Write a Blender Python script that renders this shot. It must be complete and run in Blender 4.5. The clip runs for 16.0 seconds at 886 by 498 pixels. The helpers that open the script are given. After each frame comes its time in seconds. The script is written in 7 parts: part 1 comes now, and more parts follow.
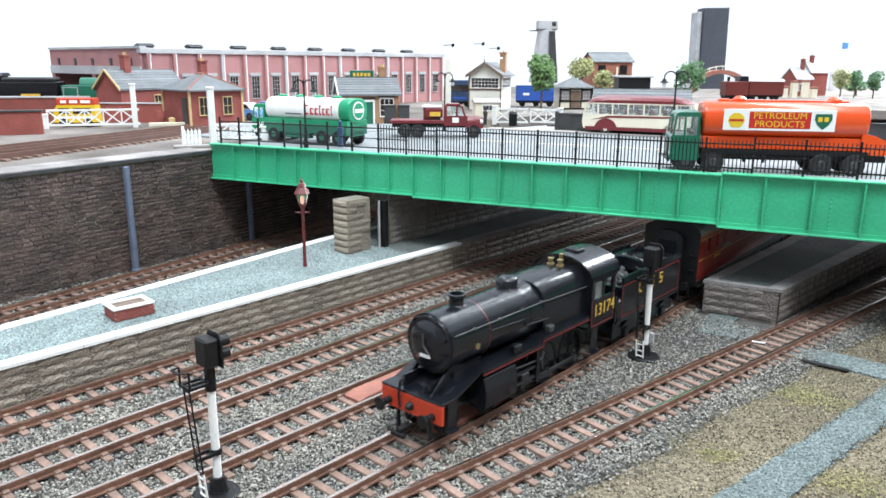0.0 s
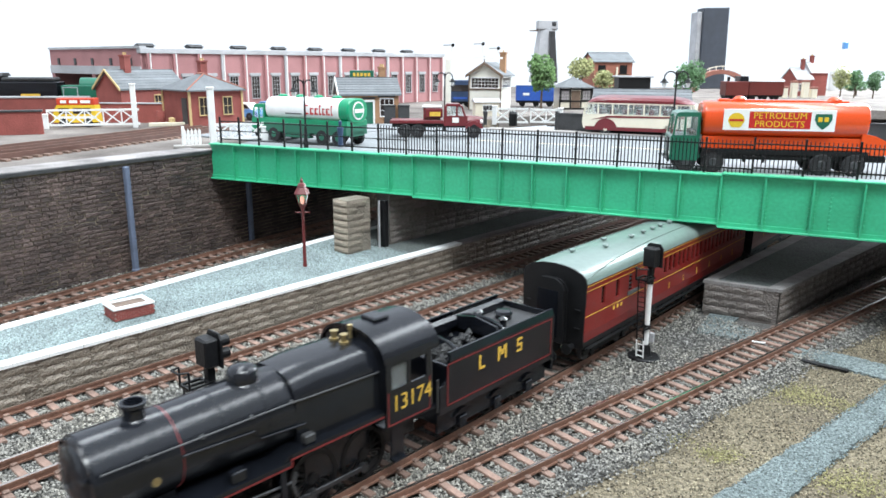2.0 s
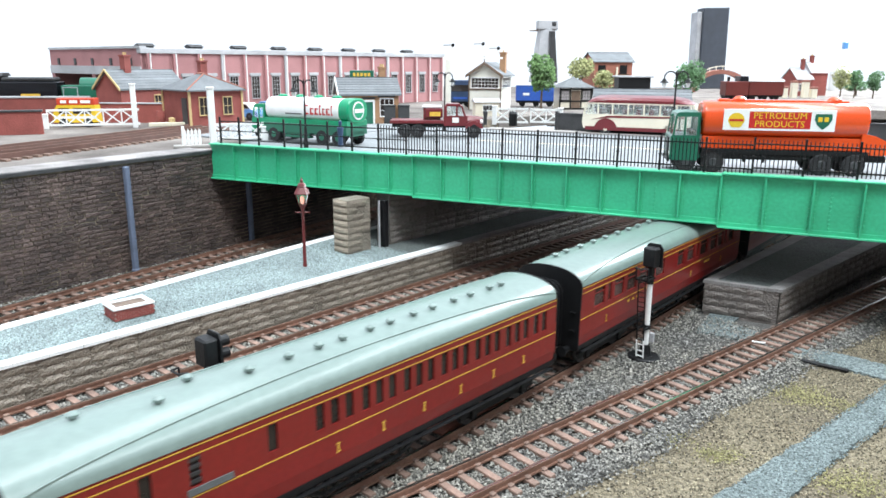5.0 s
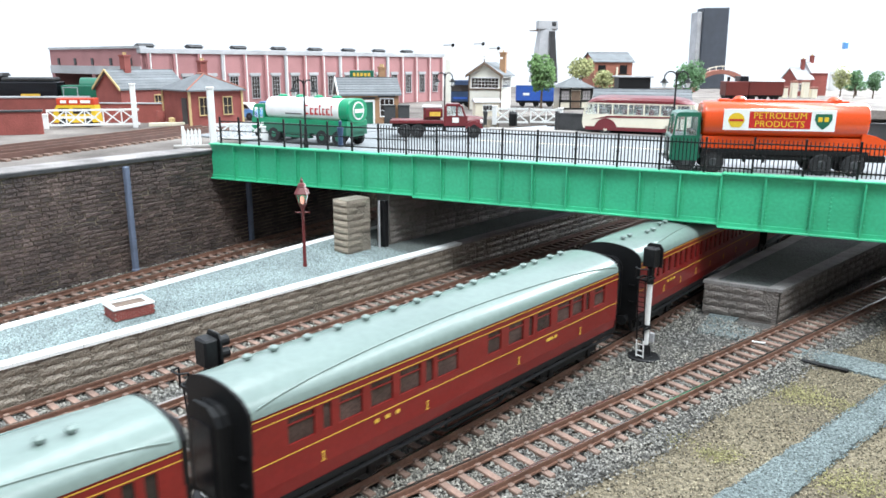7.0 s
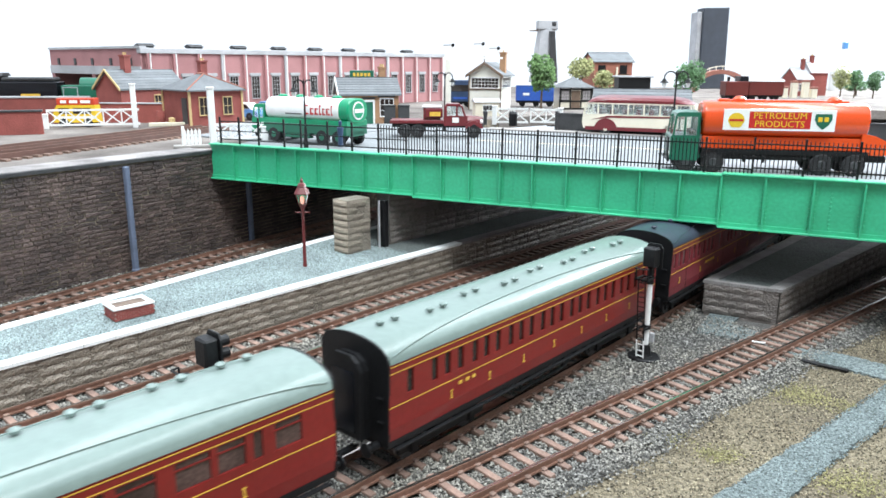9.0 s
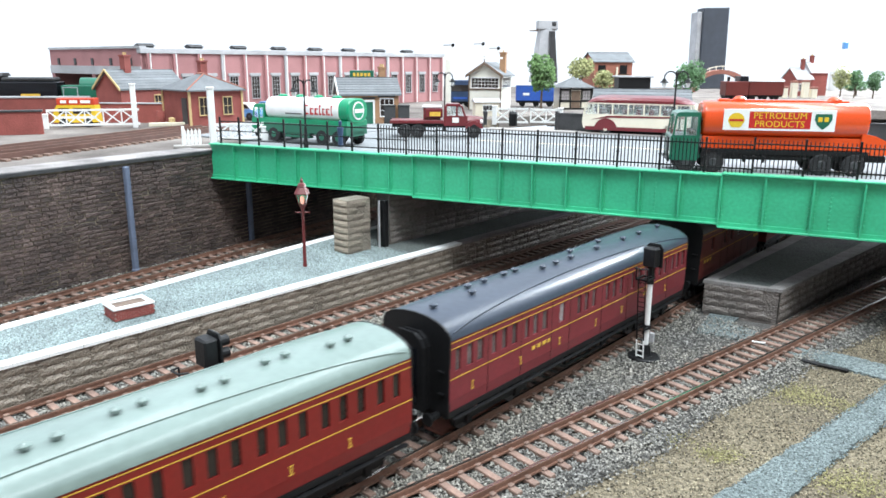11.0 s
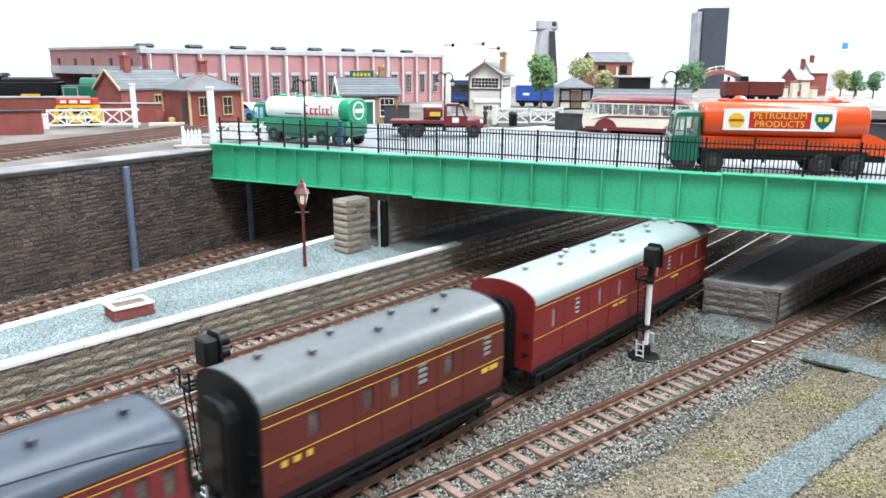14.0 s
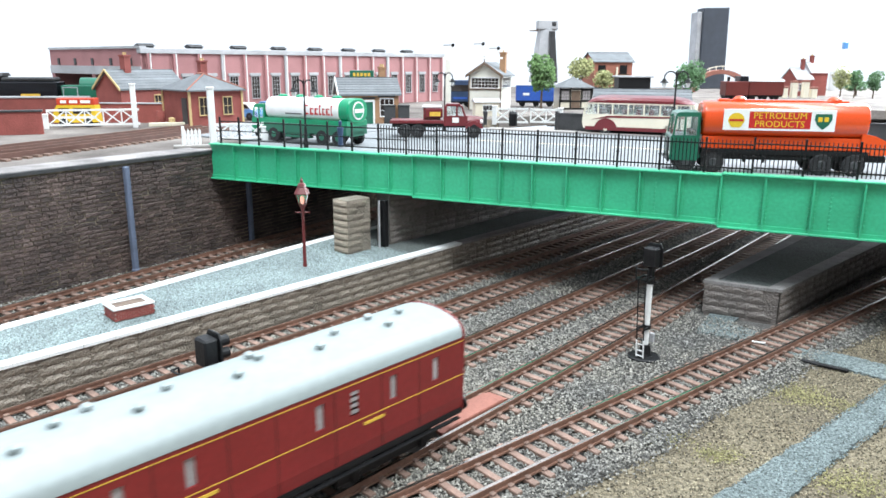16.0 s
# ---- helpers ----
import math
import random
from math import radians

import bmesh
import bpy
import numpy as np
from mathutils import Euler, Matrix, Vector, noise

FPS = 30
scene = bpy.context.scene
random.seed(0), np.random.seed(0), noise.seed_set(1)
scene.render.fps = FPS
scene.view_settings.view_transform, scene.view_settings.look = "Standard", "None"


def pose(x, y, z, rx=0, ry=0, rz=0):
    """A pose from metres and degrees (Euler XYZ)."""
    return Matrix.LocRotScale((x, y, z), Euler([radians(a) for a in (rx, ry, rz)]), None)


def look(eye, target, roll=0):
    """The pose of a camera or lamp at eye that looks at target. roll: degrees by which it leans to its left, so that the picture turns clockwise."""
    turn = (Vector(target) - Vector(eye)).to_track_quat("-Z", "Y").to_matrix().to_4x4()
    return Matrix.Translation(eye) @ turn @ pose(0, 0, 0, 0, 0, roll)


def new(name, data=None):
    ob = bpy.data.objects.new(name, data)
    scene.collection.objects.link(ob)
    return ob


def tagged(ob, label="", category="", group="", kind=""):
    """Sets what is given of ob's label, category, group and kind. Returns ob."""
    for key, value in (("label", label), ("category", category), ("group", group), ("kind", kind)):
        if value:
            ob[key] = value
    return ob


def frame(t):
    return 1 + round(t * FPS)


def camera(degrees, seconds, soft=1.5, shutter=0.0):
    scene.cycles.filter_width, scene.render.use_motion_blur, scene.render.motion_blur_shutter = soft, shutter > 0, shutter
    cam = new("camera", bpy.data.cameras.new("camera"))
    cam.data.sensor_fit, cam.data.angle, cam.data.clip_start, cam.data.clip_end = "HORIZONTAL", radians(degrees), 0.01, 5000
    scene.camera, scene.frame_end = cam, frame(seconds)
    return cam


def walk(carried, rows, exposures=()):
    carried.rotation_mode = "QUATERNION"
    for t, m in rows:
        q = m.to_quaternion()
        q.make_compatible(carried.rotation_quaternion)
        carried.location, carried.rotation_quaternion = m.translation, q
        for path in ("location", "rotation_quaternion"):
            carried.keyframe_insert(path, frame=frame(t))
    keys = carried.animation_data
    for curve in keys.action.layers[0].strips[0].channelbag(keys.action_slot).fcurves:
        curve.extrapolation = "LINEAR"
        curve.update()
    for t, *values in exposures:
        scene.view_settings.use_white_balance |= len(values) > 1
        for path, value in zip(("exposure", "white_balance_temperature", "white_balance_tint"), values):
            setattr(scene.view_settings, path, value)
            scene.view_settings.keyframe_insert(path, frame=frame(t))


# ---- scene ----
# All lengths below are in millimetres of the model (1:76 scale); MM turns them into metres.
MM = 0.001
cam = camera(62.19, 16.0, soft=1.6, shutter=0.5)
CAM_POSE = pose(0, 0, 0.143, 75.8) @ pose(0, 0, 0, 0, 0, 0.3)
walk(cam, [(0, CAM_POSE), (16.0, CAM_POSE)], exposures=[(0, 0.75), (2.5, 0.77), (4.5, 0.82), (16.0, 0.82)])

# ---- light: a bright white room, soft ceiling light from above ----
world = bpy.data.worlds.new("room_light")
scene.world = world
world.use_nodes = True
world.node_tree.nodes["Background"].inputs[0].default_value = (0.89, 1.0, 1.13, 1)
world.node_tree.nodes["Background"].inputs[1].default_value = 0.7
sun_data = bpy.data.lights.new("ceiling_light", "SUN")
sun_data.energy, sun_data.angle, sun_data.color = 1.5, radians(16), (0.92, 1.0, 1.02)
sun = new("ceiling_light", sun_data)
sun.matrix_world = look((0.2, -0.35, 1.4), (0.0, 0.35, 0.0))
# two long ceiling tubes over the layout
for tube_x in (-0.35, 0.75):
    tube_data = bpy.data.lights.new("ceiling_tube", "AREA")
    tube_data.shape, tube_data.size, tube_data.size_y, tube_data.energy, tube_data.color = "RECTANGLE", 0.26, 2.2, 11.5, (0.92, 1.0, 1.05)
    tube = new("ceiling_tube", tube_data)
    tube.matrix_world = pose(tube_x, 0.5, 1.45)
# an added fill lamp, low beyond the bridge, to brighten the tracks under it
far_data = bpy.data.lights.new("far_fill_light", "AREA")
far_data.shape, far_data.size, far_data.size_y, far_data.energy, far_data.color = "RECTANGLE", 0.3, 1.6, 50, (0.92, 1.0, 1.05)
far_fill = new("far_fill_light", far_data)
far_fill.matrix_world = look((1.75, 2.1, 1.0), (0.2, 0.65, 0.0))


# ---- materials ----
def mat(name, col, rough=0.6, metal=0.0, var=0.15, scale=60, fine=900, bump=0.15, rnd=0.0, island=0.0, spec=0.5, col2=None, speck=0.0, coat=0.0):
    """A procedural surface: two scales of noise in the colour, fine relief, and a shade of its own for each piece."""
    m = bpy.data.materials.new(name)
    m.use_nodes = True
    n, l = m.node_tree.nodes, m.node_tree.links
    b = n["Principled BSDF"]
    b.inputs["Roughness"].default_value, b.inputs["Metallic"].default_value = rough, metal
    b.inputs["Specular IOR Level"].default_value = spec
    b.inputs["Coat Weight"].default_value = coat
    tc = n.new("ShaderNodeTexCoord")

    def tex(s, detail):
        t = n.new("ShaderNodeTexNoise")
        t.inputs["Scale"].default_value, t.inputs["Detail"].default_value = s, detail
        l.new(tc.outputs["Object"], t.inputs["Vector"])
        r = n.new("ShaderNodeMapRange")
        r.inputs[1].default_value, r.inputs[2].default_value = 0.3, 0.7
        l.new(t.outputs["Fac"], r.inputs[0])
        return r.outputs[0]

    big, small = tex(scale, 3), tex(fine, 2)
    mx = n.new("ShaderNodeMix")
    mx.data_type = "RGBA"
    c2 = col2 or [min(1, c * (1 + var)) for c in col]
    mx.inputs[6].default_value = (*[c * (1 - var) for c in col], 1)
    mx.inputs[7].default_value = (*c2, 1)
    l.new(big, mx.inputs[0])
    out = mx.outputs[2]

    def times(colour, value, lo, hi):
        r = n.new("ShaderNodeMapRange")
        r.inputs[3].default_value, r.inputs[4].default_value = lo, hi
        l.new(value, r.inputs[0])
        k = n.new("ShaderNodeVectorMath")
        k.operation = "SCALE"
        l.new(colour, k.inputs[0])
        l.new(r.outputs[0], k.inputs["Scale"])
        return k.outputs[0]

    out = times(out, small, 1 - var * 0.7 - speck, 1 + var * 0.7 + speck)
    if rnd:
        oi = n.new("ShaderNodeObjectInfo")
        out = times(out, oi.outputs["Random"], 1 - rnd, 1 + rnd)
    if island:
        g = n.new("ShaderNodeNewGeometry")
        out = times(out, g.outputs["Random Per Island"], 1 - island, 1 + island)
    l.new(out, b.inputs["Base Color"])
    if bump:
        bp = n.new("ShaderNodeBump")
        bp.inputs["Strength"].default_value, bp.inputs["Distance"].default_value = bump, 0.0006
        l.new(small, bp.inputs["Height"])
        l.new(bp.outputs[0], b.inputs["Normal"])
    return m


def glow(name, col, strength):
    m = bpy.data.materials.new(name)
    m.use_nodes = True
    b = m.node_tree.nodes["Principled BSDF"]
    b.inputs["Base Color"].default_value = (*col, 1)
    b.inputs["Emission Color"].default_value = (*col, 1)
    b.inputs["Emission Strength"].default_value = strength
    return m


def glass(name, col=(0.9, 0.95, 0.95), rough=0.03):
    m = bpy.data.materials.new(name)
    m.use_nodes = True
    b = m.node_tree.nodes["Principled BSDF"]
    b.inputs["Base Color"].default_value = (*col, 1)
    b.inputs["Roughness"].default_value = rough
    b.inputs["Transmission Weight"].default_value = 0.9
    b.inputs["IOR"].default_value = 1.2
    return m


BALLAST = mat("ballast_stone", (0.245, 0.24, 0.225), 0.7, var=0.25, scale=30, fine=1500, bump=0.2, island=0.85, col2=(0.28, 0.262, 0.225))
BALLAST_BED = mat("ballast_bed", (0.11, 0.105, 0.1), 0.95, var=0.3, scale=25, fine=1100, bump=1.0, speck=0.35)
EARTH = mat("earth_scatter", (0.15, 0.122, 0.085), 0.95, var=0.3, scale=18, fine=700, bump=1.0, speck=0.3, col2=(0.22, 0.185, 0.125))
CHIPS = mat("blue_grey_chippings", (0.24, 0.29, 0.29), 0.9, var=0.2, scale=30, fine=900, bump=0.2, island=0.6)
PATH_CHIPS = mat("slate_grey_chippings", (0.17, 0.205, 0.205), 0.9, var=0.2, scale=30, fine=900, bump=0.2, island=0.7)
GRIT = mat("earth_grit", (0.2, 0.165, 0.115), 0.95, var=0.2, scale=30, fine=900, bump=0.3, island=0.9, col2=(0.29, 0.255, 0.18))
GRASS = mat("dry_grass_flock", (0.31, 0.285, 0.14), 0.95, var=0.2, scale=80, island=0.4)
SLEEPER = mat("sleeper_brown", (0.235, 0.152, 0.12), 0.75, var=0.2, scale=120, fine=1200, bump=0.25, rnd=0.16)
RAIL_SIDE = mat("rusty_rail", (0.19, 0.098, 0.068), 0.65, var=0.25, scale=90, bump=0.15)
YARD_RAIL = mat("dark_rusty_rail", (0.1, 0.046, 0.034), 0.6, var=0.25, scale=90, bump=0.15)
RAIL_TOP = mat("bright_rail_top", (0.62, 0.55, 0.5), 0.17, 0.95, var=0.2, scale=25, bump=0.05)
STONE_DARK = mat("sooty_stone", (0.066, 0.052, 0.053), 0.75, var=0.4, scale=20, fine=700, bump=0.9, rnd=0.4, col2=(0.13, 0.088, 0.076))
STONE_DARK_J = mat("sooty_stone_rest", (0.066, 0.052, 0.053), 0.75, var=0.4, scale=20, fine=700, bump=0.9, island=0.4, col2=(0.13, 0.088, 0.076))
MORTAR = mat("old_mortar", (0.03, 0.024, 0.022), 0.95, var=0.6, scale=70, fine=500, bump=0.5, col2=(0.4, 0.33, 0.24))
STONE_TAN = mat("tan_rough_stone", (0.26, 0.22, 0.178), 0.55, var=0.22, scale=70, fine=900, bump=0.9, rnd=0.15)
STONE_TAN_J = mat("tan_rough_stone_rest", (0.33, 0.265, 0.205), 0.9, var=0.22, scale=70, fine=900, bump=0.9, island=0.18)
# one pier stone in two tones: lighter for the lit face, darker for the shaded
STONE_PIER_LIT = mat("lit_tan_pier_stone", (0.36, 0.3, 0.235), 0.9, var=0.15, scale=70, fine=900, bump=0.6, rnd=0.12)
STONE_PIER_SHADE = mat("shaded_tan_pier_stone", (0.24, 0.2, 0.16), 0.9, var=0.2, scale=70, fine=900, bump=0.7, rnd=0.15)
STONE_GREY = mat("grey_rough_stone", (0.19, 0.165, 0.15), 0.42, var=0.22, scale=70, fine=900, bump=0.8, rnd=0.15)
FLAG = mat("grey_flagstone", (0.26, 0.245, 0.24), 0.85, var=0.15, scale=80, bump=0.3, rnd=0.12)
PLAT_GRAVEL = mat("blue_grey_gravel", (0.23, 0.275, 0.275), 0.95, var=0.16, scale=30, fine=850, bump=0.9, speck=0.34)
# gravel with the shade under the bridge put into its colour
SHADE_GRAVEL = mat("shade_gravel", (0.11, 0.125, 0.12), 0.95, var=0.2, scale=30, fine=850, bump=0.8, speck=0.25)
BLUE_PATH = mat("slate_grey_gravel_path", (0.145, 0.175, 0.175), 0.95, var=0.25, scale=45, fine=900, bump=1.0, speck=0.45)
WHITE = mat("white_paint", (0.82, 0.82, 0.81), 0.6, var=0.05, scale=60, bump=0.1)
OFFWHITE = mat("weathered_white_board", (0.2, 0.18, 0.175), 0.85, var=0.3, scale=30, bump=0.3, col2=(0.4, 0.375, 0.37))
GREEN = mat("green_girder_paint", (0.045, 0.44, 0.235), 0.4, var=0.13, scale=22, fine=500, bump=0.12)
GREEN_D = mat("dark_green_gloss", (0.012, 0.125, 0.075), 0.3, var=0.12, scale=60, bump=0.05, coat=0.3)
GREEN_M = mat("bright_green_gloss", (0.0, 0.26, 0.12), 0.3, var=0.1, scale=60, bump=0.04, coat=0.3)
PALE = mat("pale_cream_boards", (0.72, 0.7, 0.63), 0.7, var=0.06, bump=0.05)
BLACK = mat("matt_black_paint", (0.009, 0.009, 0.01), 0.45, var=0.25, scale=60, bump=0.1, spec=0.3)
LOCO_BLACK = mat("satin_black_boiler", (0.0065, 0.0075, 0.0105), 0.22, var=0.3, scale=50, fine=500, bump=0.05, spec=0.5)
LOCO_GREY = mat("dark_grey_metal", (0.05, 0.05, 0.052), 0.5, 0.2, var=0.25, scale=80, bump=0.1)
STEEL = mat("steel_rods", (0.085, 0.085, 0.09), 0.4, 0.8, var=0.2, scale=80, bump=0.05)
RED_LINE = mat("red_lining", (0.16, 0.012, 0.012), 0.5, var=0.1, bump=0)
RED_BEAM = mat("red_buffer_beam", (0.5, 0.045, 0.015), 0.5, var=0.12, scale=80, bump=0.05)
GOLD = mat("gold_lettering", (0.72, 0.45, 0.06), 0.5, var=0.08, bump=0)
BRASS = mat("brass_fittings", (0.42, 0.33, 0.17), 0.4, 0.9, var=0.15, bump=0.05)
MAROON = mat("crimson_lake_coach", (0.21, 0.014, 0.012), 0.3, var=0.1, scale=30, fine=600, bump=0.03, coat=0.2)
MAROON_B = mat("faded_crimson_coach", (0.2, 0.028, 0.036), 0.36, var=0.12, scale=30, fine=600, bump=0.03)
MAROON_C = mat("brown_maroon_coach", (0.125, 0.022, 0.018), 0.38, var=0.12, scale=30, fine=600, bump=0.03)
MAROON_D = mat("parcels_van_maroon", (0.22, 0.02, 0.02), 0.36, var=0.1, scale=30, fine=600, bump=0.03)
LINING = mat("yellow_lining", (0.62, 0.37, 0.05), 0.5, var=0.06, bump=0)
LINING_DK = mat("black_lining", (0.03, 0.012, 0.01), 0.5, var=0.06, bump=0)
ROOF_A = mat("grey_green_roof", (0.185, 0.24, 0.222), 0.28, var=0.08, scale=14, fine=300, bump=0.05)
ROOF_B = mat("dark_blue_grey_roof", (0.052, 0.064, 0.088), 0.32, var=0.12, scale=14, fine=300, bump=0.05)
ROOF_C = mat("mid_grey_roof", (0.12, 0.128, 0.132), 0.36, var=0.12, scale=14, fine=300, bump=0.05)
ROOF_D = mat("pale_grey_roof", (0.3, 0.34, 0.34), 0.42, var=0.06, scale=14, fine=300, bump=0.05)
GLASS_DK = mat("coach_window_glass", (0.028, 0.022, 0.02), 0.1, var=0.3, scale=40, bump=0)
GLASS_BROWN = mat("brown_tinted_glass", (0.075, 0.045, 0.04), 0.15, var=0.5, scale=50, bump=0)
GLASS_MID = mat("hazy_coach_glass", (0.13, 0.1, 0.098), 0.15, var=0.45, scale=60, bump=0)
SLAT_GREY = mat("grey_louvre_slat", (0.3, 0.29, 0.29), 0.5, var=0.1, bump=0)
GLASS_PALE = mat("pale_window_blind", (0.36, 0.33, 0.33), 0.25, var=0.25, scale=50, bump=0)
BRICK_RED = mat("red_brick", (0.27, 0.072, 0.06), 0.85, var=0.15, scale=60, fine=700, bump=0.25, rnd=0.15)
BRICK_J = mat("red_brick_rest", (0.33, 0.09, 0.06), 0.85, var=0.15, scale=60, fine=700, bump=0.2, island=0.2)
BRICK_PINK = mat("pink_red_brick", (0.37, 0.175, 0.177), 0.85, var=0.12, scale=25, fine=700, bump=0.15)
BRICK_ORANGE = mat("orange_red_brick", (0.33, 0.13, 0.09), 0.85, var=0.15, scale=40, fine=500, bump=0.2)
BRICK_TAN = mat("tan_brick", (0.36, 0.2, 0.11), 0.85, var=0.15, scale=60, fine=700, bump=0.2)
BUFF = mat("buff_quoins", (0.56, 0.41, 0.2), 0.8, var=0.1, bump=0.1)
CONCRETE = mat("pale_concrete", (0.4, 0.4, 0.415), 0.85, var=0.18, scale=30, bump=0.2)
SLATE = mat("grey_slate", (0.145, 0.155, 0.165), 0.7, var=0.15, scale=60, fine=500, bump=0.25, rnd=0.15, island=0.15)
ROAD = mat("grey_road", (0.23, 0.243, 0.255), 0.9, var=0.12, scale=20, fine=600, bump=0.3, speck=0.06)
CREAM_LINE = mat("cream_road_line", (0.68, 0.6, 0.42), 0.85, var=0.1, bump=0.1)
TOWN = mat("brown_cinder_ground", (0.12, 0.1, 0.09), 0.95, var=0.25, scale=14, fine=500, bump=0.6, col2=(0.25, 0.22, 0.2))
PAVE = mat("pale_pavement", (0.33, 0.31, 0.295), 0.9, var=0.12, scale=30, bump=0.2)
PIPE = mat("blue_grey_pipe", (0.13, 0.16, 0.23), 0.5, var=0.15, scale=80, bump=0.08)
LAMP_RED = mat("maroon_lamp_paint", (0.13, 0.018, 0.018), 0.4, var=0.12, scale=80, bump=0.05)
TERRA = mat("terracotta_board", (0.29, 0.115, 0.085), 0.7, var=0.15, scale=60, bump=0.1)
ORANGE = mat("orange_red_tank", (0.72, 0.075, 0.012), 0.22, var=0.06, scale=20, bump=0.0, coat=0.5)
SIGN_RED = mat("sign_red", (0.5, 0.02, 0.02), 0.4, var=0.05, bump=0)
YELLOW = mat("yellow_paint", (0.75, 0.5, 0.03), 0.4, var=0.08, bump=0)
CREAM = mat("cream_paint", (0.74, 0.68, 0.55), 0.4, var=0.06, scale=40, bump=0.03, coat=0.2)
TYRE = mat("rubber_tyre", (0.018, 0.018, 0.019), 0.8, var=0.2, bump=0.15)
CRIMSON = mat("crimson_gloss", (0.15, 0.012, 0.018), 0.3, var=0.1, bump=0.02, coat=0.3)
BLUE = mat("blue_paint", (0.025, 0.085, 0.36), 0.4, var=0.12, bump=0.03)
BLUE_DK = mat("dark_blue_paint", (0.025, 0.05, 0.11), 0.45, var=0.2, bump=0.03)
CAR_BLUE = mat("pale_blue_car", (0.12, 0.3, 0.6), 0.3, var=0.1, bump=0.0)
TIMBER = mat("weathered_timber", (0.15, 0.1, 0.07), 0.8, var=0.2, bump=0.2)
LEAF = mat("leaf_green", (0.135, 0.235, 0.085), 0.8, var=0.25, scale=90, bump=0.2, island=0.45)
LEAF_O = mat("olive_foliage", (0.3, 0.31, 0.14), 0.85, var=0.25, scale=90, bump=0.2, island=0.4)
LEAF_D = mat("dark_foliage", (0.095, 0.19, 0.085), 0.85, var=0.25, scale=90, bump=0.2, island=0.4)
BARK = mat("bark", (0.14, 0.1, 0.07), 0.9, var=0.2, bump=0.4)
WARM_GLOW = glow("warm_lamp_glow", (1.0, 0.5, 0.36), 0.5)
TOWER = mat("dark_slate_tower", (0.045, 0.052, 0.068), 0.6, var=0.15, scale=8, fine=60, bump=0.05)
SOIL = mat("pale_soil", (0.17, 0.125, 0.1), 0.95, var=0.25, scale=150, bump=0.5)
BRICK_MORTAR = mat("pale_brick_mortar", (0.36, 0.28, 0.24), 0.9, var=0.15, scale=100, bump=0.2)
RED_GLOW = glow("red_lamp_lens", (0.6, 0.03, 0.02), 0.3)
PANE = glass("clear_pane")
COAL = mat("coal", (0.02, 0.02, 0.021), 0.45, var=0.4, scale=300, bump=0.5, island=0.5)


# ---- mesh helpers ----
class Mesh:
    """Collects faces in millimetres."""

    def __init__(self):
        self.v, self.f = [], []

    def add(self, verts, faces):
        o = len(self.v)
        self.v += [tuple(p) for p in verts]
        self.f += [tuple(i + o for i in f) for f in faces]
        return self

    def box(self, x0, y0, z0, x1, y1, z1, c=0.0):
        if c <= 0:
            v = [(x, y, z) for x in (x0, x1) for y in (y0, y1) for z in (z0, z1)]
            return self.add(v, [(0, 1, 3, 2), (4, 6, 7, 5), (0, 4, 5, 1), (2, 3, 7, 6), (0, 2, 6, 4), (1, 5, 7, 3)])
        bm = bmesh.new()
        m = Matrix.Translation(((x0 + x1) / 2, (y0 + y1) / 2, (z0 + z1) / 2)) @ Matrix.Diagonal((x1 - x0, y1 - y0, z1 - z0, 1))
        bmesh.ops.create_cube(bm, size=1, matrix=m)
        bmesh.ops.bevel(bm, geom=list(bm.edges), offset=c, segments=1, affect="EDGES")
        bm.verts.index_update()
        self.add([v.co for v in bm.verts], [[v.index for v in f.verts] for f in bm.faces])
        bm.free()
        return self

    def ring(self, rows, close_ends=True, closed=True):
        """Skins a list of equal rings of points."""
        k = len(rows[0])
        v = [p for r in rows for p in r]
        f = []
        for i in range(len(rows) - 1):
            for j in range(k if closed else k - 1):
                f.append((i * k + j, i * k + (j + 1) % k, (i + 1) * k + (j + 1) % k, (i + 1) * k + j))
        if close_ends:
            f += [tuple(range(k - 1, -1, -1)), tuple(range((len(rows) - 1) * k, len(rows) * k))]
        return self.add(v, f)

    def tube(self, p, q, r, r2=None, n=10):
        p, q = Vector(p), Vector(q)
        r2 = r if r2 is None else r2
        d = (q - p).normalized()
        a = d.orthogonal().normalized()
        b = d.cross(a)
        ring = [(math.cos(t * math.tau / n), math.sin(t * math.tau / n)) for t in range(n)]
        return self.ring([[p + a * (c * r) + b * (s * r) for c, s in ring], [q + a * (c * r2) + b * (s * r2) for c, s in ring]])

    def lathe(self, base, prof, n=12, axis="z"):
        """Turned form: prof is rows of (radius, height)."""
        rows = []
        for r, h in prof:
            ring = []
            for i in range(n):
                c, s = math.cos(i * math.tau / n) * r, math.sin(i * math.tau / n) * r
                p = {"z": (c, s, h), "x": (h, c, s), "y": (s, h, c)}[axis]
                ring.append((base[0] + p[0], base[1] + p[1], base[2] + p[2]))
            rows.append(ring)
        return self.ring(rows)

    def prism(self, pts, axis, a, b):
        """Extrudes a flat outline (two coordinates) along an axis from a to b."""
        def put(p, h):
            return {"x": (h, p[0], p[1]), "y": (p[0], h, p[1]), "z": (p[0], p[1], h)}[axis]
        return self.ring([[put(p, a) for p in pts], [put(p, b) for p in pts]])

    def path(self, pts, r, n=6):
        for p, q in zip(pts, pts[1:]):
            self.tube(p, q, r, n=n)
        return self


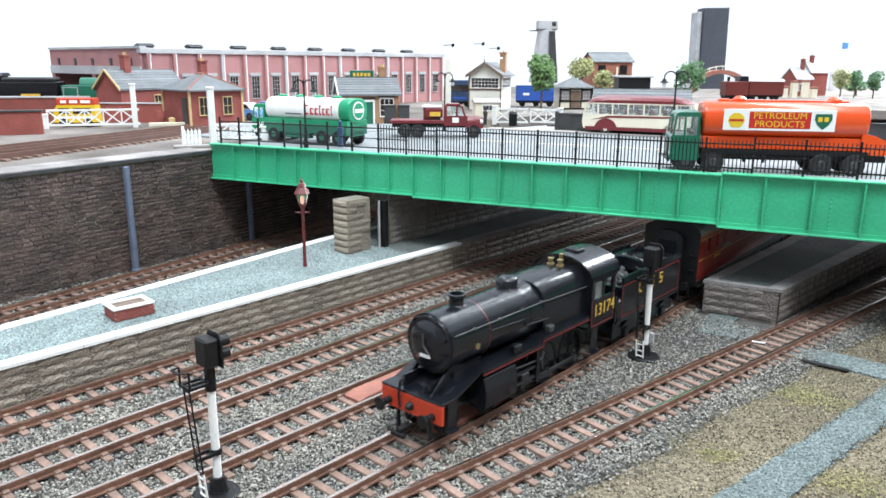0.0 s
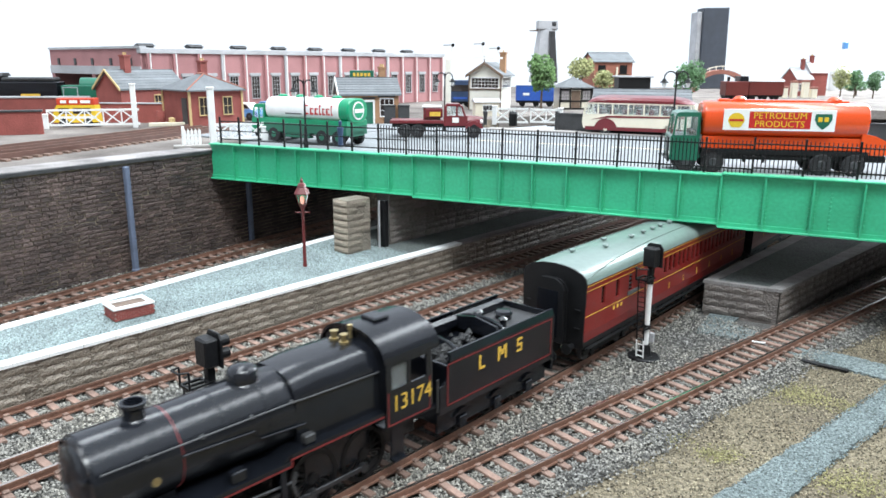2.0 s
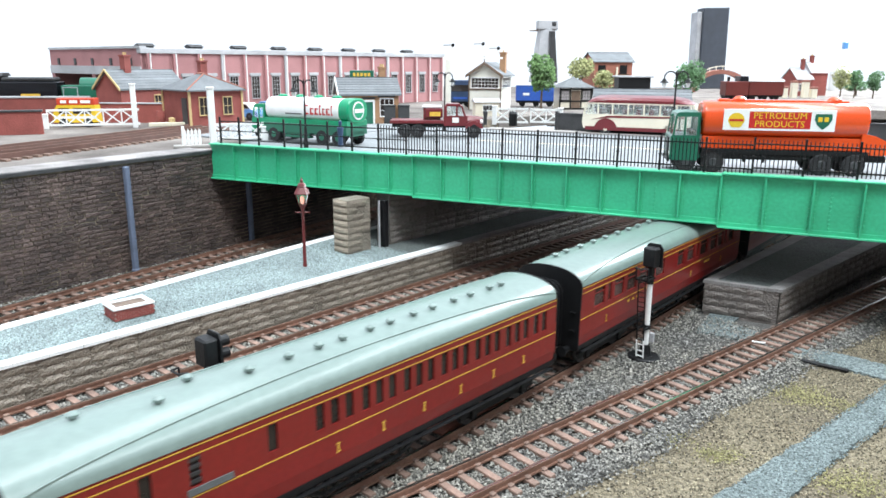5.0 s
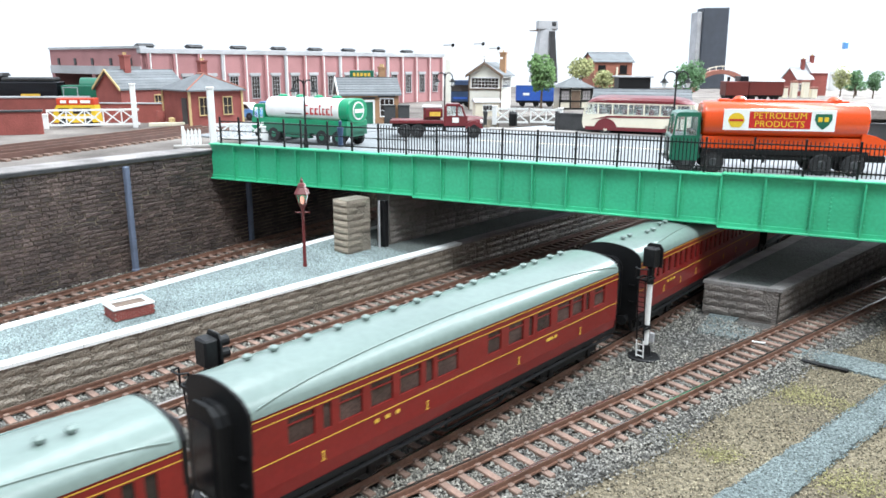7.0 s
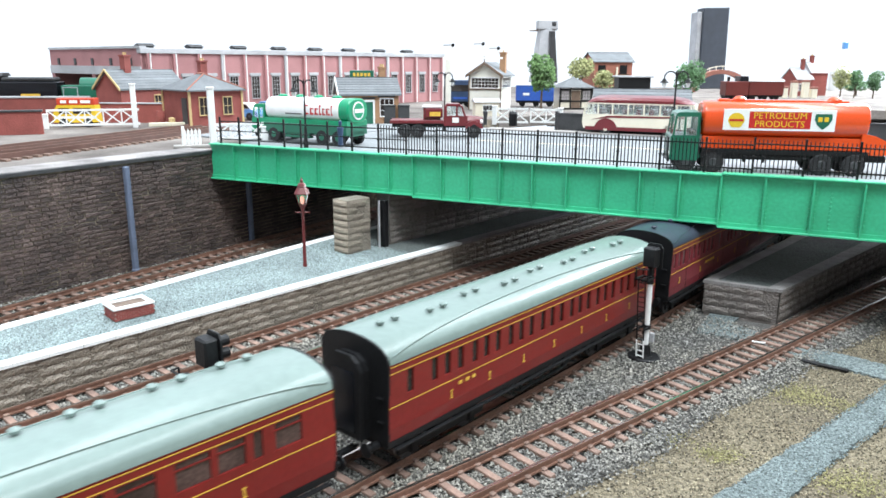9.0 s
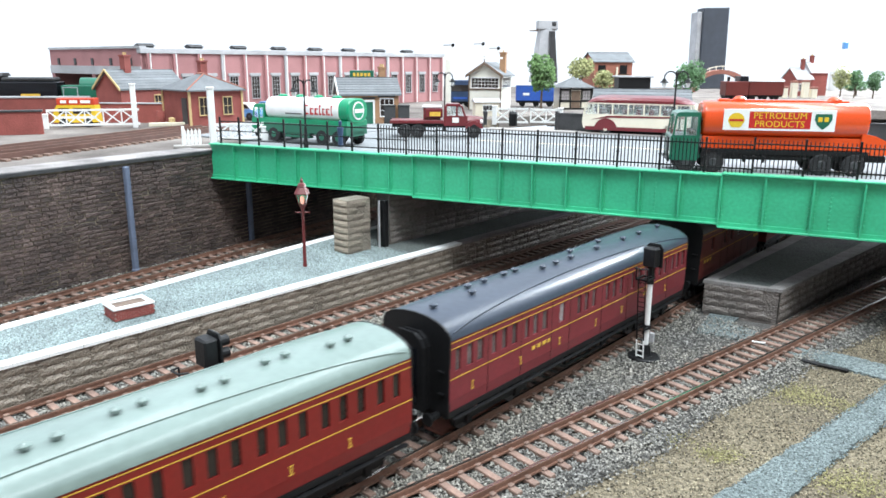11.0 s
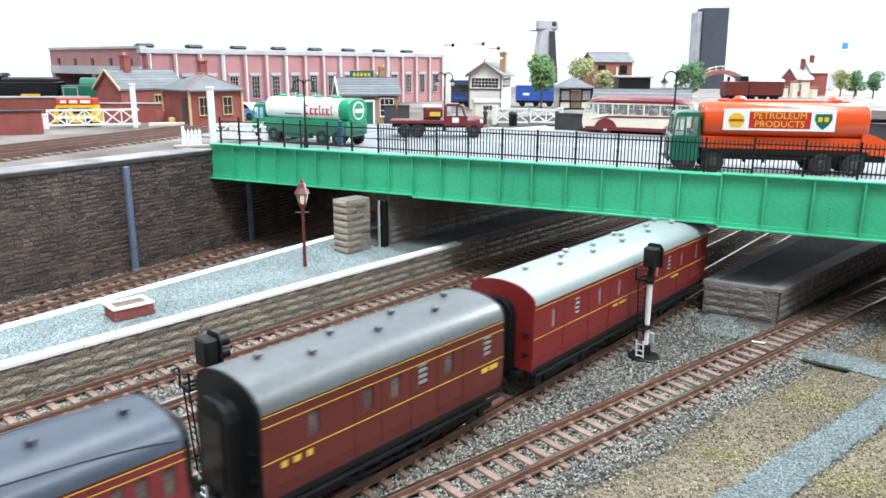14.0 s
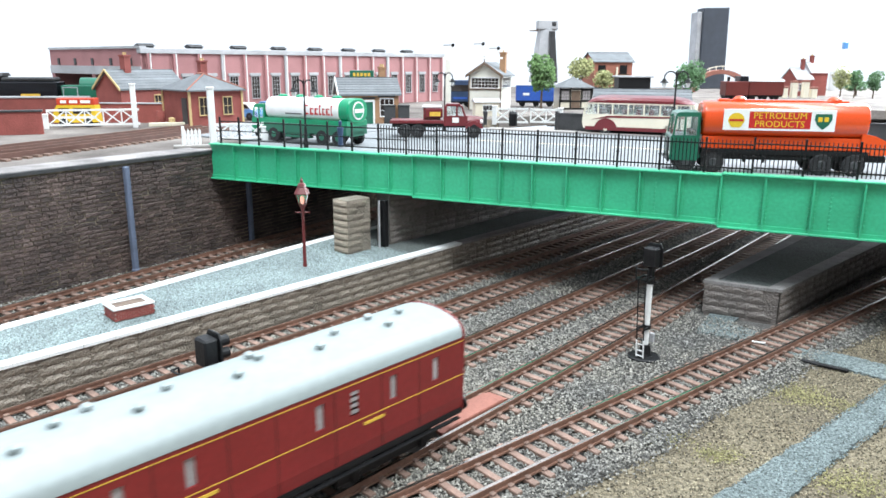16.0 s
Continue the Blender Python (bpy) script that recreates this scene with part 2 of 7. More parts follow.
def data(name, m, material, smooth=False):
    me = bpy.data.meshes.new(name)
    me.from_pydata([(x * MM, y * MM, z * MM) for x, y, z in m.v], [], m.f)
    bm = bmesh.new()
    bm.from_mesh(me)
    if len(bm.faces) < 60000:
        bmesh.ops.recalc_face_normals(bm, faces=bm.faces)
    bm.to_mesh(me)
    bm.free()
    me.materials.append(material)
    if smooth:
        me.shade_smooth()
        me.set_sharp_from_angle(angle=radians(35))
    return me


def at(x, y, z=0.0, rz=0.0, rx=0.0, ry=0.0):
    return pose(x * MM, y * MM, z * MM, rx, ry, rz)


def part(name, m, material, parent, label="", where=None, smooth=False, kind=""):
    ob = new(name, m if isinstance(m, bpy.types.Mesh) else data(name, m, material, smooth))
    ob.parent = parent
    if where is not None:
        ob.matrix_basis = where
    return tagged(ob, label, kind=kind)


def thing(name, where, label, category, group="", kind=""):
    return_ob = new(name)
    return_ob.empty_display_size = 0.01
    return_ob.matrix_basis = where
    return tagged(return_ob, label, category, group, kind)


def solo(name, m, material, label, category, where=None, kind="", smooth=False, group=""):
    ob = new(name, data(name, m, material, smooth))
    if where is not None:
        ob.matrix_basis = where
    return tagged(ob, label, category, group, kind)


def text_mesh(words, size, material, squeeze=1.0):
    """Letters as a mesh, lying in the x-z plane and facing -y, centred."""
    cu = bpy.data.curves.new("letters", "FONT")
    cu.body, cu.size, cu.align_x, cu.align_y, cu.extrude, cu.resolution_u = words, size * MM, "CENTER", "CENTER", 0.05 * MM, 3
    tmp = bpy.data.objects.new("letters", cu)
    scene.collection.objects.link(tmp)
    bpy.context.view_layer.update()
    me = bpy.data.meshes.new_from_object(tmp.evaluated_get(bpy.context.evaluated_depsgraph_get()))
    bpy.data.objects.remove(tmp)
    me.transform(Matrix.Rotation(radians(90), 4, "X") @ Matrix.Diagonal((squeeze, 1, 1, 1)))
    me.materials.clear()
    me.materials.append(material)
    return me
# ---- plan: u runs along the railway away from the camera, v to its right ----
UX, UY = 0.68, 0.7332
HEAD = math.degrees(math.atan2(UY, UX))
LOW, TOP = -5.0, 75.0


def xy(u, v):
    return u * UX + v * UY, u * UY - v * UX


TRACKS = {"A": (0, -20.5, -443), "B": (0, -2.2, -319.3), "C": (0, -3.4, -273.5), "D": (-0.568, 1.121, -233.7), "E": (-0.819, 1.739, -187.7), "F": (0, 13.7, -176.3)}


def track_v(k, u):
    a, b, c = TRACKS[k]
    w = min(max(u, 60), 500) / 100
    return a * w * w + b * w + c + (u / 100 - w) * (2 * a * w + b)


def track_pt(k, u):
    return xy(u, track_v(k, u))


def track_head(k, u):
    (x0, y0), (x1, y1) = track_pt(k, u - 2), track_pt(k, u + 2)
    return math.degrees(math.atan2(y1 - y0, x1 - x0))


# ---- lower ground ----
g = Mesh()
nu, nv = 60, 24
for i in range(nu + 1):
    for j in range(nv + 1):
        u, v = -1700 + 3900 * i / nu, -620 + 1500 * j / nv
        g.v.append((*xy(u, v), LOW - 0.6))
g.f = [(i * (nv + 1) + j, (i + 1) * (nv + 1) + j, (i + 1) * (nv + 1) + j + 1, i * (nv + 1) + j + 1) for i in range(nu) for j in range(nv)]
solo("ground", g, BALLAST_BED, "grey ballast bed under the railway tracks", "ground", kind="structure")

# earth to the right of the last track
e = Mesh()
us = [-1650 + 50 * i for i in range(47)]
for u in us:
    e.v += [(*xy(u, track_v("F", u) + 27 + 2.5 * math.sin(u / 17) + 1.5 * math.sin(u / 5.3)), LOW - 0.3), (*xy(u, 850), LOW - 0.3)]
e.f = [(2 * i, 2 * i + 2, 2 * i + 3, 2 * i + 1) for i in range(len(us) - 1)]
solo("earth", e, EARTH, "brown earth scatter beside the railway", "ground", kind="structure")


# ---- tracks ----
def rail_mesh(k, side, u0, u1, z0, z1, half, step):
    m = Mesh()
    rows = []
    n = max(2, int((u1 - u0) / step))
    for i in range(n + 1):
        u = u0 + (u1 - u0) * i / n
        x, y = track_pt(k, u)
        h = radians(track_head(k, u))
        nx, ny = math.sin(h), -math.cos(h)
        ring = []
        for o, z in ((-half, z0), (half, z0), (half, z1), (-half, z1)):
            ring.append((x + nx * (side + o), y + ny * (side + o), z))
        rows.append(ring)
    return m.ring(rows)


sleeper_m = Mesh().box(-1.55, -14.6, -4.8, 1.55, 14.6, -3.1, 0.25)
for sy in (-8.9, 8.9):
    sleeper_m.box(-1.2, sy - 2.1, -3.2, 1.2, sy + 2.1, -2.1, 0.3)
SLEEPER_ME = data("sleeper", sleeper_m, SLEEPER)
PITCH = 8.6
for k, u0, u1, s0, s1 in (("A", -150, 900, 60, 640), ("B", -900, 1800, 40, 900), ("C", -900, 1800, 20, 900), ("D", -900, 1800, 20, 900), ("E", -1700, 1950, 30, 900), ("F", -900, 1500, 60, 900)):
    tr = thing("railway_track", at(0, 0), "rust-brown railway track on brown sleepers in grey ballast", "railway track", "running tracks", "structure")
    for side in (-8.7, 8.7):
        part("rail", rail_mesh(k, side, u0, u1, -3.0, -0.25, 0.55, 20), RAIL_SIDE, tr)
        part("rail_head", rail_mesh(k, side, u0, u1, -1.0, 0.0, 0.8, 20), RAIL_SIDE, tr)
        part("rail_foot", rail_mesh(k, side, u0, u1, -3.2, -2.5, 1.2, 20), RAIL_SIDE, tr)
        part("running_surface", rail_mesh(k, side, u0, u1, -0.02, 0.06, 0.66, 20), RAIL_TOP, tr, "polished steel running surface")
    u, far = s0, Mesh()
    while u < s1:
        x, y = track_pt(k, u)
        part("sleeper", SLEEPER_ME, None, tr, where=at(x, y, 0, track_head(k, u) + random.uniform(-0.8, 0.8)))
        u += PITCH
    for a, b in ((u0, s0), (s1, u1)):
        u = a
        while u < b - 4:
            x, y = track_pt(k, u)
            h = radians(track_head(k, u))
            c, s = math.cos(h), math.sin(h)
            far.add([(x + c * px - s * py, y + s * px + c * py, z) for px in (-1.55, 1.55) for py in (-14.6, 14.6) for z in (-4.8, -3.1)],
                    [(0, 1, 3, 2), (4, 6, 7, 5), (0, 4, 5, 1), (2, 3, 7, 6), (1, 5, 7, 3)])
            u += PITCH
    part("sleeper_run", far, SLEEPER, tr, kind="stuff")

# ---- upper level: ground behind the retaining wall, bridge deck, ground beyond ----
WA, WB = Vector((-270, 444)), Vector((-182, 578))
WD = (WB - WA).normalized()
WN = Vector((WD.y, -WD.x))          # towards the railway
GA, GB = Vector((-180, 576)), Vector((238, 385))
GD = (GB - GA).normalized()
GN = Vector((-GD.y, GD.x))          # away from the camera


def wall_pt(s, off=0.0):
    p = WA + WD * s + WN * off
    return p.x, p.y


def deck_pt(s, back=0.0):
    p = GA + GD * s + GN * back
    return p.x, p.y


up = Mesh()
a, b = wall_pt(-900, -1), wall_pt(760, -1)
up.prism([a, b, (b[0] - 1800, b[1] + 600), (a[0] - 1800, a[1] + 900)][::-1], "z", TOP - 12, TOP)
solo("town_ground", up, TOWN, "brown cinder ground of the raised town", "ground", kind="structure")
far_g = Mesh()
far_g.prism([wall_pt(620, 2), deck_pt(120, 560), deck_pt(320, 560), deck_pt(380, 900), deck_pt(1900, 900), (2600, 1300), (2600, 2300), (-200, 2300), (-1500, 1750), (wall_pt(760, -1)[0] - 700, wall_pt(760, -1)[1] + 233)][::-1], "z", TOP - 14, TOP - 0.5)
solo("far_ground", far_g, TOWN, "brown cinder ground far beyond the bridge", "ground", kind="structure")
dk = Mesh().prism([deck_pt(-2, 3), deck_pt(760, 3), deck_pt(760, 300), deck_pt(-80, 300), wall_pt(160, 0)], "z", TOP - 9, TOP + 0.6)
solo("bridge_deck", dk, ROAD, "grey road surface on the bridge deck", "road", kind="structure")

# pavement along the top of the retaining wall
pv = Mesh().prism([wall_pt(-400, -1.5), wall_pt(159, -1.5), wall_pt(159, -27), wall_pt(-400, -30)], "z", TOP, TOP + 1.2)
solo("wall_top_board", pv, OFFWHITE, "weathered off-white board along the wall top", "pavement", kind="structure")
cp = Mesh().prism([wall_pt(-400, 1.6), wall_pt(160, 1.6), wall_pt(160, -1.4), wall_pt(-400, -1.4)], "z", TOP - 1.4, TOP + 0.9)
solo("wall_coping", cp, LOCO_GREY, "dark grey coping along the retaining wall", "coping", kind="structure")

# ---- retaining wall of sooty coursed stone ----
wall_angle = math.degrees(math.atan2(WD.y, WD.x))
rw = thing("wall_west", at(WA.x, WA.y, 0, wall_angle), "dark sooty coursed stone retaining wall", "retaining wall", kind="structure")
part("wall_core", Mesh().box(-500, 0, LOW - 1, 640, 14, TOP - 1.4), MORTAR, rw)
STONES = [data("stone", Mesh().box(-w / 2 + 0.15, -0.7, -1.2, w / 2 - 0.15, 0.3, 1.2, 0.3), STONE_DARK) for w in (5, 6.5, 8, 10)]
rest, count = Mesh(), 0
rng = random.Random(4)
row = 0
z = LOW + 1
while z < TOP - 4:
    x = -40 + rng.uniform(0, 6)
    while x < 330:
        i = rng.randrange(4)
        w = (5, 6.5, 8, 10)[i]
        if 40 < x < 160 and count < 300 and z > 8 and rng.random() < 0.55:
            part("stone", STONES[i], None, rw, where=at(x + w / 2, rng.uniform(-0.25, 0.3), z + 1.4, rng.uniform(-1, 1)))
            count += 1
        else:
            d = rng.uniform(-0.9, -0.3)
            rest.box(x, d, z + rng.uniform(0.1, 0.3), x + w - rng.uniform(0.4, 0.8), 0.2, z + rng.uniform(2.35, 2.6))
        x += w + 0.1
    z += 2.95
part("stone_courses", rest, STONE_DARK_J, rw, kind="stuff")


def pipe(s, bracket):
    x, y = wall_pt(s, 4)
    p = thing("drain_pipe", at(x, y, LOW), "blue-grey drain pipe on the stone wall", "drain pipe", "wall pipes")
    part("pipe", Mesh().box(-1.9, -1.9, 0, 1.9, 1.9, TOP - LOW - 3, 0.6), PIPE, p, where=at(0, 0, 0, wall_angle))
    part("shoe", Mesh().box(-2.4, -2.6, 0, 2.4, 2.2, 3, 0.5), PIPE, p, where=at(0, 0, 0, wall_angle))


pipe(82, 1)
pipe(192, 1)

# ---- platform between the tracks ----
PLAT = 16.0


def plat_front(u):
    return -337 - (u - 85) * 0.022


def plat_back(u):
    return -392 - (min(u, 340) - 102) * 0.155 - max(0, u - 340) * 0.02


pl_u = [-60, 20, 100, 180, 260, 340, 420, 520, 650, 800, 950]
pf = thing("platform", at(0, 0), "stone-faced railway platform with white edges and grey gravel", "platform", kind="structure")
outline = [xy(u, plat_front(u) - 0.8) for u in pl_u] + [xy(u, plat_back(u) + 0.8) for u in reversed(pl_u)]
part("core", Mesh().prism(outline, "z", LOW - 1, PLAT - 0.6), STONE_TAN, pf)
outline = [xy(u, plat_front(u) - 6.5) for u in pl_u if u <= 360] + [xy(u, plat_back(u) + 6.5) for u in reversed(pl_u) if u <= 360]
part("gravel_surface", Mesh().prism(outline, "z", PLAT - 1, PLAT), PLAT_GRAVEL, pf, "blue-grey gravel surface")
# the stretch under the bridge takes the gravel coloured for shade
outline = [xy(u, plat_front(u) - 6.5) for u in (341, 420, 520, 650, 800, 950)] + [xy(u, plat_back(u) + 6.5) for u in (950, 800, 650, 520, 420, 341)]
part("shaded_surface", Mesh().prism(outline, "z", PLAT - 1, PLAT + 0.15), SHADE_GRAVEL, pf, "gravel surface with the bridge shade in its colour")


def edge_slabs(edge, sign, u0, u1, step, material, width, proud=0.9):
    u = u0
    while u < u1 - 0.1:
        a, b = u + 0.12, u + step - 0.12
        pts = [xy(a, edge(a) + sign * proud), xy(b, edge(b) + sign * proud), xy(b, edge(b) - sign * width), xy(a, edge(a) - sign * width)]
        part("edge_slab", Mesh().prism(pts, "z", PLAT - 1.2, PLAT + 0.45), material, pf)
        u += step


edge_slabs(plat_front, 1, -60, 390, 15, WHITE, 6.2)
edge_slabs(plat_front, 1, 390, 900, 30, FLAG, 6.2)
edge_slabs(plat_back, -1, -60, 390, 15, WHITE, 6.2)
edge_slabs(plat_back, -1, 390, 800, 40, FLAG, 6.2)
# rough face stones of the platform
rng = random.Random(9)
BLOCKS = []
for w in (9, 11, 13, 15):
    bm = Mesh()
    for iz in range(5):
        for ix in range(7):
            lift = max(0.0, 1 - abs(ix / 3 - 1) ** 3) * max(0.0, 1 - abs(iz / 2 - 1) ** 2.5)
            bm.v.append((-w / 2 + w * ix / 6, -0.1 - 0.72 * lift * rng.uniform(0.7, 1.2), -2.2 + 4.4 * iz / 4))
    bm.f = [(o, o + 1, o + 8, o + 7) for o in (iz * 7 + ix for iz in range(4) for ix in range(6))]
    BLOCKS.append((w, bm))
BLOCK_TAN = [(w, data("block", m, STONE_TAN, True)) for w, m in BLOCKS]
bm = Mesh()
for iz in range(7):
    for ix in range(9):
        e_ = max(0.0, 1 - abs(ix / 4 - 1) ** 4) * max(0.0, 1 - abs(iz / 3 - 1) ** 3)
        bm.v.append((-7.5 + 15 * ix / 8, -0.1 - 1.5 * e_ * (0.75 + 0.35 * rng.random()), -2.2 + 4.4 * iz / 6))
bm.f = [(o, o + 1, o + 10, o + 9) for o in (iz * 9 + ix for iz in range(6) for ix in range(8))]
BLOCK_PIER = [(15, data("block", bm, STONE_PIER_LIT, True))] * 4
BLOCK_PIER_SIDE = [(w, data("block", m, STONE_PIER_SHADE, True)) for w, m in BLOCKS]
BLOCK_GREY = [(w, data("block", m, STONE_GREY, True)) for w, m in BLOCKS]


def face_blocks(parent, p0, p1, z0, rows, blocks, name="block"):
    """Rough blocks in courses along the line p0 to p1; they face to the right of it when seen from above."""
    p0, p1 = Vector(p0), Vector(p1)
    d = p1 - p0
    length, ang = d.length, math.degrees(math.atan2(d.y, d.x))
    d.normalize()
    for r in range(rows):
        x = -rng.uniform(0, 6)
        while x < length - 4:
            w, me = blocks[rng.randrange(4)]
            if x >= 0 and x + w > length:
                break
            q = p0 + d * max(x + w / 2, w / 2)
            part(name, me, None, parent, where=at(q.x, q.y, z0 + 2.3 + r * 4.6, ang))
            x += w + 0.25


for u in pl_u[:-3]:
    i = pl_u.index(u)
    v2 = pl_u[i + 1]
    face_blocks(pf, xy(u, plat_front(u) - 0.4), xy(v2, plat_front(v2) - 0.4), LOW + 1.5, 4, BLOCK_TAN)

# pier on the platform, and the long stone wall behind it under the bridge
pier = thing("bridge_pier", at(0, 0), "tan rough-stone bridge pier on the platform", "bridge pier", kind="structure")
pv0, pv1 = -391.5, -376.5
part("pier_core", Mesh().prism([xy(311.6, pv1 - 0.6), xy(332, pv1 - 0.6), xy(332, pv0 + 0.6), xy(311.6, pv0 + 0.6)], "z", PLAT, 52.9), STONE_TAN, pier)
# lit tone on the near face, shaded tone on the right face
face_blocks(pier, xy(311.4, pv0), xy(311.4, pv1), PLAT, 8, BLOCK_PIER)
face_blocks(pier, xy(311, pv1), xy(332, pv1), PLAT, 8, BLOCK_PIER_SIDE)
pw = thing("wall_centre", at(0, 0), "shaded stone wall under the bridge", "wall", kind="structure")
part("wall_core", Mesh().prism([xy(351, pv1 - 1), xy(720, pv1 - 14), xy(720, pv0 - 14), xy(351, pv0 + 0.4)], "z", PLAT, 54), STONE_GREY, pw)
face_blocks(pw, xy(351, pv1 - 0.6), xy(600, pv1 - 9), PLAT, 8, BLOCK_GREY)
dp = thing("down_pipe", at(*xy(344, pv1 + 1), PLAT), "black double down pipe beside the stone pier", "drain pipe")
part("pipe", Mesh().box(-2.2, -2.2, 0, 2.2, 2.2, 34, 0.5), BLACK, dp, where=at(0, 0, 0, HEAD))
part("conduit", Mesh().tube((-3.5, -3.5, 0), (-3.5, -3.5, 34), 0.7), CONCRETE, dp, "pale conduit")

# planter with brick sides on the platform
px0, py0 = -161.5, 359
bp = thing("brick_planter", at(px0, py0, PLAT + 0.45, HEAD - 3), "low red brick planter with white coping on the platform", "planter")
part("brick_core", Mesh().box(-12.6, -8.6, 0, 12.6, 8.6, 6.2), BRICK_MORTAR, bp)
BR = data("brick", Mesh().box(-1.45, -0.25, -0.52, 1.45, 0.25, 0.52), BRICK_RED)
for r in range(5):
    for i in range(8):
        o = (r % 2) * 1.5 - 0.8
        for sy, an in ((-8.7, 0), (8.7, 180)):
            part("brick", BR, None, bp, where=at(-11 + i * 3.2 + o, sy, 0.7 + r * 1.2, an))
        if i < 5:
            for sx, an in ((-12.7, 90), (12.7, 90)):
                part("brick", BR, None, bp, where=at(sx, -6.9 + i * 3.2 + o, 0.7 + r * 1.2, an))
cop = Mesh()
cop.box(-13.6, -9.6, 6.2, 13.6, -6.2, 7.6, 0.3).box(-13.6, 6.2, 6.2, 13.6, 9.6, 7.6, 0.3).box(-13.6, -6.2, 6.2, -10.2, 6.2, 7.6, 0.3).box(10.2, -6.2, 6.2, 13.6, 6.2, 7.6, 0.3)
part("coping", cop, WHITE, bp, "white painted coping")
part("soil", Mesh().box(-10.1, -6.1, 6.0, 10.1, 6.1, 7.0), SOIL, bp, "brown soil")
bp.scale = (0.77, 0.78, 0.9)

# ---- island platform on the other side of the train ----
isl = thing("island_platform", at(0, 0), "grey stone island platform with flagstone edges", "platform", kind="structure")
I0, I1 = -174, -134


def isl_pt(u, w):
    return xy(421 + u, (I0 + (I1 - I0) * w) + u * (-0.006 + 0.075 * w) + 0)


part("core", Mesh().prism([isl_pt(0.6 + 0, 0.02), isl_pt(11.4, 0.98), isl_pt(430, 0.98), isl_pt(430, 0.02)], "z", LOW - 1, PLAT - 0.8), STONE_GREY, isl)
part("gravel_surface", Mesh().prism([isl_pt(6, 0.13), isl_pt(13, 0.83), isl_pt(430, 0.83), isl_pt(430, 0.13)], "z", PLAT - 1, PLAT + 0.1), SHADE_GRAVEL, isl, "gravel surface darkened in colour for shade")
for w0, w1 in ((-0.02, 0.14), (0.82, 1.02)):
    u = 0
    while u < 250:
        o0, o1 = 11 * w0, 11 * w1
        part("flagstone", Mesh().prism([isl_pt(u + o0, w0), isl_pt(u + o1, w1), isl_pt(u + 9.7 + o1, w1), isl_pt(u + 9.7 + o0, w0)], "z", PLAT - 1.3, PLAT + 0.5), FLAG, isl)
        u += 10
for i in range(6):
    a, b = 0.14 + i * 0.1135, 0.14 + (i + 1) * 0.1135 - 0.01
    part("flagstone", Mesh().prism([isl_pt(11 * a - 0.3, a), isl_pt(11 * b - 0.3, b), isl_pt(11 * b + 4, b), isl_pt(11 * a + 4, a)], "z", PLAT - 1.3, PLAT + 0.5), FLAG, isl)
face_blocks(isl, isl_pt(0.3, 0.0), isl_pt(11.3, 1.0), LOW + 1.5, 4, BLOCK_GREY)
face_blocks(isl, isl_pt(11.3, 1.0), isl_pt(300, 1.0), LOW + 1.5, 4, BLOCK_GREY)

# ---- bridge girder ----
girder_angle = math.degrees(math.atan2(GD.y, GD.x))
gd = thing("girder_bridge", at(GA.x, GA.y, 0, girder_angle), "bright green riveted plate-girder bridge side", "bridge", kind="structure")
SECT = [(-2, 175, 53.9, 81.6), (175.4, 374, 52.6, 82.0), (374.4, 760, 50.8, 82.9)]
RIBS = [21, 41.7, 60.7, 78.7, 96.7, 117.1, 136.4, 156.9, 175.4, 196.8, 217.4, 239.1, 261, 283.4, 305.6, 328.5, 351.7, 374.4, 398, 422.6, 447.1, 471, 495, 519, 543, 567, 591, 615, 640, 665, 690, 715, 740]
for s0, s1, z0, z1 in SECT:
    part("web_plate", Mesh().box(s0, 0, z0 + 1, s1, 2.6, z1 - 1), GREEN, gd)
    part("bottom_flange", Mesh().box(s0, -3.0, z0, s1, 5, z0 + 1.1, 0.2), GREEN, gd)
    part("top_flange", Mesh().box(s0, -3.0, z1 - 1.1, s1, 5.5, z1, 0.2), GREEN, gd)
    part("bottom_angle", Mesh().box(s0, -1.0, z0 + 1.1, s1, 0, z0 + 3.2), GREEN, gd)
    part("top_angle", Mesh().box(s0, -1.0, z1 - 3.2, s1, 0, z1 - 1.1), GREEN, gd)
RIV = Mesh().lathe((0, 0, 0), [(0.55, 0), (0.46, -0.35), (0.1, -0.5)], 6, "y")
RIV_ME = data("rivet", RIV, GREEN)
n_riv = 0
for i, s in enumerate(RIBS):
    z0, z1 = [(a, b) for s0, s1, a, b in SECT if s0 - 1 <= s <= s1 + 0.5][-1]
    part("stiffener", Mesh().box(s - 0.45, -2.6, z0 + 1.1, s + 0.45, 0, z1 - 1.1), GREEN, gd)
    part("stiffener_angle", Mesh().box(s + 0.45, -0.6, z0 + 1.1, s + 2.0, 0, z1 - 1.1), GREEN, gd)
    if i % 4 == 3 and i < 22:
        mid = s + 9
        for r in range(9):
            part("rivet", RIV_ME, None, gd, where=at(mid, 0, z0 + 4.5 + r * 2.45))
    if i < 24:
        rv = Mesh()
        for r in range(12):
            for o in (1.3, -1.5):
                rv.lathe((s + o, -0.6 if o > 0 else 0, z0 + 3 + r * (z1 - z0 - 6) / 11), [(0.45, 0), (0.36, -0.3), (0.08, -0.4)], 6, "y")
        part("rivet_row", rv, GREEN, gd, kind="stuff")
# cross girders below the deck, and an unseen abutment on the right
for i in range(6):
    c = Mesh().box(0, 0, 61, 640, 4, TOP - 9.2)
    solo("cross_girder", c, LOCO_GREY, "dark steel girder under the bridge deck", "girder", at(*deck_pt(-2, 45 + i * 52), 0, girder_angle), kind="structure")
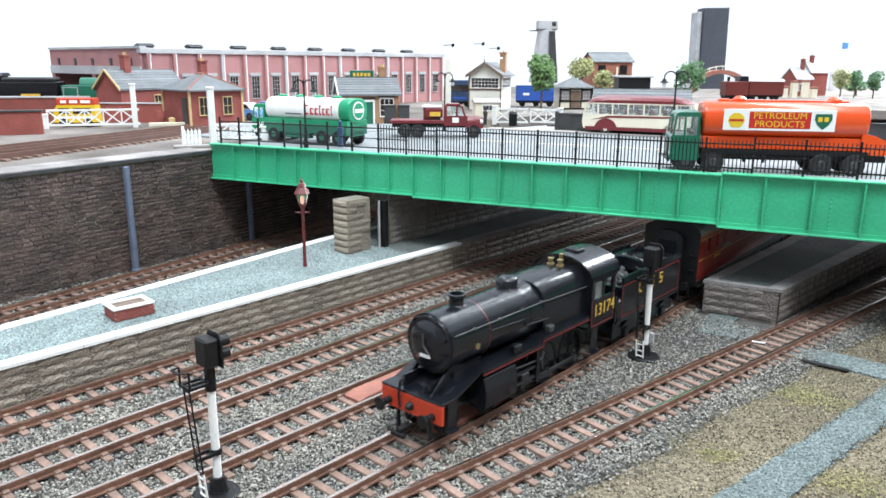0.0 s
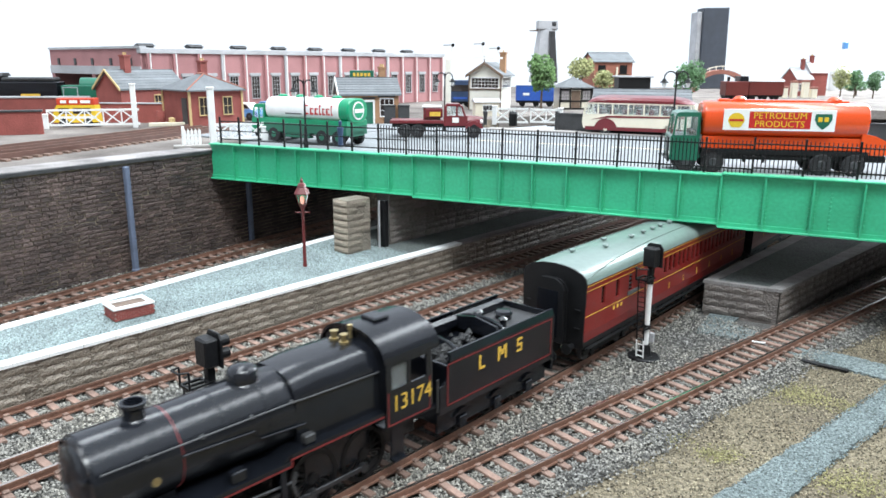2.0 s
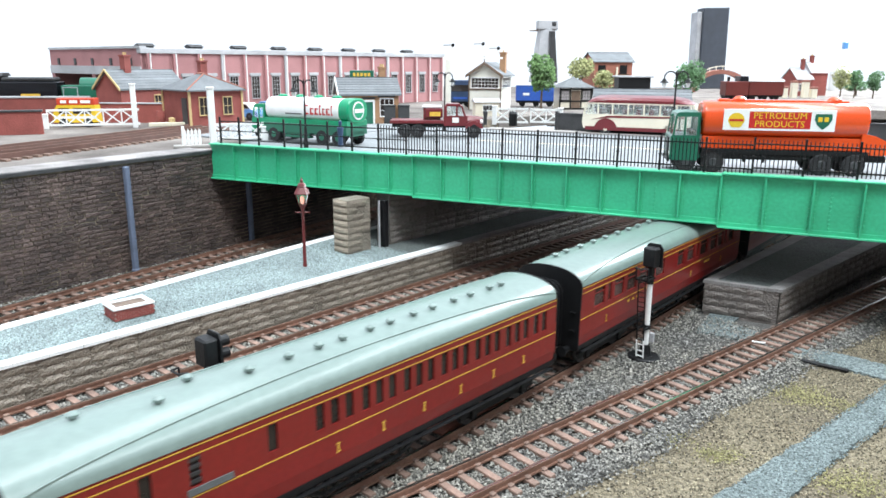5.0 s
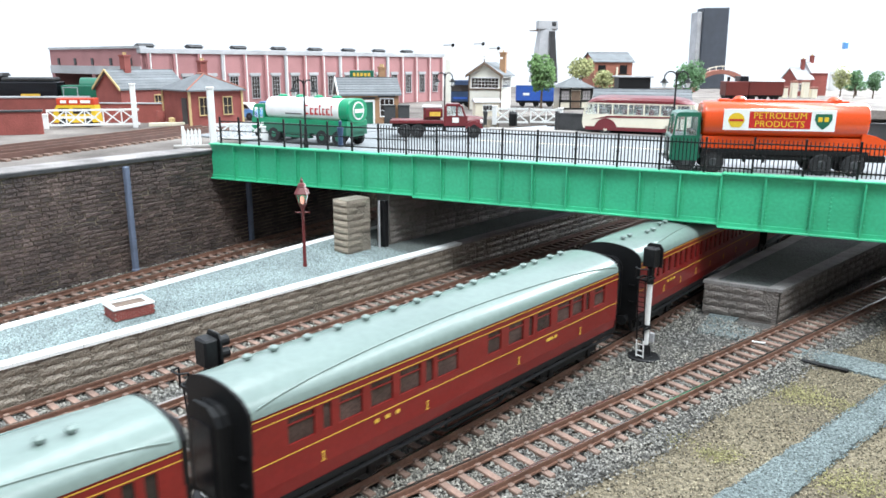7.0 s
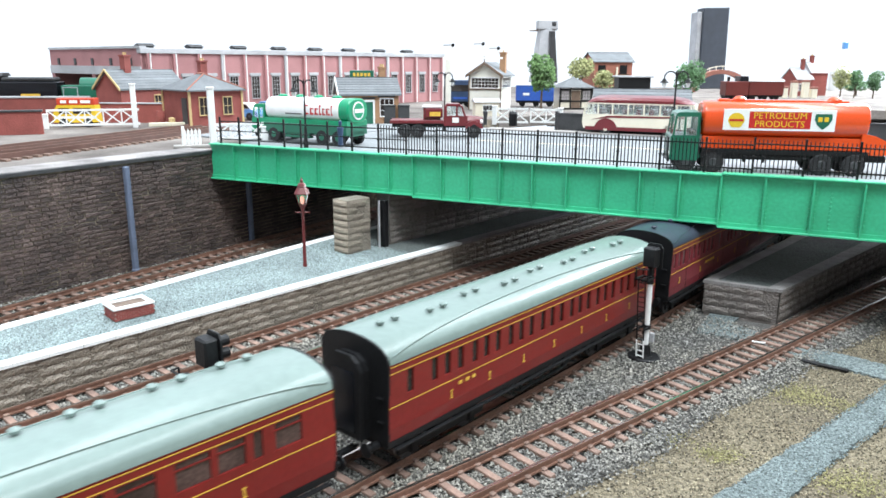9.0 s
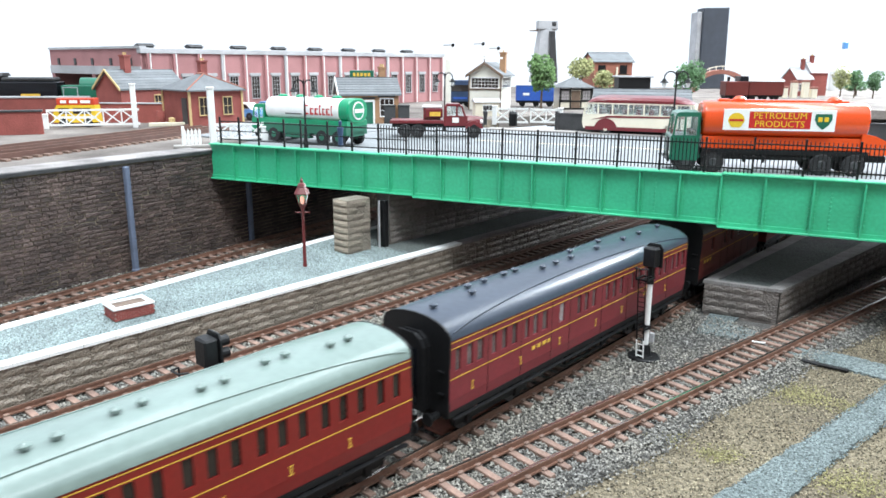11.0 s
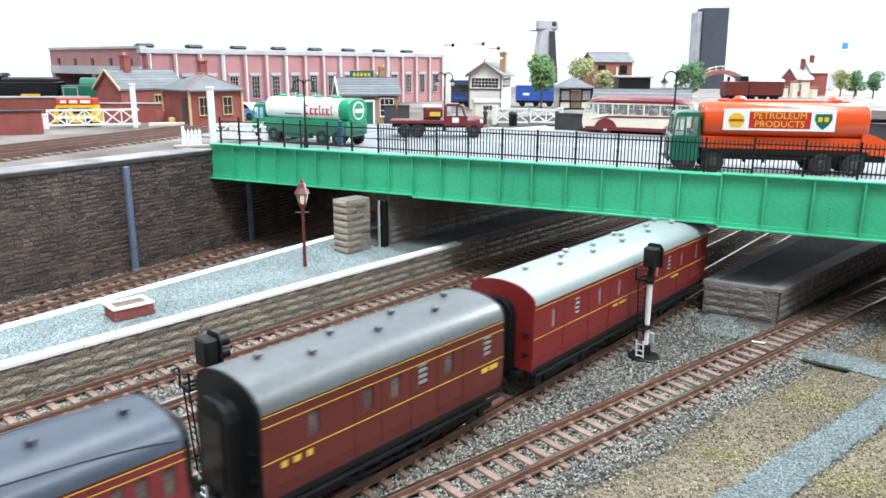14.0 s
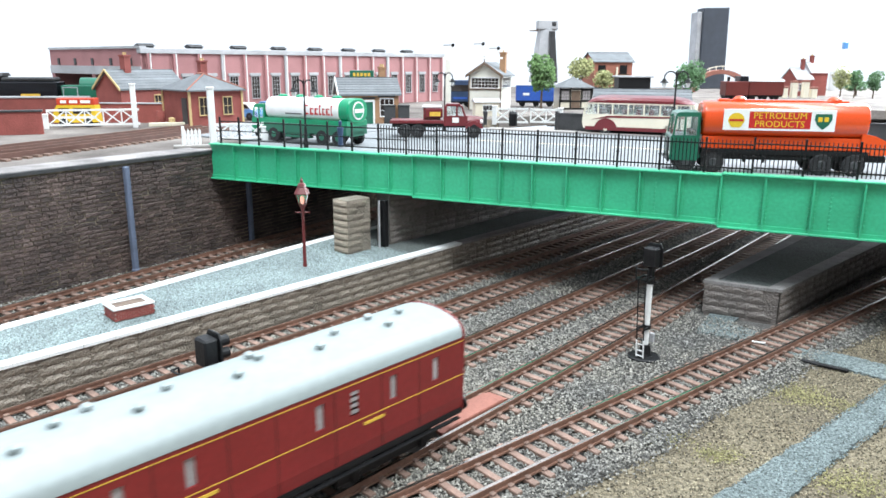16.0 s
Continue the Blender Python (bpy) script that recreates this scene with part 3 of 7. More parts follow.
# added out of view to keep light from the right off the underpass
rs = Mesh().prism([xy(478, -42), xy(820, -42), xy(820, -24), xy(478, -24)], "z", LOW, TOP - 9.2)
solo("wall_east", rs, STONE_GREY, "unseen grey stone abutment added to block side light", "wall", kind="structure")
# ---- the train: vehicles stand along track E; local x runs from the near end to the far end ----
START = 414.7
TIMES = (-1, 0, 0.5, 1, 1.5, 2, 2.5, 3, 3.5, 4, 4.2, 6.3, 7, 7.5, 8, 8.5, 9, 9.2, 11.3, 11.6, 12, 12.5, 13, 13.5, 14, 14.5, 15, 15.5, 16, 17)
ALONG = (-58, 0, 31.2, 62.6, 97, 133.3, 170.4, 208.7, 247.7, 288.5, 305.8, 489, 551.2, 596.2, 640, 685, 731.4, 750, 949, 982.7, 1023.5, 1074.5, 1125.6, 1179, 1233.8, 1289, 1346.2, 1405.2, 1466.5, 1592)


def travelled(t):
    """How far the train has come after t seconds: a smooth curve through the table."""
    i = max(1, min(len(TIMES) - 3, int(np.searchsorted(TIMES, t, side="right")) - 1))
    t0, t1 = TIMES[i], TIMES[i + 1]
    m0 = (ALONG[i + 1] - ALONG[i - 1]) / (t1 - TIMES[i - 1])
    m1 = (ALONG[i + 2] - ALONG[i]) / (TIMES[i + 2] - t0)
    h, w = t1 - t0, (t - t0) / (t1 - t0)
    return (2 * w**3 - 3 * w**2 + 1) * ALONG[i] + (w**3 - 2 * w**2 + w) * h * m0 + (3 * w**2 - 2 * w**3) * ALONG[i + 1] + (w**3 - w**2) * h * m1


def on_track(u0, length):
    """Pose of a vehicle whose near end is at u0."""
    (x0, y0), (x1, y1) = track_pt("E", u0 + length * 0.12), track_pt("E", u0 + length * 0.88)
    a = math.atan2(y1 - y0, x1 - x0)
    c, s = math.cos(a), math.sin(a)
    return at(x0 - c * length * 0.12, y0 - s * length * 0.12, 0, math.degrees(a))


VEHICLES, AXLES, RODS = [], [], []


def vehicle(name, offset, length, label, category):
    v = thing(name, on_track(START + offset, length), label, category, "train")
    VEHICLES.append((v, offset, length))
    return v


RIMS = {}


def wheelset(parent, x, r, name="wheelset", spokes=0):
    """An axle with its two wheels; spoked wheels carry their rims, hubs and spokes as pieces."""
    w = part(name, Mesh().tube((0, -9.4, 0), (0, 9.4, 0), 1.1), BLACK if spokes else LOCO_GREY, parent, where=at(x, 0, r))
    AXLES.append((w, x, r))
    if not spokes:
        if r not in RIMS:
            RIMS[r] = data("wheel", Mesh().lathe((0, 0, 0), [(r, -1), (r, 1), (r * 0.8, 1), (r * 0.75, 0.5), (r * 0.3, 0.5), (r * 0.25, 1.2), (0.2, 1.2), (0.2, -1)], 18, "y"), LOCO_GREY)
        for y in (-8.4, 8.4):
            part("wheel", RIMS[r], None, w, where=at(0, y, 0))
        return w
    if r not in RIMS:
        ring = [[(math.cos(i * math.tau / 28) * q, yy, math.sin(i * math.tau / 28) * q) for i in range(28)] for q, yy in ((r, -0.9), (r, 0.9), (r * 0.84, 0.9), (r * 0.84, -0.9), (r, -0.9))]
        RIMS[r] = (data("rim", Mesh().ring(ring, False), BLACK), data("spoke", Mesh().tube((r * 0.15, 0, 0), (r * 0.88, 0, 0), 0.5, n=4), BLACK), data("hub", Mesh().tube((0, -1.1, 0), (0, 1.1, 0), r * 0.2), BLACK))
    for y in (-8.4, 8.4):
        part("rim", RIMS[r][0], None, w, where=at(0, y, 0))
        part("hub", RIMS[r][2], None, w, where=at(0, y, 0))
        part("balance_weight", Mesh().box(-r * 0.35, y - 0.7, -r * 0.8, r * 0.35, y + 0.7, -r * 0.55), BLACK, w)
        for i in range(spokes):
            part("spoke", RIMS[r][1], None, w, where=at(0, y, 0, 0, 0, i * 360 / spokes))
    return w


def buffers(parent, x, sgn, material=BLACK):
    for y in (-11.5, 11.5):
        part("buffer", Mesh().lathe((x, y, 13), [(0.2, 0), (1.5, 0), (1.5, 3.2 * sgn), (0.9, 3.3 * sgn), (0.9, 5 * sgn), (2.7, 5.2 * sgn), (2.7, 5.9 * sgn), (0.2, 6.1 * sgn)], 12, "x"), material, parent, smooth=True)


def bogie(parent, xc, wheelbase=33):
    b = part("bogie", Mesh().box(-wheelbase / 2 - 8, -12.4, 4.6, wheelbase / 2 + 8, -11.4, 7.6, 0.2).box(-wheelbase / 2 - 8, 11.4, 4.6, wheelbase / 2 + 8, 12.4, 7.6, 0.2).box(-4, -12, 5, 4, 12, 9), BLACK, parent, where=at(xc, 0, 0))
    for x in (-wheelbase / 2, wheelbase / 2):
        for s in (-1, 1):
            part("axle_box", Mesh().box(x - 1.8, s * 12 - 1.3, 3.5, x + 1.8, s * 12 + 1.3, 7.8, 0.3), BLACK, b)
            part("leaf_spring", Mesh().prism([(x - 5, 8.6), (x + 5, 8.6), (x + 1.5, 10.6), (x - 1.5, 10.6)], "y", s * 12 - 0.7, s * 12 + 0.7), BLACK, b)
        wheelset(parent, xc + x, 5.6)


def coach_profile(n=16, cant=44.0, crown=53.6, half=17.2):
    pts = []
    for i in range(n + 1):
        a = math.pi * i / n
        pts.append((-half * math.cos(a) * 1.015, cant + (crown - cant) * math.sin(a) ** 0.82))
    return pts


def coach(name, offset, length, wins, body, roof, label, vents, marks=(), lower_line=28.2, end_mat=None, louvres=(), pale=(), slat=WHITE, lines=(43.0, 40.6), crown=51.6, rib=True, doors=(), glazing=None):
    v = vehicle(name, offset, length, label, "railway coach")
    L = length
    end_mat = end_mat or BLACK
    wz0, wz1 = 31.2, 40.0
    spans = sorted(list(wins) + list(louvres))
    for s in (-1, 1):
        # one sheet with a slight turn-under and real window openings
        xs = sorted({0.5, L - 0.5, *[q for ab in spans for q in ab]})
        levels = ((15.2, 16.5), (20, 17.15), (wz0, 17.25), (wz1, 17.25), (44, 17.15))
        holes = {(round(a, 3), round(b, 3)) for a, b in spans}
        full = lambda i, j: 0 <= i < len(xs) - 1 and 0 <= j < 4 and not (j == 2 and (round(xs[i], 3), round(xs[i + 1], 3)) in holes)
        m = Mesh()
        nz = len(levels)
        for x in xs:
            for z, y in levels:
                m.v += [(x, s * y, z), (x, s * (y - 1.3), z)]
        ix = lambda i, j, k: (i * nz + j) * 2 + k
        for i in range(len(xs) - 1):
            for j in range(nz - 1):
                if not full(i, j):
                    continue
                for k in (0, 1):
                    m.f.append((ix(i, j, k), ix(i + 1, j, k), ix(i + 1, j + 1, k), ix(i, j + 1, k)))
                for ni, nj, e0, e1 in ((i - 1, j, (i, j), (i, j + 1)), (i + 1, j, (i + 1, j), (i + 1, j + 1)), (i, j - 1, (i, j), (i + 1, j)), (i, j + 1, (i, j + 1), (i + 1, j + 1))):
                    if not full(ni, nj):
                        m.f.append((ix(*e0, 0), ix(*e1, 0), ix(*e1, 1), ix(*e0, 1)))
        side = part("body_side", m, body, v)
        for a, b in spans:
            g_mat = GLASS_PALE if (a, b) in pale else glazing or GLASS_DK
            part("window", Mesh().box(a - 0.2, s * 16.35 - 0.15, wz0 - 0.3, b + 0.2, s * 16.35 + 0.15, wz1 + 0.3), g_mat, side)
            if (a, b) in louvres:
                for k in range(4):
                    part("louvre", Mesh().box(a, s * 16.9 - 0.3, wz0 + 0.9 + k * 2.2, b, s * 16.9 + 0.3, wz0 + 1.9 + k * 2.2), slat, side, "louvre slat")
            elif b - a > 6:
                part("vent_bar", Mesh().box(a, s * 16.75 - 0.2, wz1 - 2.6, b, s * 16.75 + 0.2, wz1 - 2.2), body, side)
        for z in lines:
            part("lining", Mesh().box(0.6, s * 17.27 - 0.06, z - 0.17, L - 0.6, s * 17.27 + 0.06, z + 0.17), LINING, side, "yellow lining")
        part("lining", Mesh().box(0.6, s * 17.3 - 0.06, lower_line - 0.18, L - 0.6, s * 17.3 + 0.06, lower_line + 0.18), LINING, side, "yellow lining")
        for d in doors:
            part("door_joint", Mesh().box(d - 0.12, s * 17.28 - 0.05, 16, d + 0.12, s * 17.28 + 0.05, 42.6), LINING_DK, side)
        for mx in marks:
            for k, (dx, dz, w, h) in enumerate(((0, 1.5, 1.5, 0.45), (0.1, 0, 0.6, 2.0), (0, -1.4, 1.6, 0.45))):
                part("class_mark", Mesh().box(mx - w / 2, s * 17.3 - 0.05, 22.5 + dz - h / 2, mx + w / 2, s * 17.3 + 0.05, 22.5 + dz + h / 2), GOLD, side, "gold class mark")
    # roof as a thick curved shell with rounded ends
    outer = coach_profile(crown=crown)
    rows = []
    for x, k in ((0.7, 0.985), (1.8, 1.0), (L - 1.8, 1.0), (L - 0.7, 0.985)):
        rows.append([(x, y * k, 43.6 + (z - 43.6) * k) for y, z in outer])
    rf = part("roof", Mesh().ring(rows, True, True), roof, v, smooth=True)
    if rib:
        # rain strips bow up from the eaves at the ends to the middle of the roof
        for sy in (-1, 1):
            rb = []
            for k in range(41):
                w = k / 40
                yy = 16.9 - 6.4 * (1 - (2 * w - 1) ** 2)
                zz = 44 + (crown - 44) * math.sin(math.acos(yy / 17.46)) ** 0.82
                rb.append((3 + (L - 6) * w, sy * yy, zz + 0.05))
            part("rain_strip", Mesh().ring([[(x, y - 0.25, z - 0.3), (x, y + 0.25, z - 0.3), (x, y + 0.25, z + 0.28), (x, y - 0.25, z + 0.28)] for x, y, z in rb]), roof, rf)
    for vx, vy in vents:
        zz = 44 + (crown - 44) * math.sin(math.acos(min(1, abs(vy) / 17.46))) ** 0.82
        part("roof_vent", Mesh().lathe((vx, vy, zz - 0.3), [(0.9, 0), (0.8, 1.0), (1.6, 1.1), (1.7, 1.9), (0.9, 2.4), (0.1, 2.5)], 10), roof, rf, smooth=True)
    # ends, gangway, floor, gear below
    for x0, x1, sg in ((0, 0.9, -1), (L - 0.9, L, 1)):
        e = part("end_panel", Mesh().prism([(-16.9, 14.5)] + [(y * 1.0, z + 0.05) for y, z in outer] + [(16.9, 14.5)], "x", x0, x1), end_mat, v)
        xx = x0 if sg < 0 else x1
        gw = Mesh()
        pts = [(-8, 15), (-8, 40), (-6.5, 43), (-3.5, 45), (3.5, 45), (6.5, 43), (8, 40), (8, 15)]
        gw.prism(pts, "x", xx, xx + sg * 4.2)
        gway = part("gangway", gw, BLACK, v, "black corridor gangway")
        part("gangway_frame", Mesh().prism([(p * 1.08, 15 + (q - 15) * 1.03) for p, q in pts], "x", xx + sg * 4.2, xx + sg * 5.2), BLACK, gway)
        part("bellows_fold", Mesh().prism([(p * 1.06, 15 + (q - 15) * 1.02) for p, q in pts], "x", xx + sg * 1.6, xx + sg * 2.4), BLACK, gway)
        part("gangway_door", Mesh().box(min(xx + sg * 5.2, xx + sg * 5.5), -5.6, 17, max(xx + sg * 5.2, xx + sg * 5.5), 5.6, 40), LOCO_BLACK, gway)
        for y in (-13.6, 13.6):
            part("end_step", Mesh().box(xx, y - 1.4, 22, xx + sg * 1.0, y + 1.4, 22.6).box(xx, y - 1.4, 31, xx + sg * 1.0, y + 1.4, 31.6), BLACK, e)
        buffers(v, xx, sg)
        part("coupling", Mesh().box(min(xx, xx + sg * 8), -1.2, 7.5, max(xx, xx + sg * 8), 1.2, 9.2, 0.3), BLACK, v)
    part("underframe", Mesh().box(0.4, -16.2, 12.4, L - 0.4, 16.2, 15.3), BLACK, v)
    part("sole_bar", Mesh().box(0.4, -16.8, 13.0, L - 0.4, -16.2, 15.2).box(0.4, 16.2, 13.0, L - 0.4, 16.8, 15.2), BLACK, v)
    part("step_board", Mesh().box(3, -18.2, 11.6, L - 3, -16.4, 12.1), BLACK, v)
    xb = min(34, L * 0.22)
    bogie(v, xb)
    bogie(v, L - xb)
    c = L / 2
    for s in (-1, 1):
        tr = Mesh().path([(c - 34, s * 13, 12.5), (c - 17, s * 13, 5.2), (c + 17, s * 13, 5.2), (c + 34, s * 13, 12.5)], 0.7)
        tr.tube((c - 17, s * 13, 5.2), (c - 17, s * 13, 12.5), 0.7).tube((c + 17, s * 13, 5.2), (c + 17, s * 13, 12.5), 0.7)
        part("truss_rod", tr, BLACK, v)
    part("battery_box", Mesh().box(c - 10, -12.5, 6.4, c + 6, -4, 12.4, 0.4), BLACK, v)
    part("dynamo", Mesh().lathe((c + 11, 4, 8.5), [(0.2, 0), (2.6, 0.2), (2.6, 7), (0.2, 7.2)], 10, "x"), BLACK, v)
    return v


c1w = [(15.5, 19), (30, 33.5), (69, 72.4)] + [(86.5 + i * 19.2 + o, 86.5 + i * 19.2 + o + 3.4) for i in range(7) for o in (0, 6.0, 12.0)]
c1 = coach("brake_coach", 0, 219, [w for w in c1w if w[1] < 216], MAROON, ROOF_A, "crimson corridor brake coach with grey-green roof, yellow lining", [(vx, -3.0) for vx in (44, 73, 87.5, 99.6, 109.8, 122.3, 132, 144, 154.3, 166.6, 176.6, 189, 196.6)] + [(24.3, 5), (57, 5)], [95 + 20 * i for i in range(6)], louvres=[(44, 47.4)], slat=LOCO_GREY)
part("destination_board", Mesh().box(43, -17.6, 28.8, 57, -17.2, 30.8), ROOF_C, c1, "pale carriage board")
for k, (bx, bw) in enumerate(((28, 1.6), (32, 1.8), (36, 1.6))):
    part("lettering", Mesh().box(bx, -17.4, 25.2, bx + bw, -17.25, 26.9), GOLD, c1)
for k, (bx, bw) in enumerate(((-2.6, 1.3), (-0.9, 1.5), (0.9, 1.3))):
    part("lettering", Mesh().box(-5.4, -bx - bw, 33, -5.25, -bx, 34.4), WHITE, c1)
c2w = [(13.1, 23.3), (26.5, 29.9), (33.2, 43), (46.7, 56.9), (60.3, 70.7), (73.3, 77.3), (79.6, 91), (108.9, 117.5), (122.5, 132.7), (136.6, 139.7), (142.5, 153), (158.1, 168.5), (170.6, 179.5), (182, 185.2), (189.4, 199)]
c2 = coach("open_coach", 238, 212, c2w, MAROON, ROOF_A, "crimson open coach with wide windows and grey-green roof", [(vx, 7.0) for vx in (16, 26.3, 40, 53.5, 66.8, 80.8, 93.8, 105.8, 120, 128.8, 142.3, 150, 164.8, 173.8, 186.8, 196)], [26, 74, 130, 178], glazing=GLASS_BROWN)
for k, (bx, bw) in enumerate(((48, 2), (53, 2.2), (58, 2), (150, 5), (156, 2))):
    part("lettering", Mesh().box(bx, -17.4, 27.0 - 1.9, bx + bw, -17.25, 26.4), GOLD, c2)
c3w = [(9.3, 12.6)] + [(22 + i * 23.2 + o, 22 + i * 23.2 + o + 3.3) for i in range(8) for o in (0, 7.2, 14.6)]
c3 = coach("corridor_coach", 472, 201, [w for w in c3w if w[1] < 197], MAROON, ROOF_A, "crimson corridor coach with rows of narrow windows", [(12 + i * 23.4 + o, -1.0 - 3 * (i % 2)) for i in range(8) for o in (0, 7.5)], [33 + 23.2 * i for i in range(7)])
for bx, bw in ((37, 2), (41, 2.2), (45, 2)):
    part("lettering", Mesh().box(bx, -17.4, 25.1, bx + bw, -17.25, 26.4), GOLD, c3)
c4w = [(3.7, 6.7), (10.5, 14), (16.7, 20.7), (26, 29), (32.7, 36), (39.5, 43), (48.5, 51.5), (54.7, 58.3), (61.5, 65.7), (75.3, 79.3)]
c4w += [(211 + a, 211 + b) for a, b in ((-120.8, -117.4), (-114.3, -110.8), (-107.5, -103.8), (-94.5, -91.4), (-87.6, -84.2), (-80.4, -77), (-68.2, -64.9), (-61.1, -57.4), (-53.9, -50.1), (-43.2, -40), (-36.7, -33.4), (-30, -27), (-20.7, -17.5), (-14.6, -11.3), (-7.4, -3.9))]
c4 = coach("compartment_coach", 691.5, 211, c4w, MAROON_B, ROOF_B, "faded crimson compartment coach with dark blue-grey roof", [(vx, -2.0) for vx in (8.3, 31.8, 83.3, 94.1, 107.5, 132.5, 160.1, 178.5, 201.5)] + [(vx, 5.0) for vx in (37.5, 48.5, 62.8, 71.1, 118, 146)], [14, 46, 76, 108, 134, 184], glazing=GLASS_MID, lower_line=28.6, pale=[(75.3, 79.3)], doors=(23.5, 46, 69, 84, 113, 139, 164, 186))
for bx, bw in ((54, 2.5), (58, 2.5), (62, 2.5), (66, 2), (157.5, 2.5), (161, 2.5), (164.5, 3)):
    part("lettering", Mesh().box(bx, -17.4, 24.6, bx + bw, -17.25, 26.2), GOLD, c4)
c5w = [(17.5, 22), (40, 44.4), (52.5, 57), (80, 84.5)]
c5 = coach("short_brake_coach", 924, 115.4, c5w, MAROON_C, ROOF_C, "short brown-maroon brake coach with mid-grey roof", [(14 + i * 14.5, -6 if i % 2 else 3) for i in range(7)], [], louvres=[(66, 70.4), (102.5, 106.6)], slat=SLAT_GREY, glazing=GLASS_MID, lines=(43.2, 39.9), crown=52.6, rib=False, doors=(36, 48, 62, 76, 90))
for bx, bw in ((7, 2.2), (11.5, 2.6), (16.5, 2.2), (101, 4), (106, 5)):
    part("lettering", Mesh().box(bx, -17.4, 24.9, bx + bw, -17.25, 26.9), GOLD, c5)
c6w = [(14.6, 17.6), (55.4, 58.6), (75, 78.2), (118.6, 121.8), (150, 153.2), (171, 174.2)]
c6 = coach("parcels_van", 1059, 188, c6w, MAROON_D, ROOF_D, "maroon parcels van with pale grey roof and white louvres", [(20 + i * 15.2 + 4 * (i % 2), -5 if i % 2 else 1.5) for i in range(11)] + [(60, 5), (110, 5), (160, 5)], [], louvres=[(34, 37.4), (132.5, 135.8)], slat=GLASS_PALE, pale=c6w, end_mat=MAROON_D, lines=(42.4,), lower_line=29.0, crown=52.6, rib=False, doors=(24, 46, 66, 88, 104, 126, 146, 164))
for bx, bw in ((70, 5), (77, 7), (138, 9)):
    part("lettering", Mesh().box(bx, -17.4, 26.3, bx + bw, -17.25, 27.4), GOLD, c6)

# ---- locomotive ----
loco = vehicle("steam_locomotive", -231, 130, "black express steam locomotive with red buffer beam", "locomotive")
part("buffer_beam", Mesh().box(0, -16.2, 10.2, 1.6, 16.2, 18.2, 0.3), RED_BEAM, loco, "red buffer beam")
buffers(loco, 0, -1, BLACK)
part("front_coupling", Mesh().box(-7, -1.4, 5, 0, 1.4, 7, 0.3).box(-8, -3.5, 3.6, -6, 3.5, 5.4, 0.3), BLACK, loco)
part("draw_hook", Mesh().lathe((0, 0, 13.8), [(0.2, 0), (1.9, 0), (1.6, -1.5), (0.8, -2.6), (0.1, -2.8)], 10, "x"), BLACK, loco)
part("brake_pipe", Mesh().path([(-0.8, 5, 12), (-1.5, 5, 18), (-0.5, 5, 23), (1.2, 5, 23.5)], 0.6), BLACK, loco)
# front platform dropping from the smokebox
fp = Mesh().box(0, -16.2, 18.2, 8, 16.2, 19.2, 0.2)
fp.prism([(8, 18.2), (8, 19.2), (24, 25.6), (24, 24.6)], "y", -16.2, 16.2)
part("front_platform", fp, LOCO_BLACK, loco)
for y in (-8, 8):
    part("frame_stay", Mesh().prism([(2.5, 19), (17, 30.5), (18.5, 30.5), (18.5, 28), (5, 19)], "y", y - 0.5, y + 0.5), LOCO_BLACK, loco)
part("running_plate", Mesh().box(24, -16.4, 24.2, 66, 16.4, 25.4).box(66, -16.4, 26.4, 104, 16.4, 27.6).prism([(63, 24.2), (63, 25.4), (66, 27.6), (68, 27.6), (68, 26.4)], "y", -16.4, 16.4), LOCO_BLACK, loco)
val = Mesh().box(24, -16.9, 22.9, 66, -16.4, 25.2).box(66, -16.9, 25.2, 104, -16.4, 27.4).box(24, 16.4, 22.9, 66, 16.9, 25.2).box(66, 16.4, 25.2, 104, 16.9, 27.4)
part("valance", val, LOCO_BLACK, loco)
part("red_lining", Mesh().box(24, -17.05, 23.2, 66, -16.95, 23.8).box(66, -17.05, 25.5, 104, -16.95, 26.1).box(65.6, -17.05, 23.2, 66.2, -16.95, 26.1), RED_LINE, loco)


def barrel(x0, x1, r0, r1, zc0, zc1, n=28):
    return Mesh().ring([[(x, math.cos(i * math.tau / n) * r, zc + math.sin(i * math.tau / n) * r) for i in range(n)] for x, r, zc in ((x0, r0, zc0), (x1, r1, zc1))])


part("smokebox", barrel(11, 34, 12.2, 12.2, 36.6, 36.6), LOCO_BLACK, loco, smooth=True)
door = part("smokebox_door", Mesh().lathe((11, 0, 36.6), [(11.6, 0), (11.4, -0.8), (9.6, -1.0), (8.8, -1.8), (5, -2.8), (0.2, -3.2)], 28, "x"), LOCO_BLACK, loco, smooth=True)
part("door_handle", Mesh().tube((7.2, 0, 36.6), (7.2, 0.3, 41), 0.35).tube((7.2, 0, 36.6), (7.2, -3, 33.5), 0.35), LOCO_GREY, door)
part("hinge_strap", Mesh().box(8.6, -9.5, 39.2, 9.6, 2, 40.2).box(8.6, -9.5, 33.2, 9.6, 2, 34.2), LOCO_BLACK, door)
part("number_plate", Mesh().box(8.0, -2.6, 31.4, 9.2, 2.6, 32.7), WHITE, door, "pale smokebox plate")
part("front_handrail", Mesh().path([(10.4, -10, 42.5), (9.5, -6, 46.4), (9.5, 0, 48), (9.5, 6, 46.4), (10.4, 10, 42.5)], 0.3), LOCO_BLACK, loco)
part("smokebox_saddle", Mesh().box(16, -8, 22, 33, 8, 27), LOCO_BLACK, loco)
part("boiler", barrel(34, 76, 12.0, 13.2, 36.6, 36.4), LOCO_BLACK, loco, smooth=True)
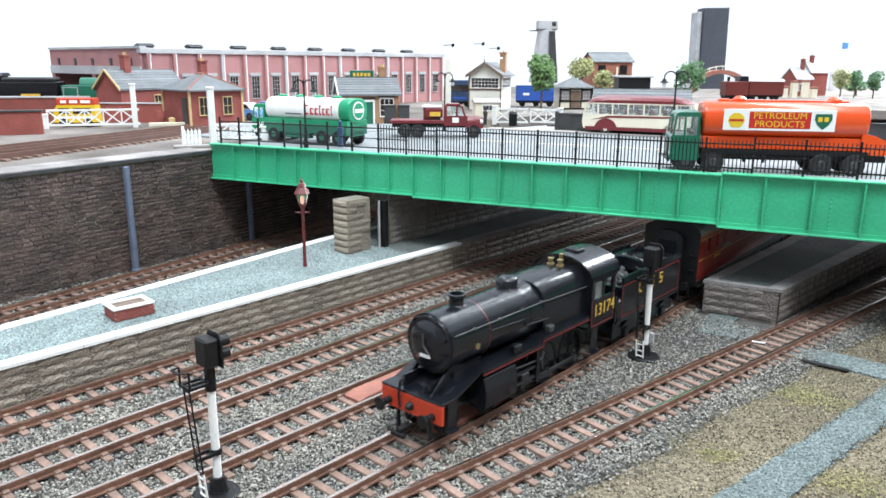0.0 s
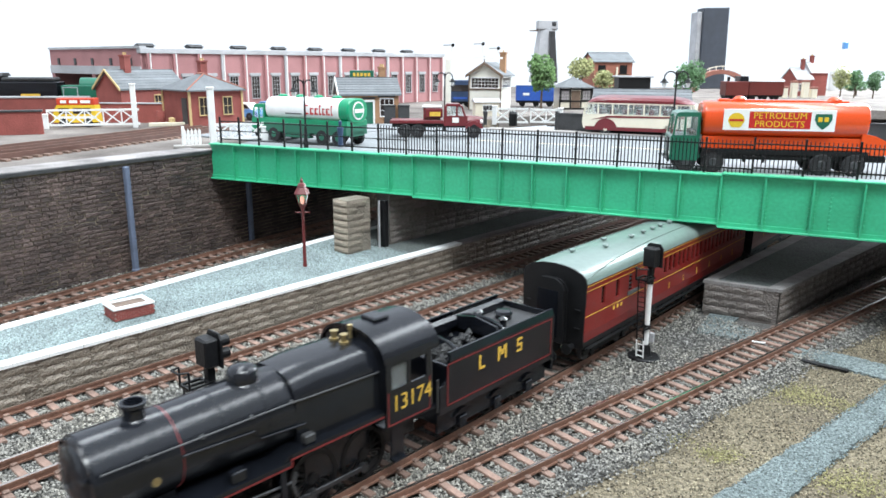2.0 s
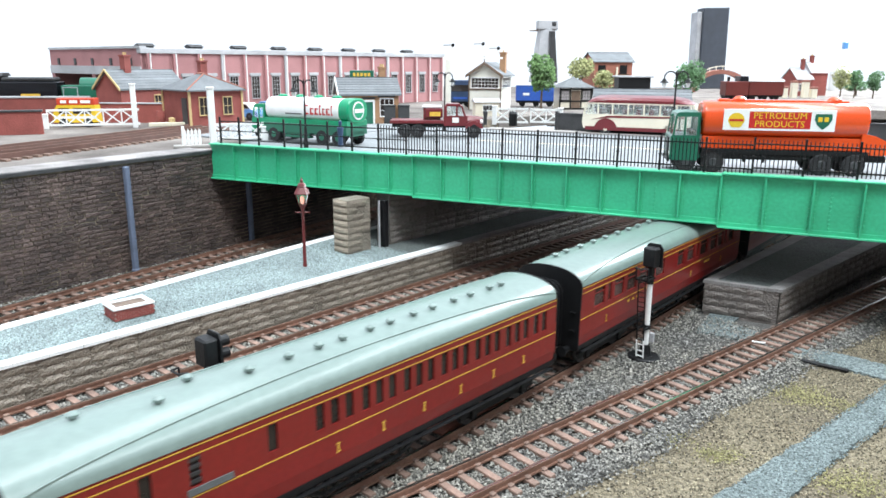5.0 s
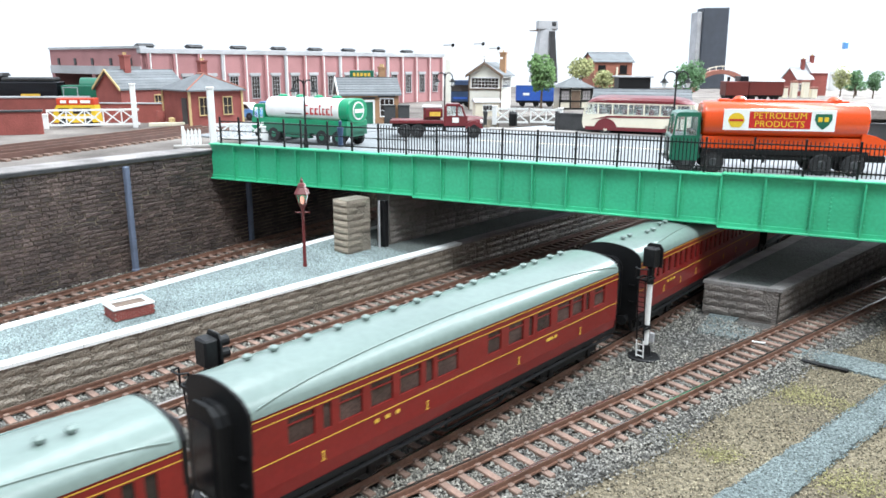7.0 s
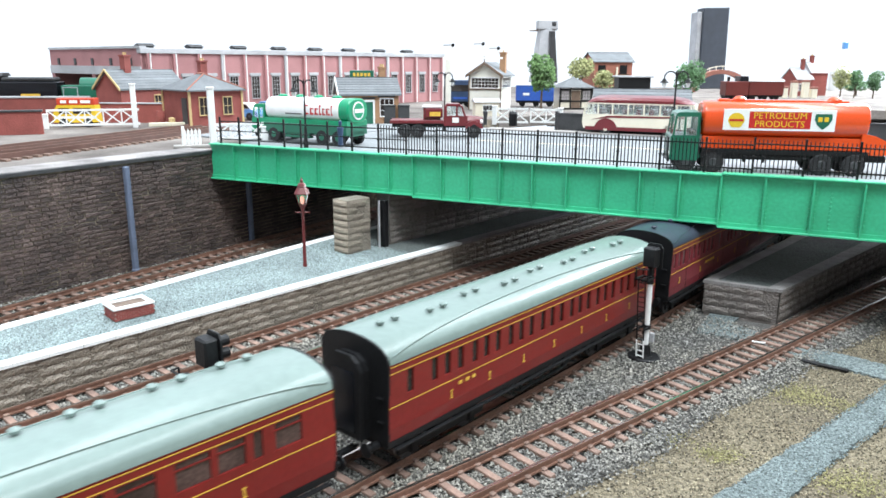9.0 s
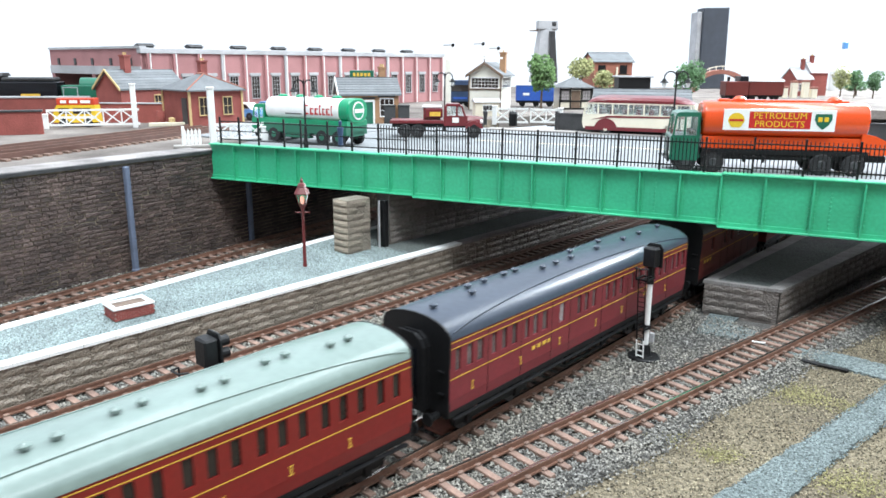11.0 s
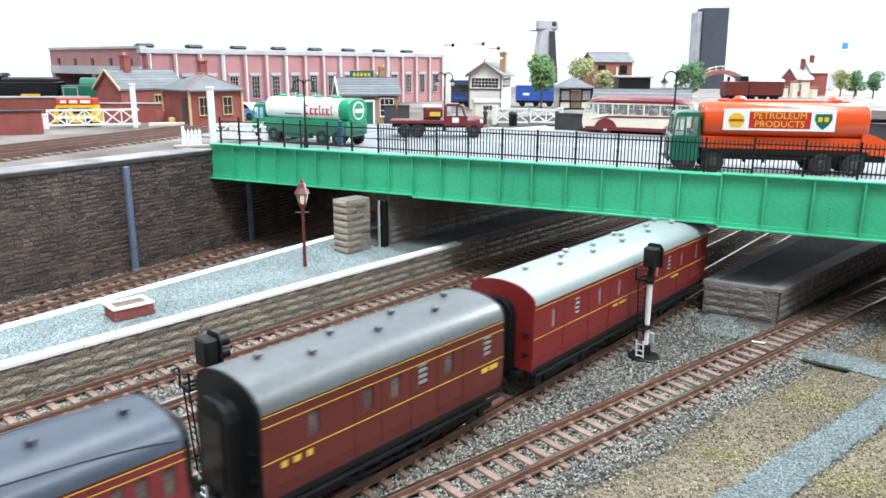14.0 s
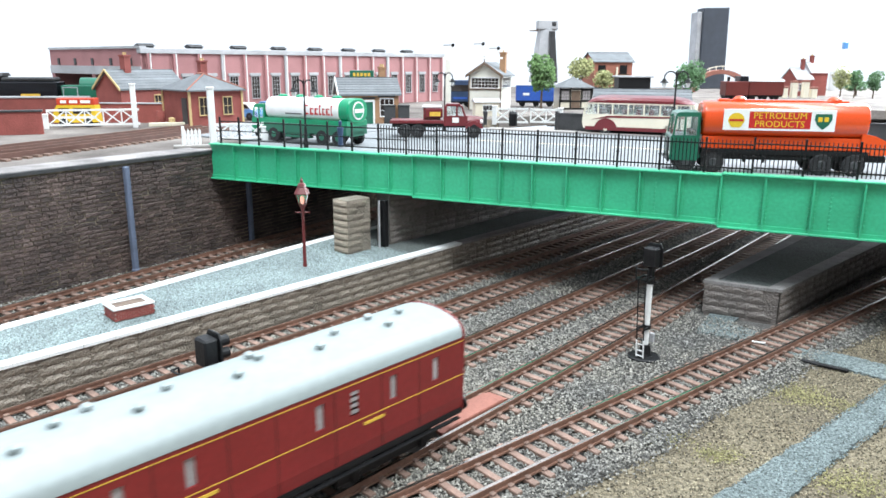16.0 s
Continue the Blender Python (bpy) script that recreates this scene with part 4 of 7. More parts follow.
for x in (34, 48, 62):
    k = 12.0 + (x - 34) * 1.2 / 42
    part("boiler_band", barrel(x - 0.45, x + 0.45, k + 0.14, k + 0.14, 36.5, 36.5), RED_LINE if x == 34 else LOCO_BLACK, loco)
fb = []
for x, w, top in ((71, 13.0, 49.4), (79, 13.5, 50.3), (106, 13.7, 50.1)):
    half = [(w, 26.5), (w, top - 10), (w - 0.5, top - 6.6), (w - 1.6, top - 3.9), (w - 3.4, top - 1.9), (w - 5.8, top - 0.6), (w - 9, top)]
    fb.append([(x, -y, z) for y, z in half] + [(x, y, z) for y, z in reversed(half)])
part("firebox", Mesh().ring(fb), LOCO_BLACK, loco, smooth=True)
part("chimney", Mesh().lathe((27, 0, 47.5), [(4.4, 0), (3.3, 1.2), (3.0, 3.6), (3.2, 4.2), (3.7, 4.6), (3.7, 5.6), (2.8, 5.7), (2.5, 3.4), (0.2, 3.3)], 20), LOCO_BLACK, loco, smooth=True)
part("dome", Mesh().lathe((61, 0, 47.2), [(6.4, 0), (5.2, 1.4), (5.0, 3.8), (4.4, 5.2), (3.0, 6.1), (0.2, 6.4)], 20), LOCO_BLACK, loco, smooth=True)
for y in (-2.6, 2.6):
    part("safety_valve", Mesh().lathe((99, y, 50), [(1.8, 0), (1.8, 1.0), (1.1, 1.1), (1.1, 3.0), (1.5, 3.1), (1.5, 3.6), (0.1, 3.7)], 10), BRASS, loco, "brass safety valve", smooth=True)
part("whistle", Mesh().lathe((104, 0, 50), [(0.8, 0), (0.6, 3), (1.0, 3.2), (1.0, 5), (0.1, 5.2)], 8), BRASS, loco, "brass whistle")
for s in (-1, 1):
    part("hand_rail", Mesh().path([(12, s * 12.2, 42), (70, s * 12.9, 42), (74, s * 13.5, 42), (104, s * 14.3, 41.5)], 0.32), LOCO_GREY, loco)
    part("oil_pipe", Mesh().path([(34, s * 12.4, 38.5), (56, s * 12.9, 37.5), (58, s * 13, 34.5), (74, s * 13.4, 33.5)], 0.4), LOCO_BLACK, loco)
    for x in (24, 40, 56, 70, 88, 103):
        part("rail_knob", Mesh().tube((x, s * 11.5, 42), (x, s * 13.2, 42), 0.5), LOCO_GREY, loco)
    part("works_plate", Mesh().lathe((26, s * 12.0, 34), [(1.3, 0), (1.3, s * 0.3), (0.1, s * 0.35)], 14, "y"), BRASS, loco, "oval brass works plate")
    part("sand_box", Mesh().box(46, s * 14.5 - 1.6, 25.4, 51, s * 14.5 + 1.6, 29, 0.4), LOCO_BLACK, loco)
    part("lubricator", Mesh().box(72, s * 14.5 - 1.4, 27.6, 76, s * 14.5 + 1.4, 30.6, 0.4), LOCO_GREY, loco)
    # cylinder with its steam chest, slide bars and crosshead
    part("cylinder", Mesh().prism([(s * 8, 8), (s * 15.5, 7.4), (s * 17.4, 9), (s * 17.6, 16), (s * 16.4, 21), (s * 14, 23), (s * 8, 23)], "x", 25, 46), LOCO_BLACK, loco)
    part("slide_bar", Mesh().box(46, s * 15 - 0.7, 14.4, 63, s * 15 + 0.7, 15.4).box(46, s * 15 - 0.7, 9.8, 63, s * 15 + 0.7, 10.8), STEEL, loco)
    part("crosshead", Mesh().box(52, s * 15 - 1.1, 10.8, 57, s * 15 + 1.1, 14.4, 0.3), STEEL, loco)
    part("slide_bar_bracket", Mesh().box(62, s * 14 - 2.5, 8, 64, s * 14 + 2.5, 24), LOCO_BLACK, loco)
    part("expansion_link", Mesh().path([(68, s * 15.5, 12), (66.5, s * 15.5, 16), (68, s * 15.5, 20)], 0.8), LOCO_GREY, loco)
    part("radius_rod", Mesh().tube((46, s * 15.5, 18.5), (68, s * 15.5, 17), 0.5), STEEL, loco)
    part("steps", Mesh().box(4, s * 15.6 - 0.3, 6, 9, s * 15.6 + 0.3, 18.2).box(4, s * 15.6 - 1.8, 6, 9, s * 15.6 + 1.8, 6.6), LOCO_BLACK, loco)
    part("guard_iron", Mesh().box(1, s * 8.5 - 0.6, 1.5, 2.4, s * 8.5 + 0.6, 10), LOCO_BLACK, loco)
part("frame", Mesh().box(3, -7, 8, 128, -6, 24).box(3, 6, 8, 128, 7, 24), LOCO_BLACK, loco)
part("ash_pan", Mesh().box(76, -9, 9, 104, 9, 26), LOCO_BLACK, loco)
wheelset(loco, 12, 6.2, name="bogie_wheelset", spokes=10)
wheelset(loco, 37, 6.2, name="bogie_wheelset", spokes=10)
for x in (58, 79, 101):
    wheelset(loco, x, 10.2, name="driving_wheelset", spokes=18)
for s in (-1, 1):
    rod = Mesh().box(58, s * 11.2 - 0.5, -0.9, 101, s * 11.2 + 0.5, 0.9, 0.2)
    for x in (58, 79, 101):
        rod.tube((x, s * 11.2 - 0.9, 0), (x, s * 11.2 + 0.9, 0), 1.7)
    RODS.append(part("coupling_rod", rod, STEEL, loco, "steel coupling rod", where=at(0, 0, 10.2)))
    mrod = Mesh().prism([(55, 3.1), (55, 1.3), (79, -1.2), (79, 1.2)], "y", s * 13 - 0.45, s * 13 + 0.45)
    RODS.append(part("connecting_rod", mrod, STEEL, loco, "steel connecting rod", where=at(0, 0, 10.2)))
# cab: side sheets with a window opening, spectacle front, curved roof
CX0, CX1 = 105, 127
for s in (-1, 1):
    y0, y1 = s * 16.6 - 0.5, s * 16.6 + 0.5
    m = Mesh().box(CX0, y0, 20.5, CX1, y1, 34.5).box(CX0, y0, 43, CX1, y1, 46.6).box(CX0, y0, 34.5, 107.5, y1, 43).box(115.2, y0, 34.5, 116.6, y1, 43).box(124.5, y0, 34.5, CX1, y1, 43)
    cs = part("cab_side", m, LOCO_BLACK, loco)
    part("cab_window", Mesh().box(107.5, s * 16.4 - 0.1, 34.5, 115.2, s * 16.4 + 0.1, 43), PANE, cs)
    part("lining", Mesh().box(CX0 + 0.6, s * 17.15 - 0.06, 21.2, CX1 - 0.6, s * 17.15 + 0.06, 21.8).box(CX0 + 0.6, s * 17.15 - 0.06, 21.2, CX0 + 1.1, s * 17.15 + 0.06, 34).box(CX1 - 1.1, s * 17.15 - 0.06, 21.2, CX1 - 0.6, s * 17.15 + 0.06, 34), RED_LINE, cs, "thin red lining")
    num = new("cab_number", text_mesh("13174", 8.6, GOLD, 0.92))
    num.parent = loco
    num.matrix_basis = at(117.4, s * 17.2, 28.6, 0 if s < 0 else 180)
    tagged(num, "gold cab number")
    part("cab_step", Mesh().box(108, s * 15.8 - 0.3, 7, 114, s * 15.8 + 0.3, 20.5).box(108, s * 16.4 - 1.6, 7, 114, s * 16.4 + 1.6, 7.6), LOCO_BLACK, loco)
    part("cab_rail", Mesh().tube((CX1 + 0.6, s * 16.4, 22), (CX1 + 0.6, s * 16.4, 40), 0.4), STEEL, loco)
part("cab_front", Mesh().box(CX0, -16, 24, CX0 + 1, 16, 46.5).prism([(-16, 46.5), (-11, 51.4), (-5, 53.9), (5, 53.9), (11, 51.4), (16, 46.5)], "x", CX0, CX0 + 1), LOCO_BLACK, loco)
part("cab_floor", Mesh().box(CX0, -16, 19.5, CX1 + 3, 16, 20.6), LOCO_BLACK, loco)
rp = [(-17.25, 44.6), (-17.0, 46.6), (-15.8, 48.9), (-13.4, 51.2), (-10, 52.9), (-5.5, 54.2), (0, 54.7), (5.5, 54.2), (10, 52.9), (13.4, 51.2), (15.8, 48.9), (17.0, 46.6), (17.25, 44.6)]
part("cab_roof", Mesh().prism(rp + [(y * 0.96, z - 1.0) for y, z in reversed(rp)], "x", CX0 - 0.8, CX1 + 4), LOCO_BLACK, loco, "satin black curved cab roof", smooth=True)
part("roof_hatch", Mesh().box(112, -4, 53.8, 119, 4, 55.8, 0.5), LOCO_BLACK, loco)

# ---- tender ----
TL = 76
ten = vehicle("tender", -99, TL, "black six-wheeled tender with gold lettering and coal", "tender")
for s in (-1, 1):
    prof = [(s * 16.6, 15.5), (s * 16.6, 36), (s * 15.6, 38.6), (s * 14.6, 38.6), (s * 15.6, 35.6), (s * 15.6, 15.5)]
    sd = part("side_sheet", Mesh().prism(prof, "x", 6, TL - 1), LOCO_BLACK, ten)
    front = Mesh().prism([(0, 15.5), (0, 26.5), (1.6, 26.8), (3.2, 28), (4.4, 30.2), (5.2, 33.4), (6, 38), (6, 15.5)], "y", s * 16.1 - 0.5, s * 16.1 + 0.5)
    part("front_sheet", front, LOCO_BLACK, ten)
    ln = Mesh()
    for a, b, c, d in ((4, 18, TL - 3, 18.6), (4, 34.4, TL - 3, 35), (4, 18, 4.6, 35), (TL - 3.6, 18, TL - 3, 35)):
        ln.box(a, s * 16.72 - 0.06, b, c, s * 16.72 + 0.06, d)
    part("lining", ln, RED_LINE, sd, "thin red lining")
    for lx, bars in ((22.6, ((0, 0, 1.2, 6), (0, 0, 3.6, 1.0))), (34.6, ((0, 0, 1.2, 6), (4.6, 0, 1.2, 6), (1.1, 3.6, 0.9, 2.2), (1.9, 2.2, 0.9, 2.2), (2.9, 2.2, 0.9, 2.2), (3.8, 3.6, 0.9, 2.2))), (47.4, ((0, 5.0, 3.6, 1.0), (0, 2.5, 3.6, 1.0), (0, 0, 3.6, 1.0), (0, 2.6, 1.0, 3.2), (2.6, 0, 1.0, 3.2)))):
        for bx, bz, w, h in bars:
            part("letter_bar", Mesh().box(lx + bx, s * 16.75 - 0.08, 26.8 + bz, lx + bx + w, s * 16.75 + 0.08, 26.8 + bz + h), GOLD, ten, "gold lettering bar")
    part("frame", Mesh().box(2, s * 13 - 0.5, 6, TL - 2, s * 13 + 0.5, 15), LOCO_BLACK, ten)
    for x in (16, 38, 60):
        part("axle_box", Mesh().box(x - 2.2, s * 13.8 - 1.2, 4.4, x + 2.2, s * 13.8 + 1.2, 9.4, 0.3), LOCO_BLACK, ten)
        part("leaf_spring", Mesh().prism([(x - 6, 10.4), (x + 6, 10.4), (x + 1.5, 12.6), (x - 1.5, 12.6)], "y", s * 13.9 - 0.7, s * 13.9 + 0.7), LOCO_BLACK, ten)
    part("grab_rail", Mesh().tube((-0.6, s * 16, 17), (-0.6, s * 16, 30), 0.4), STEEL, ten)
part("bulkhead", Mesh().box(6, -15.5, 15.5, 7.2, 15.5, 33).prism([(-15, 33), (-11, 38.4), (0, 40.2), (11, 38.4), (15, 33)], "x", 40, 41.2), LOCO_BLACK, ten)
part("tank_top", Mesh().box(41, -15.4, 33.4, TL - 1, 15.4, 34.4), LOCO_GREY, ten)
part("rear_sheet", Mesh().box(TL - 2, -16.1, 15.5, TL - 1, 16.1, 37), LOCO_BLACK, ten)
part("coal_space", Mesh().prism([(7, 26), (41, 31), (41, 28), (7, 22)], "y", -15.4, 15.4), LOCO_BLACK, ten)
for hx in (14, 44):
    hoop = [(hx, 15.2 * math.cos(math.pi * k / 14), 33 + 6.4 * math.sin(math.pi * k / 14)) for k in range(15)]
    part("coal_hoop", Mesh().path(hoop, 0.75, 6), LOCO_BLACK, ten, smooth=True)
part("division_plate", Mesh().prism([(15.2 * math.cos(math.pi * k / 14), 32 + 6.6 * math.sin(math.pi * k / 14)) for k in range(15)], "x", 44, 45), LOCO_BLACK, ten)
part("water_filler", Mesh().lathe((60, 0, 34.4), [(3.6, 0), (3.6, 2.2), (4.0, 2.3), (3.4, 3.6), (0.2, 4.0)], 14), LOCO_BLACK, ten, smooth=True)
for y in (-6.5, 6.5):
    part("vent_pipe", Mesh().lathe((51, y, 34.4), [(1.6, 0), (1.6, 3.4), (2.2, 3.6), (0.2, 5)], 10), LOCO_BLACK, ten, smooth=True)
part("fire_iron_tunnel", Mesh().prism([(9, 34.4), (9, 37.5), (11, 38.6), (13, 37.5), (13, 34.4)], "x", 18, TL - 4), LOCO_BLACK, ten)
crng = random.Random(2)
coal = Mesh()
for i in range(170):
    x, y = crng.uniform(9, 38), crng.gauss(0, 5.5)
    if abs(y) > 13:
        continue
    z = 26.2 + (x - 9) * 0.13 + max(0, 3.5 - abs(y) * 0.5) + crng.uniform(-0.5, 1)
    r = crng.uniform(0.9, 2.0)
    coal.add([(x + r * a * crng.uniform(0.7, 1.2), y + r * b * crng.uniform(0.7, 1.2), z + r * c) for a, b, c in ((1, 0, 0), (-1, 0, 0), (0, 1, 0), (0, -1, 0), (0, 0, 1), (0, 0, -1))], [(0, 2, 4), (2, 1, 4), (1, 3, 4), (3, 0, 4), (2, 0, 5), (1, 2, 5), (3, 1, 5), (0, 3, 5)])
part("coal", coal, COAL, ten, "heap of black coal", kind="stuff")
part("under_tank", Mesh().box(3, -12, 9, TL - 3, 12, 16), LOCO_BLACK, ten)
for x in (16, 38, 60):
    wheelset(ten, x, 6.8, spokes=12)
part("rear_beam", Mesh().box(TL - 1, -16, 10, TL + 0.4, 16, 16.5), LOCO_BLACK, ten)
buffers(ten, TL + 0.4, 1, BLACK)
part("drawbar", Mesh().box(-6, -2, 9, 3, 2, 11), LOCO_BLACK, ten)
# ---- the raised town: buildings ----
G0 = TOP + 0.1


def window_unit(parent, x, y, z, w, h, frame_mat, glass_mat, axis="x", out=-1, panes=(2, 3), depth=0.9):
    """A framed window with bars. The wall runs along axis; out is the side on which it faces."""
    def bx(a0, a1, z0, z1, d0, d1):
        lo, hi = sorted((out * d0, out * d1))
        return (x + a0, y + lo, z0, x + a1, y + hi, z1) if axis == "x" else (x + lo, y + a0, z0, x + hi, y + a1, z1)
    f = Mesh()
    f.box(*bx(-w / 2 - 0.8, w / 2 + 0.8, z - 1.0, z, -0.2, depth + 0.7))
    f.box(*bx(-w / 2 - 0.8, w / 2 + 0.8, z + h, z + h + 1.2, -0.2, depth))
    f.box(*bx(-w / 2 - 0.7, -w / 2, z, z + h, -0.2, depth)).box(*bx(w / 2, w / 2 + 0.7, z, z + h, -0.2, depth))
    for i in range(1, panes[0]):
        a = -w / 2 + w * i / panes[0]
        f.box(*bx(a - 0.2, a + 0.2, z, z + h, -0.2, depth * 0.6))
    for i in range(1, panes[1]):
        c = z + h * i / panes[1]
        f.box(*bx(-w / 2, w / 2, c - 0.2, c + 0.2, -0.2, depth * 0.6))
    wd = part("window", f, frame_mat, parent)
    part("pane", Mesh().box(*bx(-w / 2, w / 2, z, z + h, -0.3, 0.25)), glass_mat, wd)
    return wd


def gable_roof(parent, x0, x1, y0, y1, ze, zr, over, material, rows=7):
    """Ridge along x; each slope in lapped courses of slates."""
    yc = (y0 + y1) / 2
    for s, ye in ((-1, y0 - over), (1, y1 + over)):
        rf_ = part("roof", Mesh().prism([(ye, ze - 1.2), (ye, ze), (yc, zr), (yc, zr - 1.2)], "x", x0 - over + 0.2, x1 + over - 0.2), material, parent)
        for i in range(rows):
            a, b = i / rows, (i + 1) / rows
            ya, yb = ye + (yc - ye) * a, ye + (yc - ye) * b
            za, zb = ze + (zr - ze) * a, ze + (zr - ze) * b
            part("slate_course", Mesh().prism([(ya, za), (ya, za + 0.9), (yb, zb + 0.4), (yb, zb)], "x", x0 - over, x1 + over), material, rf_)
    part("ridge", Mesh().box(x0 - over, yc - 0.7, zr - 0.2, x1 + over, yc + 0.7, zr + 0.9), material, parent)


def gable_walls(parent, x0, x1, y0, y1, ze, zr, material):
    yc = (y0 + y1) / 2
    m = Mesh().prism([(y0, 0), (y0, ze), (yc, zr), (y1, ze), (y1, 0)], "x", x0, x1)
    return part("wall", m, material, parent)


def chimney(parent, x, y, z0, z1, w, material, pots=1):
    c = part("chimney", Mesh().box(x - w, y - w, z0, x + w, y + w, z1 - 3).box(x - w - 0.8, y - w - 0.8, z1 - 4.5, x + w + 0.8, y + w + 0.8, z1 - 2.5), material, parent)
    for i in range(pots):
        part("chimney_pot", Mesh().lathe((x + (i - (pots - 1) / 2) * 2.6, y, z1 - 2.6), [(1.2, 0), (1.0, 2.2), (1.3, 2.4), (1.3, 3), (0.3, 3)], 8), BUFF, c)


# long engine shed
SH_A, SH_B = Vector((-379, 950)), Vector((-1, 1400))
shd = SH_B - SH_A
shl = shd.length
shed = thing("engine_shed", at(SH_A.x, SH_A.y, G0, math.degrees(math.atan2(shd.y, shd.x))), "long pink-red brick engine shed with grey parapets and tall windows", "engine shed")
W_SH = 262
part("wall", Mesh().box(0, 0, 0, shl, 6, 81).box(shl - 6, 0, 0, shl, W_SH, 81).box(0, W_SH - 6, 0, shl, W_SH, 81), BRICK_PINK, shed)
part("end_wall", Mesh().box(-1, 0, 60, 5, W_SH, 84).box(-1, 0, 0, 5, 10, 60).box(-1, W_SH - 10, 0, 5, W_SH, 60).box(-1, W_SH / 2 - 5, 0, 5, W_SH / 2 + 5, 60), BRICK_PINK, shed)
part("door_lintel", Mesh().box(-2.5, 0, 51, -1, W_SH, 62), CONCRETE, shed, "pale concrete lintel")
part("end_coping", Mesh().box(-2.5, -1, 84, 7, W_SH + 1, 87), CONCRETE, shed)
part("coping", Mesh().box(-2, -2.4, 78, shl + 1, 7, 84.5, 0.4), CONCRETE, shed, "grey concrete coping")
part("shed_roof", Mesh().box(4, 5, 78, shl - 5, W_SH - 5, 81.5), SLATE, shed)
for i in range(5):
    part("roof_panel", Mesh().box(-2.4, 22 + i * 52, 63, -1.2, 28 + i * 52, 72), LOCO_GREY, shed)
n = 17
for i in range(n):
    x = 8 + i * (shl - 14) / (n - 1)
    part("pilaster", Mesh().box(x - 1.4, -2.2, 0, x + 1.4, 0, 78, 0.2), CONCRETE if i in (3, 6, 9, 12) else BRICK_PINK, shed)
    part("drain_pipe", Mesh().tube((x + 3.2, -1.4, 0), (x + 3.2, -1.4, 78), 0.9), WHITE, shed)
    if i < n - 1:
        xm = x + (shl - 14) / (n - 1) / 2
        wu = window_unit(shed, xm, 0, 18, 13, 30, CONCRETE, GLASS_DK, "x", -1, (3, 5))
        part("lintel", Mesh().box(xm - 9, -1.6, 49.2, xm + 9, 0, 53), CONCRETE, shed)
        if i % 2 == 0:
            part("roof_vent", Mesh().box(xm - 9, 30, 81.5, xm + 9, 44, 87.5).prism([(28, 87.5), (46, 87.5), (37, 91)], "x", xm - 11, xm + 11), LOCO_GREY, shed)
        part("roof_light", Mesh().box(xm - 14, 9, 81.5, xm + 14, 22, 85, 0.6), CONCRETE, shed)

# red brick station building with a gable, beside the crossing
b1 = thing("station_building", at(-366, 850, G0, 60), "red brick station building with slate roof and chimney", "building")
gable_walls(b1, 0, 90, 0, 44, 38, 58, BRICK_RED)
gable_roof(b1, 0, 90, 0, 44, 37, 58, 2.5, SLATE)
for y0, y1 in ((-2.5, 22), (46.5, 22)):
    part("barge_board", Mesh().prism([(y0, 35.5), (22, 57.5), (22, 60), (y0, 38.5)], "x", -3.6, -2.4), BUFF, b1, "cream barge board")
chimney(b1, 26, 22, 50, 78, 4.2, BRICK_RED, 2)
for x in (50, 76):
    window_unit(b1, x, 0, 14, 9, 15, BUFF, GLASS_DK, "x", -1, (2, 2))
part("plinth", Mesh().box(-1, -1, 0, 91, 45, 4), BRICK_RED, b1)
# hipped brick building in front of it
b2 = thing("crossing_office", at(-272, 800, G0, 44), "red brick crossing office with hipped slate roof", "building")
WX, WY = 62, 66
part("wall", Mesh().box(0, 0, 0, WX, WY, 39), BRICK_RED, b2)
hip = Mesh()
e = 4
hip.add([(-e, -e, 38.5), (WX + e, -e, 38.5), (WX + e, WY + e, 38.5), (-e, WY + e, 38.5), (WX / 2, 26, 55), (WX / 2, WY - 26, 55), (-e, -e, 37), (WX + e, -e, 37), (WX + e, WY + e, 37), (-e, WY + e, 37)],
        [(0, 1, 4), (1, 2, 5, 4), (2, 3, 5), (3, 0, 4, 5), (0, 6, 7, 1), (1, 7, 8, 2), (2, 8, 9, 3), (3, 9, 6, 0), (6, 9, 8, 7)])
part("roof", hip, SLATE, b2)
part("ridge_cap", Mesh().tube((WX / 2, 25, 55.2), (WX / 2, WY - 25, 55.2), 1.3).tube((-e, -e, 38.8), (WX / 2, 26, 55.2), 0.8).tube((WX + e, -e, 38.8), (WX / 2, 26, 55.2), 0.8), TERRA, b2, "terracotta ridge tiles")
for x, y in ((0, 0), (WX, 0), (0, WY)):
    part("quoin", Mesh().box(x - 1.1, y - 1.1, 0, x + 1.1, y + 1.1, 37), BUFF, b2, "buff corner quoin")
for x in (16, 44):
    window_unit(b2, x, 0, 12, 10, 18, BUFF, GLASS_DK, "x", -1, (2, 2))
part("door", Mesh().box(-0.8, 6, 0, 0.2, 18, 30), LOCO_GREY, b2, "dark grey door")
part("barrel", Mesh().lathe((-12, 48, 0), [(4.5, 0), (5.2, 7), (4.5, 15), (0.2, 15.2)], 12), BRICK_RED, b2, "red water butt")
chimney(b2, WX / 2 + 12, WY - 14, 44, 72, 4.0, BRICK_RED, 2)
# tan hut with a cafe-like window
b3 = thing("coal_office", at(-115, 838, G0, 16), "tan brick office hut with slate roof and white windows", "hut")
gable_walls(b3, 0, 66, 0, 42, 34, 51, BRICK_TAN)
gable_roof(b3, 0, 66, 0, 42, 33, 51, 3, SLATE)
for y0 in (-3, 45):
    part("barge_board", Mesh().prism([(y0, 31), (21, 50), (21, 52.5), (y0, 34)], "x", -4.2, -3), WHITE, b3)
window_unit(b3, 52, 0, 9, 15, 19, WHITE, GLASS_DK, "x", -1, (3, 3))
